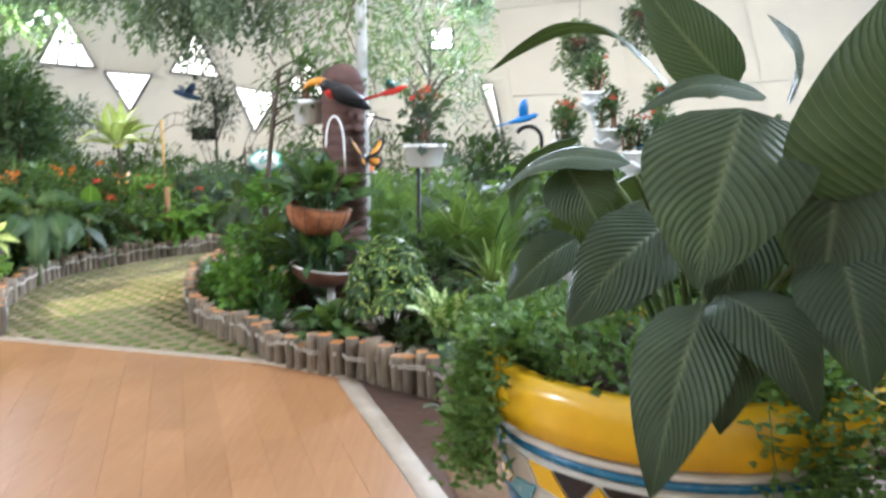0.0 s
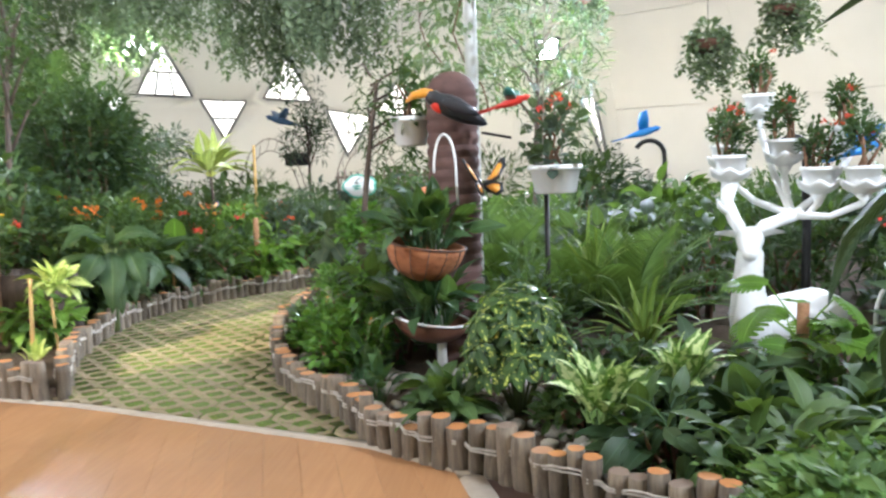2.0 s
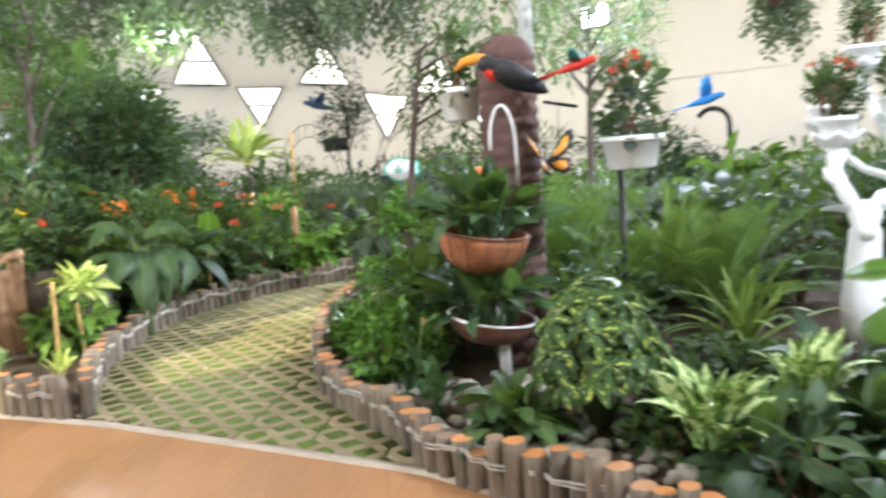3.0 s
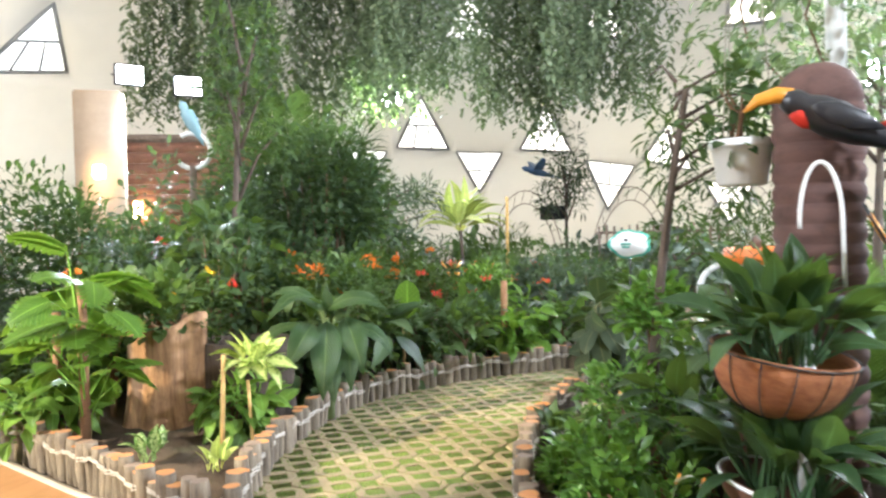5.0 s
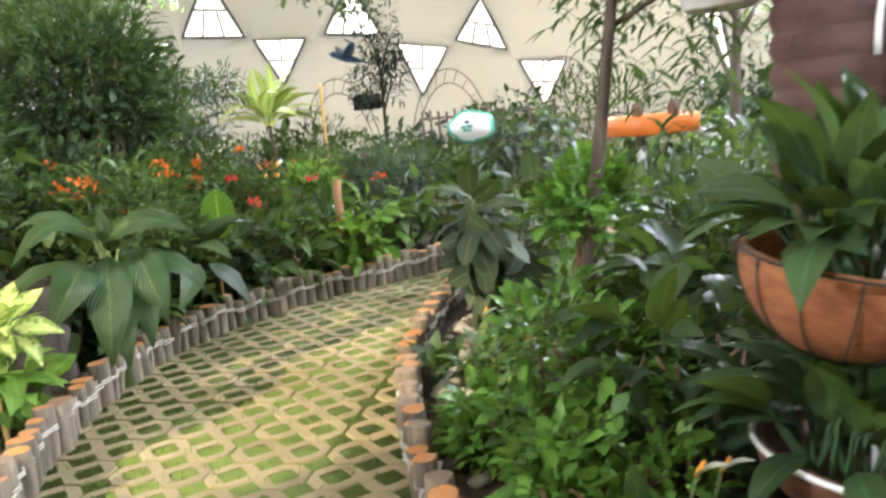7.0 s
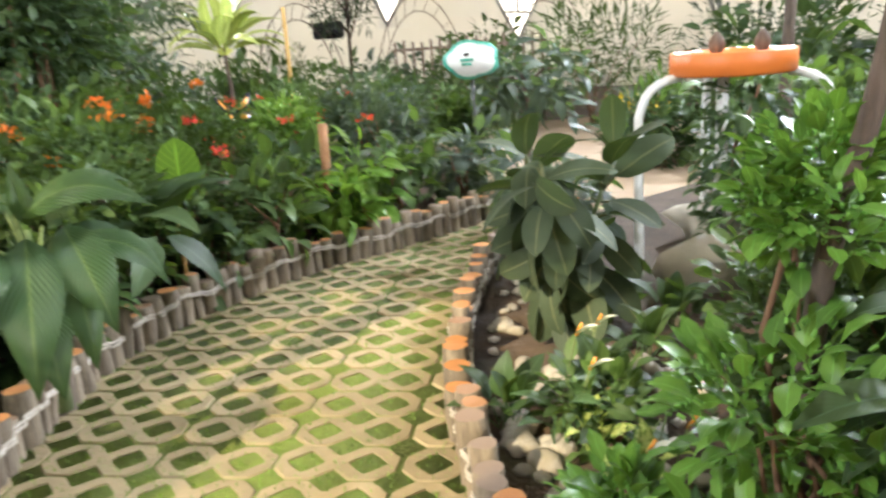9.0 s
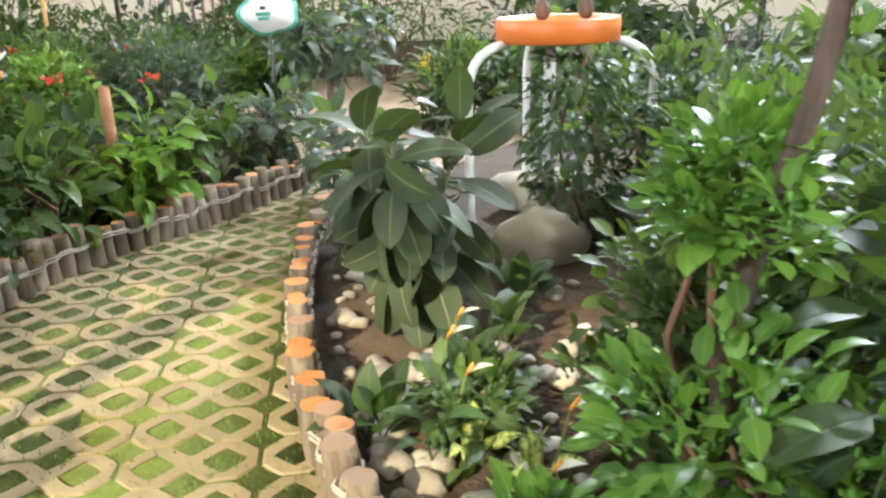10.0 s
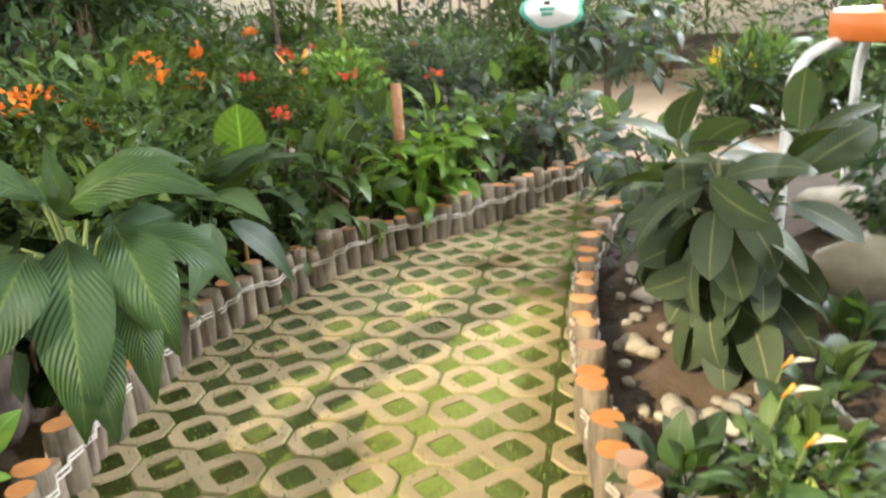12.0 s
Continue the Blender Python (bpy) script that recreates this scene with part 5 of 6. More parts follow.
shrub("ground_ivy", "low mat of small bright leaves", (0.95, 4.55, 0.07), 0.5, 0.30, LF["ivy"], "tiny", 900, 2, 1.0, category="plant")
shrub("ground_ivy", "low mat of small bright leaves", (1.7, 4.6, 0.07), 0.5, 0.40, LF["ivy"], "tiny", 900, 2, 1.0, category="plant")
for x, y, k in ((-1.55, 6.35, 16), (-1.30, 5.85, 16), (-1.95, 7.2, 8), (-2.3, 7.9, 7), (-0.80, 5.55, 12)):
    rosette("peace_lily", "small peace lily with pointed leaves by the logs", (x, y, 0.06), LF["spath"], spath_shapes, k, (0.3, 1.35), 0.02, 0.03, (0.6, 0.95), "small peace lilies")


for x, y, r, h, m_, k in ((-0.10, 5.38, 0.2, 0.28, "mid", "oval"), (0.12, 5.72, 0.25, 0.40, "dark", "oval"), (0.55, 5.85, 0.28, 0.42, "mid", "oval"), (-0.35, 6.6, 0.35, 0.8, "dark", "oval"), (0.7, 5.4, 0.28, 0.42, "dark", "large"), (0.35, 4.78, 0.25, 0.35, "dark", "large"), (0.75, 4.6, 0.25, 0.35, "mid", "large"), (-0.85, 5.45, 0.14, 0.22, "mid", "large"), (1.15, 4.5, 0.3, 0.4, "dark", "large"), (-1.78, 6.62, 0.22, 0.38, "ficus", "oval"), (-2.12, 7.25, 0.17, 0.30, "ficus", "oval"), (0.75, 7.9, 0.5, 0.95, "dark", "oval"), (1.45, 5.5, 0.35, 0.5, "mid", "large"), (1.9, 5.2, 0.4, 0.5, "dark", "large"), (-0.7, 8.9, 0.45, 0.9, "mid", "narrow"), (-2.3, 10.2, 0.35, 0.6, "grey", "large"), (1.2, 8.4, 0.5, 1.1, "dark", "large"), (-0.2, 8.5, 0.4, 0.9, "mid", "oval"), (-0.55, 9.3, 0.5, 1.0, "dark", "oval"), (-0.75, 10.9, 0.5, 1.0, "grey", "oval"), (-2.45, 11.3, 0.35, 0.6, "grey", "large")):
    shrub("leafy_shrub", "dense low green shrub filling the bed", (x, y, 0.06), r, h, LF[m_], k, {"large": 120, "oval": 420, "narrow": 330}[k], 6, 0.9, group="bed shrubs")


def spathe(loc, h, lean):
    t = thing("white_flower", loc, "white peace lily flower on a thin stem", "flower", "white flowers")
    part("stem", tube([(0, 0, -0.02), (lean * 0.4, 0, h * 0.6), (lean, 0, h)], 0.004, 5), M["stem"], t)
    v, f, u = leaf(0.11, 0.055, 0.4, 0.4, "lance", 6)
    part("spathe", mesh_of("spathe", v, f, LF["whitep"], u), None, t, m=mat4((0.6, -0.4, 0.6), (lean, 0, h)))
    part("spadix", tube([(lean, 0, h), (lean + 0.02, -0.02, h + 0.05)], 0.006, 6), M["ybird"], t)


for p in ((-1.5, 6.3, 0.07), (-1.42, 6.42, 0.07), (-2.3, 8.05, 0.07), (-2.05, 7.55, 0.07), (-1.35, 7.9, 0.07)):
    spathe(p, 0.32 + 0.1 * rng.random(), 0.06)


def stone(loc, s, mat=None, name="stone", label="pale rounded stone lying in the bed"):
    bm = bmesh.new()
    bmesh.ops.create_icosphere(bm, subdivisions=2, radius=1.0)
    o = rng.random(3) * 50
    for v in bm.verts:
        k = 1 + 0.45 * noise.noise(Vector(o) + v.co * 1.1) + 0.22 * noise.noise(Vector(o) + v.co * 2.7)
        v.co = Vector((v.co.x * s[0], v.co.y * s[1], v.co.z * s[2])) * k
    for f in bm.faces:
        f.smooth = True
    return solo(name, bm, mat or M["stone"], label, "stone", loc, "bed stones" if name == "stone" else "", rz=rng.random() * 360)


bed_line = curve_pts(EDGE_R, 0.1)
bed_poly = [tuple(p) for p in bed_line] + [(2, 13), (6, 6), (4, 3)]
for cx, cy, n, sp in ((-0.78, 6.42, 26, 0.28), (-1.95, 7.35, 26, 0.32), (-2.3, 8.3, 24, 0.28), (-0.6, 5.7, 12, 0.3), (1.0, 4.75, 14, 0.5), (-1.55, 8.6, 18, 0.4)):
    for i in range(n):
        s = 0.025 + 0.04 * rng.random() ** 1.5
        px, py = cx + sp * rng.standard_normal(), cy + sp * rng.standard_normal() * 0.8
        if np.min(np.hypot(bed_line[:, 0] - px, bed_line[:, 1] - py)) < 0.16 or not inside((px, py), bed_poly):
            continue
        stone((px, py, 0.07 + s * 0.35), (s * 1.2, s, s * 0.75))
pebbles = []
for i in range(7):
    bm = bmesh.new()
    bmesh.ops.create_icosphere(bm, subdivisions=2, radius=1.0)
    o = rng.random(3) * 50
    for v in bm.verts:
        kk = 1 + 0.4 * noise.noise(Vector(o) + v.co * 1.0) + 0.2 * noise.noise(Vector(o) + v.co * 2.5)
        v.co = Vector((v.co.x * 1.25 * kk, v.co.y * kk, v.co.z * 0.7 * kk))
    for f in bm.faces:
        f.smooth = True
    me = bpy.data.meshes.new("pebble")
    bm.to_mesh(me)
    bm.free()
    me.materials.append(M["stone"])
    pebbles.append(me)
spine = curve_pts(EDGE_R, 0.05)
spine = spine[(spine[:, 1] > 4.7) & (spine[:, 1] < 10.2)]
for i in range(290):
    q = spine[int(rng.integers(1, len(spine) - 1))]
    d = spine[min(len(spine) - 1, int(np.argmin(np.hypot(*(spine - q).T))) + 1)] - q
    nrm = np.array((d[1], -d[0])) / (np.hypot(*d) + 1e-9)
    p = q + nrm * (0.13 + 0.55 * rng.random() ** 1.2)
    if not inside(tuple(p), bed_poly):
        continue
    s = 0.022 + 0.04 * rng.random() ** 2
    ob = solo("pebble", pebbles[i % 7], None, "small pale pebble lying on the soil", "pebble", (p[0], p[1], 0.07 + 0.4 * s), "pebbles", rz=rng.random() * 360)
    ob.scale = (s, s, s)
for x, y in ((-2.12, 8.25), (-1.95, 8.62), (-2.02, 9.15), (-2.3, 9.7), (-1.75, 9.05), (-2.5, 8.05)):
    rosette("philodendron", "low dark broad-leaved plant among the pebbles", (x, y, 0.06), LF["dark"], big_dark, 11, (0.1, 1.1), 0.03, 0.03, (0.45, 0.7), "low dark plants")
shrub("leafy_shrub", "dark leafy shrub beside the white stand", (-0.72, 9.9, 0.07), 0.42, 1.05, LF["dark"], "oval", 800, 6, 1.0)
stone((-1.45, 9.75, 0.14), (0.34, 0.24, 0.20), M["rock"], "boulder", "large smooth beige boulder at the foot of the pole")
stone((-1.15, 10.5, 0.14), (0.5, 0.35, 0.22), M["rock"], "boulder", "large smooth beige boulder at the foot of the pole")

for x, y, k in ((-2.20, 7.84, 9), (-2.05, 7.70, 8), (-2.16, 7.55, 7), (-2.16, 8.30, 7)):
    rosette("dumb_cane", "small yellow-splashed dumb cane among the pebbles", (x, y, 0.07), LF["croton"], dieff, k, (0.3, 1.3), 0.06, 0.03, (0.4, 0.65), "dumb canes")
for p in ((-2.25, 7.95, 0.07), (-1.98, 7.62, 0.07), (-2.12, 7.45, 0.07), (-2.2, 8.42, 0.07), (-1.55, 7.0, 0.4)):
    spathe(p, 0.24 + 0.08 * rng.random(), 0.05)

# rubber plant
rub = [leaf(0.28, 0.135, d, 0.10, "oblong", 9, 0.05, 0.2, 0.03, 0.0, 5, b) for d, b in ((0.6, 0.2), (0.8, 0.5), (0.9, 0.9))]
t = thing("rubber_plant", (-2.27, 8.86, 0.07), "rubber plant with long glossy dark leaves", "plant")
part("stem", join(*[tube([(0, 0, -0.05), (0.06 * math.cos(a), 0.06 * math.sin(a), 0.35), (0.2 * math.cos(a), 0.2 * math.sin(a), 0.74)], [0.016, 0.014, 0.008], 7) for a in (0.3, 2.2, 4.4)]), M["stem"], t)
rms = [mesh_of("leaf", v, f, LF["rubber"], u) for v, f, u in rub]
for i in range(92):
    a = (0.3, 2.2, 4.4)[i % 3]
    f = (i * 0.37) % 1
    z = 0.28 + 0.58 * f
    az = i * 2.4
    el = -0.75 + 1.45 * f + 0.38 * rng.standard_normal()
    rr = 0.06 + 0.19 * f
    part("leaf", rms[i % 3], None, t, m=mat4((math.cos(az) * math.cos(el), math.sin(az) * math.cos(el), math.sin(el)), (rr * math.cos(a), rr * math.sin(a), z), 0.6 * rng.standard_normal(), 0.85 + 0.35 * rng.random()))

# bushes by the path, standard ficus
shrub("ficus_bush", "glossy bright green ficus bush by the path", (-1.70, 7.10, 0.07), 0.36, 0.72, LF["ficus"], "oval", 620, 8, 0.95, category="shrub")
t = shrub("ficus_tree", "slender leaning tree with a leafy collar and drooping sprays above", (-1.68, 7.30, 0.07), 0.19, 1.20, LF["ficus"], "ficus", 520, 2, 0.95, low=0.86, category="tree")


def drooping_head(t):
    """The bare leaning trunk above the collar, with limbs that hang long sprays of narrow leaves."""
    bole = curve_pts([(0, 0, -0.1), (-0.03, 0.0, 0.4), (-0.01, -0.01, 0.82), (0.05, -0.09, 1.25), (0.12, -0.09, 1.75), (0.20, -0.06, 2.25)], 0.12)
    part("trunk", tube(bole, list(np.linspace(0.036, 0.016, len(bole))), 9), M["trunk"], t)
    shp = shapes_of("narrow")
    for k in range(9):
        a = 0.1 + 2.0 * ((k * 0.618) % 1)
        z = 1.62 + 0.07 * k
        o = np.array((0.10 + 0.06 * (z - 1.6), -0.08, z))
        e = o + np.array((0.50 * math.cos(a), 0.45 * math.sin(a), 0.12))
        limb = part("limb", tube([tuple(o), tuple((o + e) / 2 + np.array((0, 0, 0.07))), tuple(e)], [0.012, 0.008, 0.003], 5), M["trunk"], t)
        pl = []
        for j in range(4):
            p = o + (e - o) * (0.4 + 0.2 * j) + 0.04 * rng.standard_normal(3)
            for i, q, d, r, sz in strand(p, 0.25 + 0.4 * rng.random(), 13, "narrow", 0.4):
                pl.append((i, q, d, r, sz * 0.55))
        part("spray", many("spray", shp, pl, LF["dark"]), None, limb)


drooping_head(t)
shrub("ficus_bush", "glossy bright green ficus bush by the path", (-2.15, 8.0, 0.05), 0.2, 0.28, LF["mid"], "oval", 160, 4, 1.0)
shrub("ficus_bush", "green leafy shrub among the stones", (-1.62, 6.62, 0.07), 0.24, 0.42, LF["ficus"], "ficus", 480, 6, 1.1)
shrub("ficus_bush", "green leafy shrub among the stones", (-1.5, 7.75, 0.07), 0.4, 0.85, LF["mid"], "ficus", 1500, 6, 1.1)
shrub("leafy_shrub", "tall mixed green shrub behind the baskets", (-1.15, 8.0, 0.07), 0.4, 1.15, LF["dark"], "oval", 700, 6, 1.1)
shrub("leafy_shrub", "green leafy shrub at the foot of the post", (-1.35, 6.95, 0.07), 0.35, 0.8, LF["dark"], "large", 130, 5, 0.9)
palm("areca_palm", "feathery palm with yellow-green leaflets", (-0.6, 8.3, 0.07), LF["palm"], 14, 1.0, (0.5, 1.45), 0.2, 24, 0.34, 0.02, 1.1)


def ring_stand():
    t = thing("ring_stand", (-1.27, 10.17, 0.07), "white bent-tube stand topped by an orange drum", "garden stand")
    part("drum", lathe([(0.33, 1.10), (0.345, 1.11), (0.345, 1.22), (0.335, 1.23), (0.29, 1.225), (0.28, 1.20)], 40), M["orange"], t, "orange painted drum")
    for k, a in enumerate((3.35, 6.05, 1.64)):
        pts = [(0.30, 0, 1.10), (0.40, 0, 1.08), (0.49, 0, 1.02), (0.535, 0, 0.92), (0.545, 0, 0.8), (0.545, 0, -0.05)]
        part("leg", moved(tube(curve_pts(pts, 0.06), 0.026, 10), pose(0, 0, 0, 0, 0, math.degrees(a))), M["pipe"], t)
    part("pole", tube([(-0.07, -0.1, -0.05), (-0.07, -0.1, 1.12)], 0.035, 12), M["pipe"], t)
    return t


ring_stand()
for x, y in ((-1.35, 10.2), (-1.1, 10.2)):
    solo("pine_cone", lathe([(0.01, 0.0), (0.035, 0.02), (0.05, 0.06), (0.035, 0.10), (0.008, 0.13)], 12), M["trunk"], "small dark cone on the orange drum", "cone", (x, y, 1.275), "cones")


def climber(loc, h, r, n, mat, label):
    t = thing("climbing_vine", loc, label, "vine")
    shp = shapes_of("oval")
    pl = []
    for i in range(n):
        a, z = rng.random() * 6.28, h * rng.random()
        rr = r * (0.5 + 0.6 * rng.random()) * (0.8 + 0.35 * math.sin(z * 3))
        pl.append((int(rng.integers(2)), (rr * math.cos(a), rr * math.sin(a), z), (math.cos(a), math.sin(a), -0.6 + 0.5 * rng.standard_normal()), 0.4 * rng.standard_normal(), 0.8 + 0.5 * rng.random()))
    part("foliage", many("foliage", shp, pl, mat), None, t)
    part("stem", tube([(r * 0.4 * math.cos(5 * z), r * 0.4 * math.sin(5 * z), z) for z in np.linspace(-0.03, h, 24)], 0.008, 5), M["twig"], t)
    return t


climber((-1.22, 9.98, 0.07), 1.05, 0.20, 480, LF["dark"], "dark leafy vine climbing the stand")
climber((-0.80, 7.75, 2.0), 5.0, 0.36, 1300, LF["vine"], "leafy vine wound round the white pole")
climber((-1.15, 8.4, 2.2), 4.0, 0.42, 1100, LF["vine"], "leafy vine hanging beside the white pole")

# ---- left bed ----


def stump():
    t = thing("stump_planter", (-5.56, 7.72, 0.05), "hollow tree stump used as a planter", "stump planter")
    V, F = [], []
    n = 40
    prof = [(0.36, -0.05), (0.33, 0.05), (0.30, 0.25), (0.285, 0.5), (0.29, 0.75), (0.30, 0.84), (0.24, 0.84), (0.23, 0.70)]
    for r, z in prof:
        for k in range(n):
            w = 2 * math.pi * k / n
            rr = r * (1 + 0.07 * math.sin(5 * w) + 0.05 * math.sin(9 * w + 1) + 0.03 * math.sin(17 * w + 2))
            V.append((rr * math.cos(w), rr * math.sin(w), z + (0.05 * math.sin(3 * w + 1) if z > 0.7 else 0)))
    for i in range(len(prof) - 1):
        for k in range(n):
            F.append((i * n + k, i * n + (k + 1) % n, (i + 1) * n + (k + 1) % n, (i + 1) * n + k))
    F.append(tuple((len(prof) - 1) * n + k for k in range(n)))
    part("body", (V, F), M["stump"], t)
    part("soil", lathe([(0.22, 0.70), (0.225, 0.735), (0.1, 0.75)], 24), M["soil"], t)
    return t


stump()
shrub("begonia", "spotted green begonia with yellow flowers in the stump", (-5.56, 7.72, 0.75), 0.40, 0.50, LF["mid"], "round", 320, 5, 1.6, "yellowp", 4, category="flower")
shrub("kalanchoe", "orange flowering plant in the bed", (-6.1, 7.7, 0.07), 0.35, 1.0, LF["mid"], "oval", 300, 5, 1.1, "orange", 12, 0.2, category="flower")
monstera((-5.45, 6.82, 0.07), "sunlit split-leaf plant on a coir pole", 34, 1.15, LF["monst"], 1.15, 1.0)
monstera((-6.2, 7.2, 0.07), "sunlit split-leaf plant on a coir pole", 12, 0.9, LF["monst"], 0.9, 2.0)
rosette("croton", "yellow-green dumb cane plant on bamboo canes", (-4.42, 7.34, 0.12), LF["croton"], [leaf(0.19, 0.11, d, 0.2, "lance", 6, 0.06, 0.6, 0.04, 0.0, 5, b) for d, b in ((0.6, 0.4), (0.9, 0.8))], 36, (-0.4, 1.2), 0.50, 0.06, (0.8, 1.25), "yellow plants")
solo("bamboo_cane", tube([(0, 0, -0.05), (0.03, 0.01, 0.66)], 0.016, 7), M["bamboo"], "short yellow bamboo cane in the bed", "cane", (-4.52, 7.12, 0.07), "canes")
solo("bamboo_cane", tube([(0, 0, -0.05), (-0.04, 0.01, 0.46)], 0.012, 7), M["bamboo"], "short yellow bamboo cane in the bed", "cane", (-4.40, 7.30, 0.07), "canes")
rosette("dumb_cane", "small striped plant near the log corner", (-4.25, 6.75, 0.07), LF["lime"], dieff, 10, (0.3, 1.3), 0.03, 0.04, (0.5, 0.8), "dumb canes")
rosette("dumb_cane", "small striped plant near the log corner", (-4.8, 6.75, 0.07), LF["dieff"], dieff, 12, (0.3, 1.3), 0.03, 0.04, (0.6, 0.9), "dumb canes")
bigl = [leaf(0.54, 0.23, d, 0.14, "lance", 12, s, 0.95, 0.06, 0.0, 7, b) for d, s, b in ((0.9, 0.30, 0.6), (1.0, 0.34, 0.9), (0.8, 0.26, 1.4))]
def broad_plant():
    t = thing("bird_nest_plant", (-4.47, 8.32, 0.15), "large plant with broad drooping ribbed leaves over the logs", "plant", "broad-leaved plants")
    c, me = (0.02, 0.0, 0.30), (0.55, -0.75, 0.35)
    kw = dict(crown=c, mat="big", kind="lance")
    part("stem", tube([(0, 0, -0.12), (0.01, 0, 0.15), (0.02, 0, 0.34)], [0.05, 0.045, 0.03], 9), M["stem"], t)
    hung_leaf(t, (0.08, -0.10, 0.68), (0.22, -0.40, 0.12), 0.27, me, 0.06, **kw)
    hung_leaf(t, (0.17, 0.02, 0.70), (0.40, -0.10, 0.27), 0.25, me, 0.08, **kw)
    hung_leaf(t, (0.04, -0.05, 0.76), (0.50, 0.16, 0.74), 0.24, (0.3, -0.5, 1), 0.12, **kw)
    hung_leaf(t, (0.0, -0.04, 0.80), (-0.16, -0.55, 0.72), 0.24, (0.2, 0.1, 1), 0.12, **kw)
    hung_leaf(t, (0.24, -0.06, 0.50), (0.36, -0.22, 0.16), 0.15, me, 0.06, **kw)
    hung_leaf(t, (0.0, -0.18, 0.66), (-0.02, -0.52, 0.36), 0.24, me, 0.10, **kw)
    hung_leaf(t, (0.06, -0.04, 0.72), (0.05, -0.07, 0.98), 0.10, me, 0.02, **kw)
    hung_leaf(t, (0.05, 0.10, 0.76), (0.28, 0.50, 0.74), 0.22, (0.2, -0.2, 1), 0.12, **kw)
    hung_leaf(t, (-0.08, 0.02, 0.78), (-0.55, -0.10, 0.82), 0.22, (0.1, -0.3, 1), 0.12, **kw)
    hung_leaf(t, (-0.10, -0.12, 0.66), (-0.42, -0.42, 0.36), 0.24, (-0.3, -0.6, 0.8), 0.10, **kw)
    hung_leaf(t, (-0.10, 0.08, 0.74), (-0.42, 0.38, 0.62), 0.22, (-0.2, 0.2, 1), 0.12, **kw)
    hung_leaf(t, (0.14, 0.12, 0.62), (0.44, 0.30, 0.34), 0.22, (0.6, -0.2, 0.8), 0.10, **kw)
    hung_leaf(t, (0.12, -0.16, 0.46), (0.30, -0.36, 0.10), 0.20, me, 0.06, **kw)


broad_plant()
rosette("bird_nest_plant", "dark plant with broad drooping ribbed leaves", (-4.58, 9.3, 0.12), LF["dark"], bigl, 16, (-0.25, 0.85), 0.30, 0.05, (0.75, 1.0), "broad-leaved plants")
t = thing("broad_leaf", (-4.40, 9.58, 0.07), "single upright broad green leaf on a cane", "plant")
v, f, u = leaf(0.40, 0.24, 0.35, 0.08, "oblong", 9, 0.0, 0.0, 0.03, 0.0, 7)
part("leaf", mesh_of("leaf", v, f, LF["monst"], u), None, t, m=mat4((0.1, -0.15, 1), (0, 0, 0.62), -0.47))
part("cane", tube([(-0.06, 0.02, -0.05), (-0.06, 0.02, 0.74)], 0.012, 7), M["bamboo"], t)
for x, y, m_, k in ((-4.25, 10.35, "mid", "large"), (-3.9, 11.0, "monst", "large"), (-4.45, 10.0, "mid", "oval"), (-3.5, 11.6, "mid", "large"), (-4.2, 11.3, "dark", "large"), (-3.1, 12.2, "grey", "large")):
    shrub("leafy_shrub", "green leafy shrub growing behind the logs", (x, y, 0.07), 0.36, 0.70, LF[m_], k, 150 if k == "large" else 380, 6, 0.9, group="bed shrubs")
solo("coir_pole", tube([(0, 0, -0.05), (0.01, 0, 0.85)], 0.035, 10), M["moss_pole"], "brown coir plant pole in the bed", "plant pole", (-3.95, 10.95, 0.1))
monstera((-3.72, 11.1, 0.07), "split-leaf plant by the curved logs", 10, 0.85, LF["monst"], 0.4, 2.0)


for x, y, r, h, m_, k in ((-5.0, 8.6, 0.35, 0.8, "dark", "large"), (-4.75, 8.8, 0.3, 0.6, "mid", "large"), (-5.9, 8.3, 0.4, 1.2, "mid", "oval"), (-6.6, 7.6, 0.4, 0.9, "mid", "large"), (-4.75, 7.55, 0.25, 0.4, "light", "large"), (-6.0, 6.95, 0.3, 0.5, "light", "large"), (-7.2, 7.3, 0.4, 0.7, "mid", "large"), (-4.7, 9.9, 0.35, 0.7, "dark", "large")):
    shrub("leafy_shrub", "dense low green shrub filling the bed", (x, y, 0.06), r, h, LF[m_], k, {"large": 130, "oval": 480}[k], 6, 0.9, group="bed shrubs")
solo("dark_planter", lathe([(0.40, -0.05), (0.39, 0.3), (0.37, 0.62), (0.33, 0.62), (0.32, 0.5)], 26), M["trunk"], "dark wooden barrel planter behind the broad leaves", "planter", (-5.15, 8.15, 0.05))


def fence():
    t = thing("board_fence", (-4.75, 10.2, 0.07), "low weathered grey board fence in the bed", "fence", rz=38)
    for i in range(7):
        part("board", box(0.115, 0.022, 0.62, (-0.42 + 0.122 * i, 0, 0.28), 0.006), M["fence"], t)
    part("rail", box(0.9, 0.03, 0.06, (-0.05, 0.03, 0.42), 0.005), M["fence"], t)


fence()

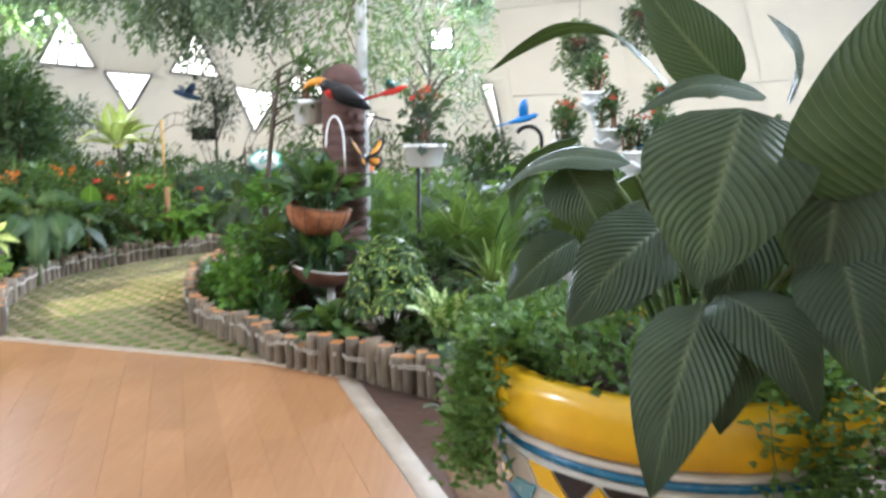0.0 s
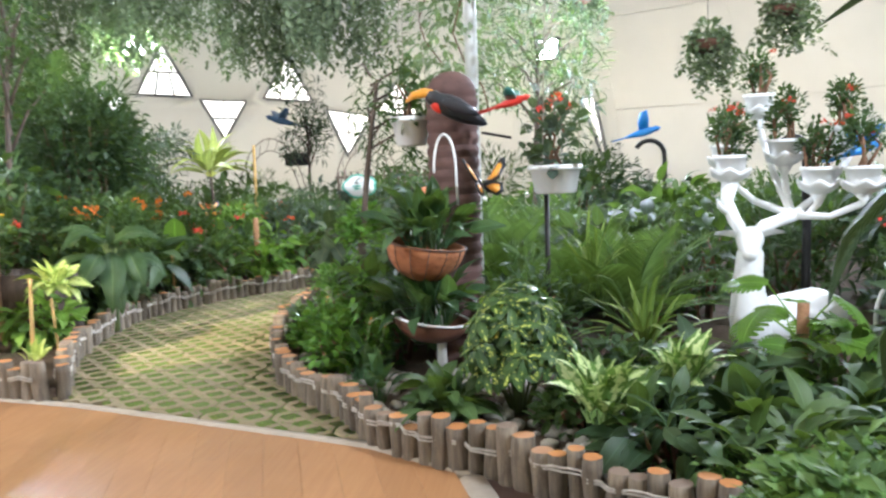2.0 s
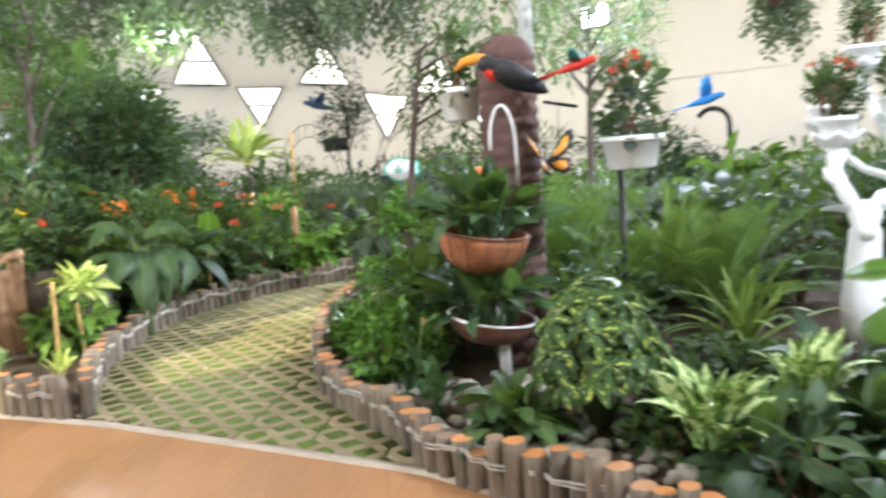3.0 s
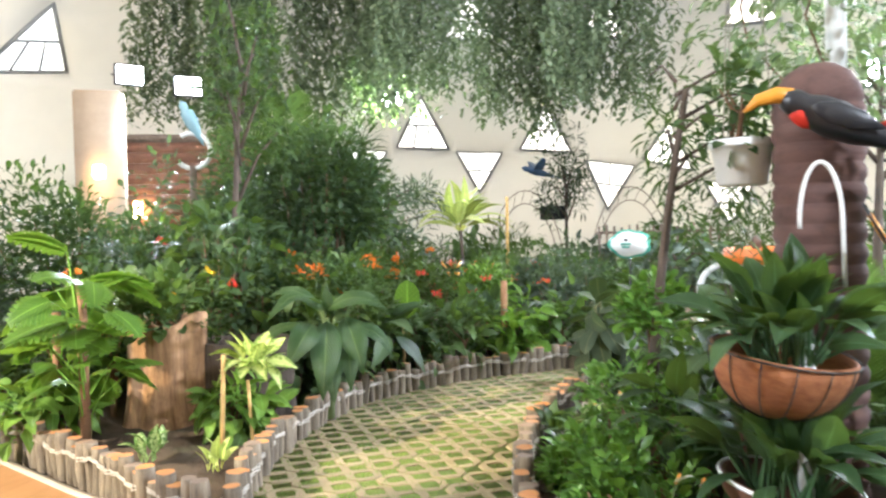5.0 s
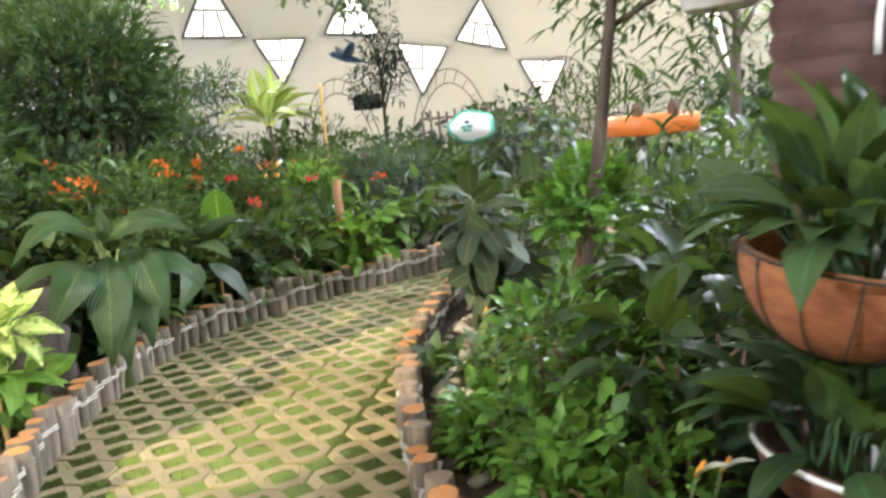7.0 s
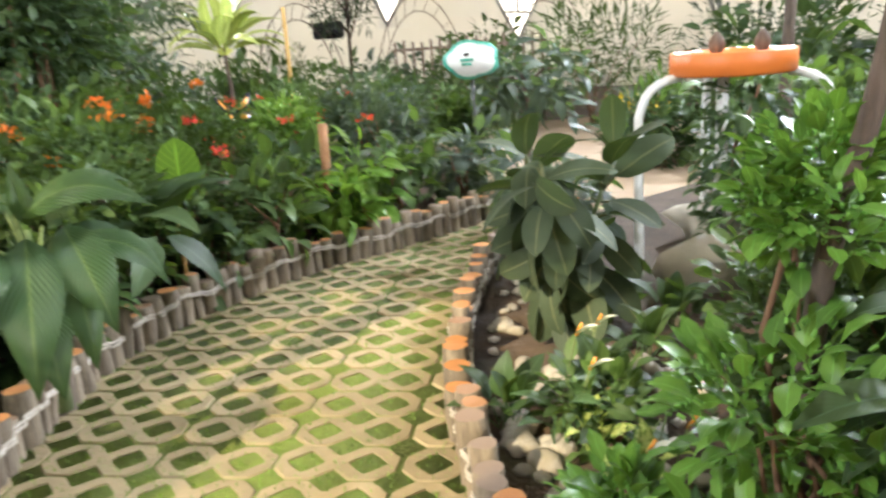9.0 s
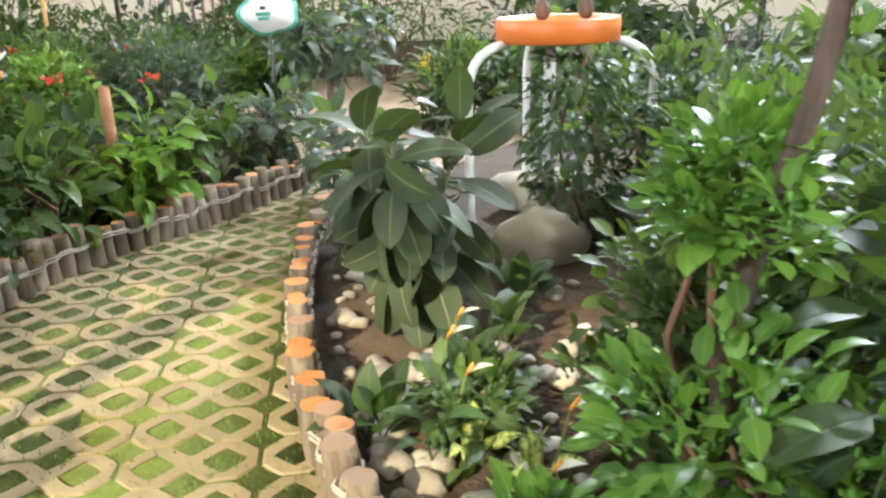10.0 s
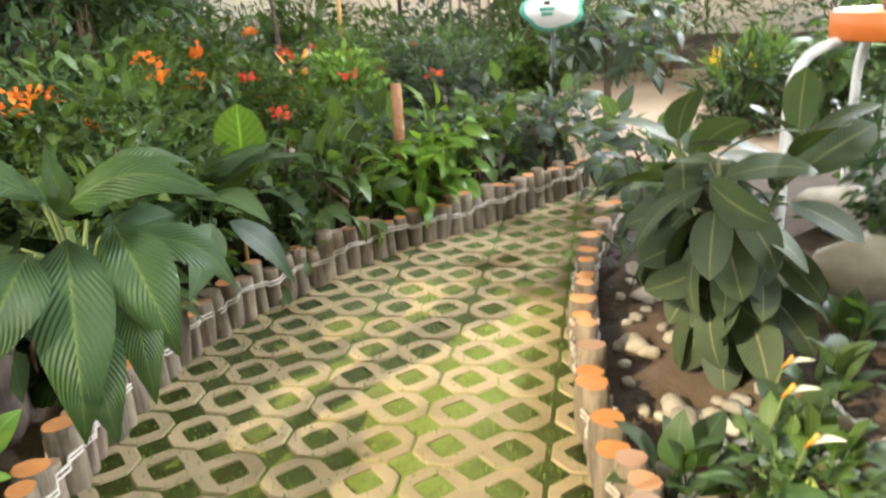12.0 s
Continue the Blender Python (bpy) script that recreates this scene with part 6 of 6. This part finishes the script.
# flowering hedge mass and shrubs
HEDGE = [(-5.0, 9.3, 0.62, 1.25, "mid", "orange", 9), (-5.7, 8.9, 0.6, 1.35, "dark", "redp", 4), (-5.3, 10.3, 0.6, 1.20, "mid", "orange", 6), (-6.1, 9.9, 0.7, 1.45, "dark", "orange", 5), (-4.9, 11.2, 0.55, 1.05, "mid", "redp", 6), (-5.7, 11.4, 0.7, 1.25, "mid", "orange", 4),
         (-6.8, 10.9, 0.8, 1.6, "dark", "redp", 5), (-4.9, 12.3, 0.6, 1.0, "light", "redp", 10), (-6.0, 12.6, 0.8, 1.25, "mid", "orange", 3), (-5.2, 13.6, 0.8, 1.0, "mid", "redp", 6), (-7.3, 9.3, 0.8, 1.7, "dark", "redp", 3), (-6.9, 8.3, 0.6, 1.35, "dark", "orange", 3), (-4.0, 13.0, 0.6, 1.0, "grey", "redp", 5), (-7.8, 12.4, 0.9, 1.6, "mid", "redp", 3)]
for x, y, r, h, m_, fl, nb in HEDGE:
    nb = max(2, int(nb * 0.85))
    shrub("flowering_shrub", "dense flowering shrub with clustered blooms", (x, y, 0.05), r, h, LF[m_], "oval", 1600, 9, 1.0, fl, nb, group="flowering shrubs", bloom=1.15)


def tree(name, label, loc, h, trunk_r, crown_r, crown_h, mat, kind, n, branches=7, lean=(0, 0), size=1.2, group=""):
    t = thing(name, loc, label, "tree", group)
    top = np.array((lean[0], lean[1], h))
    pts = [np.array((0, 0, -0.1)), np.array((lean[0] * 0.2, lean[1] * 0.3, h * 0.35)), np.array((lean[0] * 0.6, lean[1] * 0.5, h * 0.7)), top]
    part("trunk", tube(curve_pts(pts, h / 10), list(np.linspace(trunk_r, trunk_r * 0.3, len(curve_pts(pts, h / 10)))), 10), M["trunk"], t)
    pl, shp = [], shapes_of(kind)
    for k in range(branches):
        a = k * 2.4 + rng.random()
        z0 = h * (0.55 + 0.4 * k / branches)
        e = np.array((lean[0] + crown_r * 0.75 * math.cos(a), lean[1] + crown_r * 0.75 * math.sin(a), z0 + crown_h * (0.2 + 0.3 * rng.random())))
        b0 = np.array((lean[0] * z0 / h, lean[1] * z0 / h, z0))
        part("limb", tube([b0, (b0 + e) / 2 + np.array((0, 0, 0.1)), e], [trunk_r * 0.45, trunk_r * 0.3, trunk_r * 0.12], 6), M["trunk"], t)
        for p, w in sprig_field(e, (crown_r * 0.5, crown_r * 0.5, crown_h * 0.4), n // branches, 0.4, -0.1):
            pl.append((int(rng.integers(len(shp))), p, w, 0.4 * rng.standard_normal(), size * (0.7 + 0.6 * rng.random())))
    part("crown", many("crown", shp, pl, mat), None, t)
    return t


tree("weeping_tree", "dark leafy tree with a thin dark trunk", (-5.95, 8.9, 0.05), 3.3, 0.05, 0.42, 1.6, LF["dark"], "oval", 1000, 8, (0.1, 0.2), 0.9)
tree("leafy_tree", "broad dark green bushy tree", (-6.9, 11.4, 0.05), 2.1, 0.07, 1.0, 1.5, LF["dark"], "narrow", 2600, 9)
shrub("tall_shrub", "broad-leaved dark shrub under the slender tree", (-5.9, 8.7, 0.05), 0.5, 1.75, LF["dark"], "large", 190, 6, 0.95, low=0.8, group="tall shrubs")
shrub("tall_shrub", "tall dark green shrub behind the flowers", (-6.3, 9.6, 0.05), 0.55, 2.0, LF["dark"], "oval", 1300, 8, 1.15, low=0.5, group="tall shrubs")
shrub("tall_shrub", "tall dark green shrub behind the flowers", (-6.2, 10.7, 0.05), 0.8, 2.75, LF["dark"], "oval", 2400, 9, 1.2, low=0.7, group="tall shrubs")
shrub("tall_shrub", "tall dark green shrub behind the flowers", (-7.6, 10.2, 0.05), 0.8, 2.5, LF["grey"], "oval", 1800, 9, 1.2, low=0.5, group="tall shrubs")
shrub("tall_shrub", "tall dark green shrub behind the flowers", (-7.0, 13.6, 0.05), 0.9, 2.2, LF["grey"], "oval", 1800, 9, 1.2, low=0.5, group="tall shrubs")
shrub("tall_shrub", "tall dark green shrub behind the flowers", (-9.0, 9.4, 0.05), 0.9, 2.3, LF["dark"], "oval", 1800, 9, 1.2, low=0.4, group="tall shrubs")
palm("cycad", "dark palm with narrow arching leaflets", (-6.9, 11.2, 0.05), LF["dark"], 20, 1.3, (-0.1, 1.2), 2.1, 22, 0.42, 0.03, 1.5, 0.09)
tree("bare_tree", "small tree with crooked dark branches", (-8.4, 16.4, 0.0), 2.6, 0.07, 1.0, 0.9, LF["grey"], "narrow", 900, 8)
t = rosette("golden_palm", "tall plant with arching yellow-green strap leaves", (-7.1, 16.9, 0.0), LF["lime"], [leaf(0.78, 0.15, d, 0.2, "lance", 9, 0.08, 0.5, 0.04, 0.0, 5, 0.2) for d in (1.3, 1.8)], 22, (0.1, 1.3), 1.5, 0.04, (1.15, 1.6))
part("stem", tube([(0, 0, -0.05), (0.03, 0.02, 0.8), (0, 0, 1.6)], [0.05, 0.04, 0.03], 8), M["trunk"], t)
solo("bamboo_cane", tube([(0, 0, -0.05), (0.02, 0, 2.1)], 0.03, 7), M["bamboo"], "tall yellow bamboo cane", "cane", (-6.1, 16.8, 0.0), "canes")
tree("slender_tree", "slender tree with airy drooping foliage", (-0.3, 12.6, 0.05), 3.4, 0.07, 0.9, 1.5, LF["grey"], "narrow", 1700, 9, (0.1, 0.0), 1.0)
tree("broad_leaf_tree", "small tree with large leaves beside the sandy floor", (-2.55, 13.9, 0.03), 1.05, 0.06, 0.5, 0.7, LF["grey"], "large", 240, 7, size=1.1)
tree("slender_tree", "dark conifer-like small tree by the dome wall", (-6.4, 21.8, 0.0), 2.9, 0.06, 0.55, 1.8, LF["grey"], "narrow", 900, 8)

FAR = [(-9.5, 14.5, 1.2, 2.0), (-11, 17, 1.4, 2.3), (-9, 18.5, 1.2, 1.5), (-7.5, 18.8, 1.0, 1.3), (-5.6, 16.4, 0.9, 1.2), (-4.3, 15.6, 0.8, 1.1), (-5.0, 19.0, 1.2, 1.4), (-3.2, 17.8, 1.0, 1.5), (-1.6, 18.0, 1.2, 1.9), (0.4, 15.2, 1.0, 1.6), (0.9, 17.5, 1.3, 1.9),
       (-8.3, 21.5, 1.3, 1.6), (-3.4, 21.8, 1.3, 1.6), (-12, 20, 1.5, 2.2), (0.3, 10.6, 0.7, 1.15), (1.2, 11.4, 0.8, 1.2), (2.3, 10.6, 0.9, 1.3), (2.2, 9.3, 0.7, 1.2), (0.5, 9.1, 0.6, 0.9), (-0.3, 9.6, 0.5, 0.9), (3.4, 12.0, 1.0, 1.3), (3.2, 8.6, 0.8, 1.2), (2.9, 7.3, 0.6, 1.0), (-9.4, 10.6, 1.0, 1.8), (-10.6, 12.4, 1.2, 2.0), (-8.4, 7.9, 0.8, 1.4), (-10.0, 8.6, 1.0, 1.7),
       (-0.2, 13.6, 0.7, 1.0), (-3.3, 14.9, 0.5, 0.9), (-1.2, 13.6, 0.5, 0.9), (1.9, 14.6, 1.0, 1.2), (4.6, 10.0, 1.0, 1.3), (3.4, 5.8, 0.7, 0.9), (2.3, 5.6, 0.6, 0.8)]
for i, (x, y, r, h) in enumerate(FAR):
    k = ("large", "oval", "narrow")[i % 3]
    shrub("background_shrub", "dense green foliage shrub in the far planting", (x, y, 0.0), r, h, LF[("mid", "dark", "grey", "mid")[i % 4]], k, {"large": 500, "oval": 1300, "narrow": 1000}[k], 7, 1.15, group="far shrubs")

# ---- hanging greenery ----


def curtain(loc, rows, label, mat, kind="oval", size=1.6, dens=15):
    t = thing("hanging_vines", loc, label, "hanging vines", "hanging vines")
    shp = shapes_of(kind)
    rows = sorted(rows)
    for k in range(0, len(rows), 8):
        pl = []
        for x, y, z, ln in rows[k:k + 8]:
            pl += [(i, p, d, r, s * size) for i, p, d, r, s in strand((x, y, z), ln, max(6, int(ln * dens)), kind, 0.5)]
        part("trailing_foliage", many("trailing_foliage", shp, pl, mat), None, t)
    return t


for c in range(15):
    bx = -14.6 + 0.76 * c
    by = 17.0 + 0.9 * math.sin(c * 1.3) + 0.12 * c
    low = 3.68 - 0.35 * math.sin(c * 1.9) + 0.25 * math.cos(c * 0.8)
    rows = []
    for k in range(46):
        dx, dy = 0.42 * rng.standard_normal(), 0.3 * rng.standard_normal()
        rows.append((dx, dy, 4.6, 4.6 - 0.25 + (0.25 - 0.8 * rng.random() ** 2 + 0.0) - abs(dx) * 0.8))
    curtain((bx, by, low), [(x, y, z, max(0.8, l)) for x, y, z, l in rows], "dense curtain of trailing vines hanging from the roof", LF["vine"], "oval", 1.7, 11)
    if c % 3 == 0:
        solo("roof_cable", tube([(0, 0, 0), (0, 0, 1.2)], 0.01, 4), M["wire"], "thin cable holding the hanging vines", "cable", (bx, by, low + 4.5), "cables")


def hanging_basket(loc, R, drop, n, label):
    t = thing("hanging_basket", loc, label, "hanging basket", "hanging baskets")
    part("bowl", moved(bowl(R, R * 0.75), pose(0, 0, 0)), M["bowl"], t)
    part("cord", tube([(0, 0, -0.02), (0, 0, 5.0)], 0.004, 4), M["wire"], t)
    shp, pl = shapes_of("round"), []
    for k in range(n):
        a = rng.random() * 6.28
        pl += [(i, p, d, r, s) for i, p, d, r, s in strand((R * math.cos(a), R * math.sin(a), 0.1), drop * (0.4 + 0.6 * rng.random()), 26, "round", 0.3)]
    for p, w in sprig_field((0, 0, 0.08), (R * 1.2, R * 1.2, 0.16), 160):
        pl.append((0, p, w, 0.0, 1.1))
    part("foliage", many("foliage", shp, pl, LF["vine"]), None, t)


hanging_basket((2.16, 12.7, 3.15), 0.24, 0.95, 34, "hanging basket with long trailing leafy stems")
hanging_basket((3.1, 12.4, 3.5), 0.24, 0.8, 30, "hanging basket with long trailing leafy stems")
hanging_basket((0.45, 13.4, 3.95), 0.2, 0.45, 20, "hanging basket with short trailing stems")

# ---- far things ----


def cloud_sign():
    t = thing("cloud_sign", (-3.04, 13.17, 0.0), "white cloud-shaped sign board with green edge on a stake", "sign", rz=8)

    def outline(g):
        pts = []
        for k in range(48):
            a = 2 * math.pi * k / 48
            r = 1 + 0.13 * abs(math.sin(2.5 * a))
            pts.append((0.25 * g * r * math.cos(a), 0.17 * g * r * math.sin(a)))
        return pts
    m = pose(0, 0, 1.27, 90, 0, 0)
    part("edge", moved(slab(outline(1.0), -0.012, 0.012), m), M["signgreen"], t, "green edge")
    part("board", moved(slab(outline(0.86), -0.008, 0.018), m), M["white"], t, "white board")
    for k, (x, z, w) in enumerate(((-0.05, 1.32, 0.05), (-0.05, 1.27, 0.13), (-0.05, 1.23, 0.10))):
        part("print_mark", moved(box(w, 0.004, 0.03, (x, -0.0205, z), 0.001), pose(0, 0, 0)), M["wire"] if k == 0 else M["signgreen"], t)
    part("stake", tube([(0, 0.02, -0.05), (0, 0.02, 1.25)], 0.014, 7), M["iron"], t)


cloud_sign()


def booth():
    t = thing("wooden_booth", (-12.5, 16.0, 0.0), "brown wooden booth with a flat roof and warm wall lamp", "booth", rz=38)
    for i in range(16):
        part("board", box(4.4, 0.05, 0.215, (0, 0, 0.11 + 0.22 * i), 0.006), M["booth"], t)
    part("roof", box(5.0, 1.6, 0.14, (0, 0.6, 3.6), 0.02), M["fence"], t)
    for x in (-2.25, 2.25, 0.3):
        part("corner_post", box(0.14, 0.12, 3.55, (x, -0.03, 1.75), 0.01), M["fence"], t)
    part("panel", box(1.7, 0.03, 1.2, (1.25, -0.06, 2.3), 0.01), M["white"], t, "pale notice panel")
    part("wall_lamp", box(0.16, 0.10, 0.35, (-1.5, -0.08, 2.1), 0.02), M["warmglow"], t, "warm glowing wall lamp")
    return t


booth()
solo("lit_pillar", box(0.75, 0.5, 4.0, (0, 0, 2.0), 0.03), M["sand"], "tan pillar lit by a warm lamp at its foot", "pillar", (-11.75, 12.5, 0.0), rz=40)
solo("warm_lamp", lathe([(0.05, 0.0), (0.09, 0.02), (0.09, 0.20), (0.06, 0.22)], 14), M["warmglow"], "small warm uplight on the pillar", "lamp", (-11.35, 12.1, 2.5))


def arch_truss(loc, w, h, label, rz=0.0):
    t = thing("arch_trellis", loc, label, "trellis", rz=rz)
    for k, r in enumerate((1.0, 0.86)):
        part("hoop", tube([(w / 2 * r * math.cos(a), 0, h * r * math.sin(a)) for a in np.linspace(0, math.pi, 21)], 0.014, 6), M["fence"], t)
    for i in range(13):
        a = math.pi * (i + 0.5) / 13
        part("rung", tube([(w / 2 * math.cos(a), 0, h * math.sin(a)), (w / 2 * 0.86 * math.cos(a + 0.1), 0, h * 0.86 * math.sin(a + 0.1))], 0.008, 5), M["fence"], t)
    return t


for x, y in ((-7.9, 23.0), (-5.2, 23.6), (-2.4, 23.4)):
    arch_truss((x, y, 0.0), 2.2, 2.5, "dark metal arched trellis near the dome wall")


def picket_fence(loc, n):
    t = thing("picket_fence", loc, "low dark fence of thin upright slats", "fence")
    for i in range(n):
        part("slat", box(0.05, 0.025, 1.50 + 0.06 * math.sin(1.7 * i), (0.16 * (i - n / 2), 0, 0.74), 0.006), M["fence"], t)
    for z in (0.5, 1.35):
        part("rail", box(0.16 * n, 0.03, 0.05, (-0.08, 0.03, z), 0.005), M["fence"], t)


picket_fence((-3.6, 19.3, 0.0), 17)
solo("wall_box", box(0.75, 0.2, 0.4, (0, 0, 0), 0.03), M["black"], "small dark box mounted by the far wall", "box", (-7.6, 24.6, 1.9))
solo("butterfly_board", tube([(0, 0, -0.9), (0, 0, 0.0)], 0.02, 6), M["iron"], "thin dark stake by the far wall", "stake", (-6.3, 18.0, 0.9))
# low planter to the far side of the deer
hanging_pot((2.05, 6.35, 0.62), 0.15, 0.2, "white flower pot on a white bent stand", 0.02)
solo("white_rod", tube(curve_pts([(0.1, 0, -0.05), (0.0, 0, 0.35), (0.03, 0, 0.6), (0.15, 0, 0.66), (0.27, 0, 0.6)], 0.05), 0.014, 8), M["pipe"], "white bent tube plant support", "rod", (1.78, 6.2, 0.07))
shrub("kalanchoe", "small red flowering plant in a white pot", (2.05, 6.35, 0.76), 0.2, 0.3, LF["dark"], "tiny", 260, 4, 1.1, "redp", 4, category="flower")


def croton(loc, label):
    t = rosette("croton", label, loc, LF["yellowp"], [leaf(0.20, 0.05, d, 0.2, "lance", 5, 0.03, 0.5) for d in (0.6, 1.1)], 26, (-0.1, 1.3), 0.38, 0.05, (0.8, 1.2), "yellow crotons")
    part("stem", tube([(0, 0, -0.05), (0.01, 0, 0.42)], [0.015, 0.01], 6), M["twig"], t)


croton((-1.47, 14.0, 0.2), "yellow croton plant by the sandy floor")
croton((-1.1, 14.3, 0.15), "yellow croton plant by the sandy floor")


def hoop_perch():
    t = thing("hoop_perch", (-7.95, 10.6, 0.05), "white ring perch with a pale blue parrot figure", "perch", rz=40)
    part("hoop", tube([(0.22 * math.cos(a), 0, 2.55 + 0.22 * math.sin(a)) for a in np.linspace(-2.4, 2.2, 25)], 0.03, 8), M["white"], t, "white open hoop")
    part("post", tube([(0.0, 0, -0.05), (0.0, 0, 2.36)], 0.045, 8), M["fence"], t, "grey wooden post")
    part("parrot", moved(lathe([(0.004, -0.34), (0.04, -0.2), (0.09, 0.0), (0.08, 0.12), (0.05, 0.18), (0.055, 0.23), (0.004, 0.29)], 14), pose(0, 0, 2.92, 0, -25, 0)), M["parrot"], t, "pale blue parrot")


M["parrot"] = plain("pale_blue_paint", (0.30, 0.48, 0.52), (0.22, 0.36, 0.42), 0.5, 8)
hoop_perch()

# ---- paving: figure-eight grass pavers ----


def paver_mesh():
    """Two joined eight-sided rings, each with a square hole set on its corner."""
    bm = bmesh.new()
    P = 0.1175
    top, bot = 0.012, -0.03
    verts = {}

    def vert(x, y, z):
        key = (round(x, 4), round(y, 4), round(z, 4))
        if key not in verts:
            verts[key] = bm.verts.new((x, y, z))
        return verts[key]
    hole = 0.080
    for cx in (-P, P):
        outer, inner = [], []
        g = 0.004
        ang = [i * math.pi / 8 for i in range(16)]
        for a in ang:
            x, y = math.cos(a), math.sin(a)
            k = min((P - g) / max(abs(x), abs(y)), 0.163 / (abs(x) + abs(y)))
            outer.append((cx + k * x, k * y))
            k2 = hole / (abs(x) + abs(y)) * (0.93 if max(abs(x), abs(y)) > 0.99 else 1.0)
            inner.append((cx + k2 * x, k2 * y))
        if cx < 0:
            outer[0] = (0.0, 0.0)
            outer[1] = (0.0, 0.045)
            outer[15] = (0.0, -0.045)
        else:
            outer[8] = (0.0, 0.0)
            outer[7] = (0.0, 0.045)
            outer[9] = (0.0, -0.045)
        for i in range(16):
            j = (i + 1) % 16
            mid = lambda p, q, f: (p[0] + (q[0] - p[0]) * f, p[1] + (q[1] - p[1]) * f)
            o0, o1 = outer[i], outer[j]
            e0, e1 = mid(o0, inner[i], 0.12), mid(o1, inner[j], 0.12)
            if abs(o0[0]) < 1e-6 and abs(o1[0]) < 1e-6:
                e0, e1 = o0, o1
            elif abs(o0[0]) < 1e-6:
                e0 = (o0[0], o0[1] * 0.9)
            elif abs(o1[0]) < 1e-6:
                e1 = (o1[0], o1[1] * 0.9)
            bm.faces.new([vert(*e0, top), vert(*e1, top), vert(*inner[j], top - 0.001), vert(*inner[i], top - 0.001)])
            if e0 != o0 or e1 != o1:
                try:
                    bm.faces.new([v for v in dict.fromkeys([vert(*o0, top - 0.008), vert(*o1, top - 0.008), vert(*e1, top), vert(*e0, top)])])
                    bm.faces.new([vert(*o0, bot), vert(*o1, bot), vert(*o1, top - 0.008), vert(*o0, top - 0.008)])
                except ValueError:
                    pass
            bm.faces.new([vert(*inner[i], top - 0.001), vert(*inner[j], top - 0.001), vert(*inner[j], bot), vert(*inner[i], bot)])
    bmesh.ops.recalc_face_normals(bm, faces=bm.faces)
    me = bpy.data.meshes.new("paver")
    bm.to_mesh(me)
    bm.free()
    me.materials.append(M["paver"])
    return me


def paving():
    poly = [(-1.3, 5.2)] + [tuple(p) for p in right_line if p[1] > 5.25] + [(-1.7, 12.2), (-2.7, 12.3)] + [tuple(p) for p in left_line[::-1]] + [(-3.5, 5.85)]
    t = thing("paving", (0, 0, 0), "figure-eight concrete grass pavers with moss between", "paving", kind="structure")
    me = paver_mesh()
    turn = radians(PAVER_TURN)
    ux, uy = Vector((math.cos(turn), math.sin(turn))), Vector((-math.sin(turn), math.cos(turn)))
    o = Vector((-3.577, 8.64))
    ka, kb = Vector((-3.4, 6.035)), Vector((-1.25, 5.345))
    kn = Vector((-(kb - ka).y, (kb - ka).x)).normalized()
    for i in range(-8, 9):
        for j in range(-18, 22):
            c = o + ux * (0.472 * i) + uy * (0.236 * j)
            corners = [c + ux * (0.2 * sx) + uy * (0.08 * sy) for sx in (-1, 1) for sy in (-1, 1)]
            if not any(inside((q.x, q.y), poly) for q in corners):
                continue
            m = pose(c.x + 0.002 * rng.standard_normal(), c.y + 0.002 * rng.standard_normal(), 0.001 * rng.standard_normal(), 0.35 * rng.standard_normal(), 0.35 * rng.standard_normal(), PAVER_TURN + 0.6 * rng.standard_normal())
            data = me
            near = (c - ka).dot(kn)
            if near < -0.2:
                continue
            if near < 0.27:
                bm = bmesh.new()
                bm.from_mesh(me)
                inv = m.inverted()
                q = inv @ Vector((ka.x, ka.y, 0.0))
                nn = inv.to_3x3() @ Vector((kn.x, kn.y, 0.0))
                bmesh.ops.bisect_plane(bm, geom=bm.verts[:] + bm.edges[:] + bm.faces[:], plane_co=q, plane_no=nn, clear_inner=True)
                if not bm.faces:
                    bm.free()
                    continue
                data = bpy.data.meshes.new("paver")
                bm.to_mesh(data)
                bm.free()
                data.materials.append(M["paver"])
            part("paver", data, None, t, m=m)


PAVER_TURN = -1.0
paving()


def tufts():
    t = tagged(new("moss_tufts"), "short moss and grass blades in the paver holes", "moss", kind="stuff")
    shp = [leaf(0.022, 0.005, d, 0.2, "strap", 2, 0.0, 1.2, cols=3) for d in (0.4, 1.0)]
    poly = [tuple(p) for p in right_line if p[1] > 5.3] + [tuple(p) for p in left_line[::-1]]
    pl = []
    while len(pl) < 9000:
        p = (-4.6 + 3.4 * rng.random(), 5.4 + 6.0 * rng.random())
        if inside(p, poly):
            a = rng.random() * 6.28
            pl.append((int(rng.integers(2)), (*p, 0.004), (math.cos(a), math.sin(a), 0.9), 0.0, 0.7 + 0.6 * rng.random()))
    part("blades", many("blades", shp, pl, LF["light"]), None, t)


tufts()
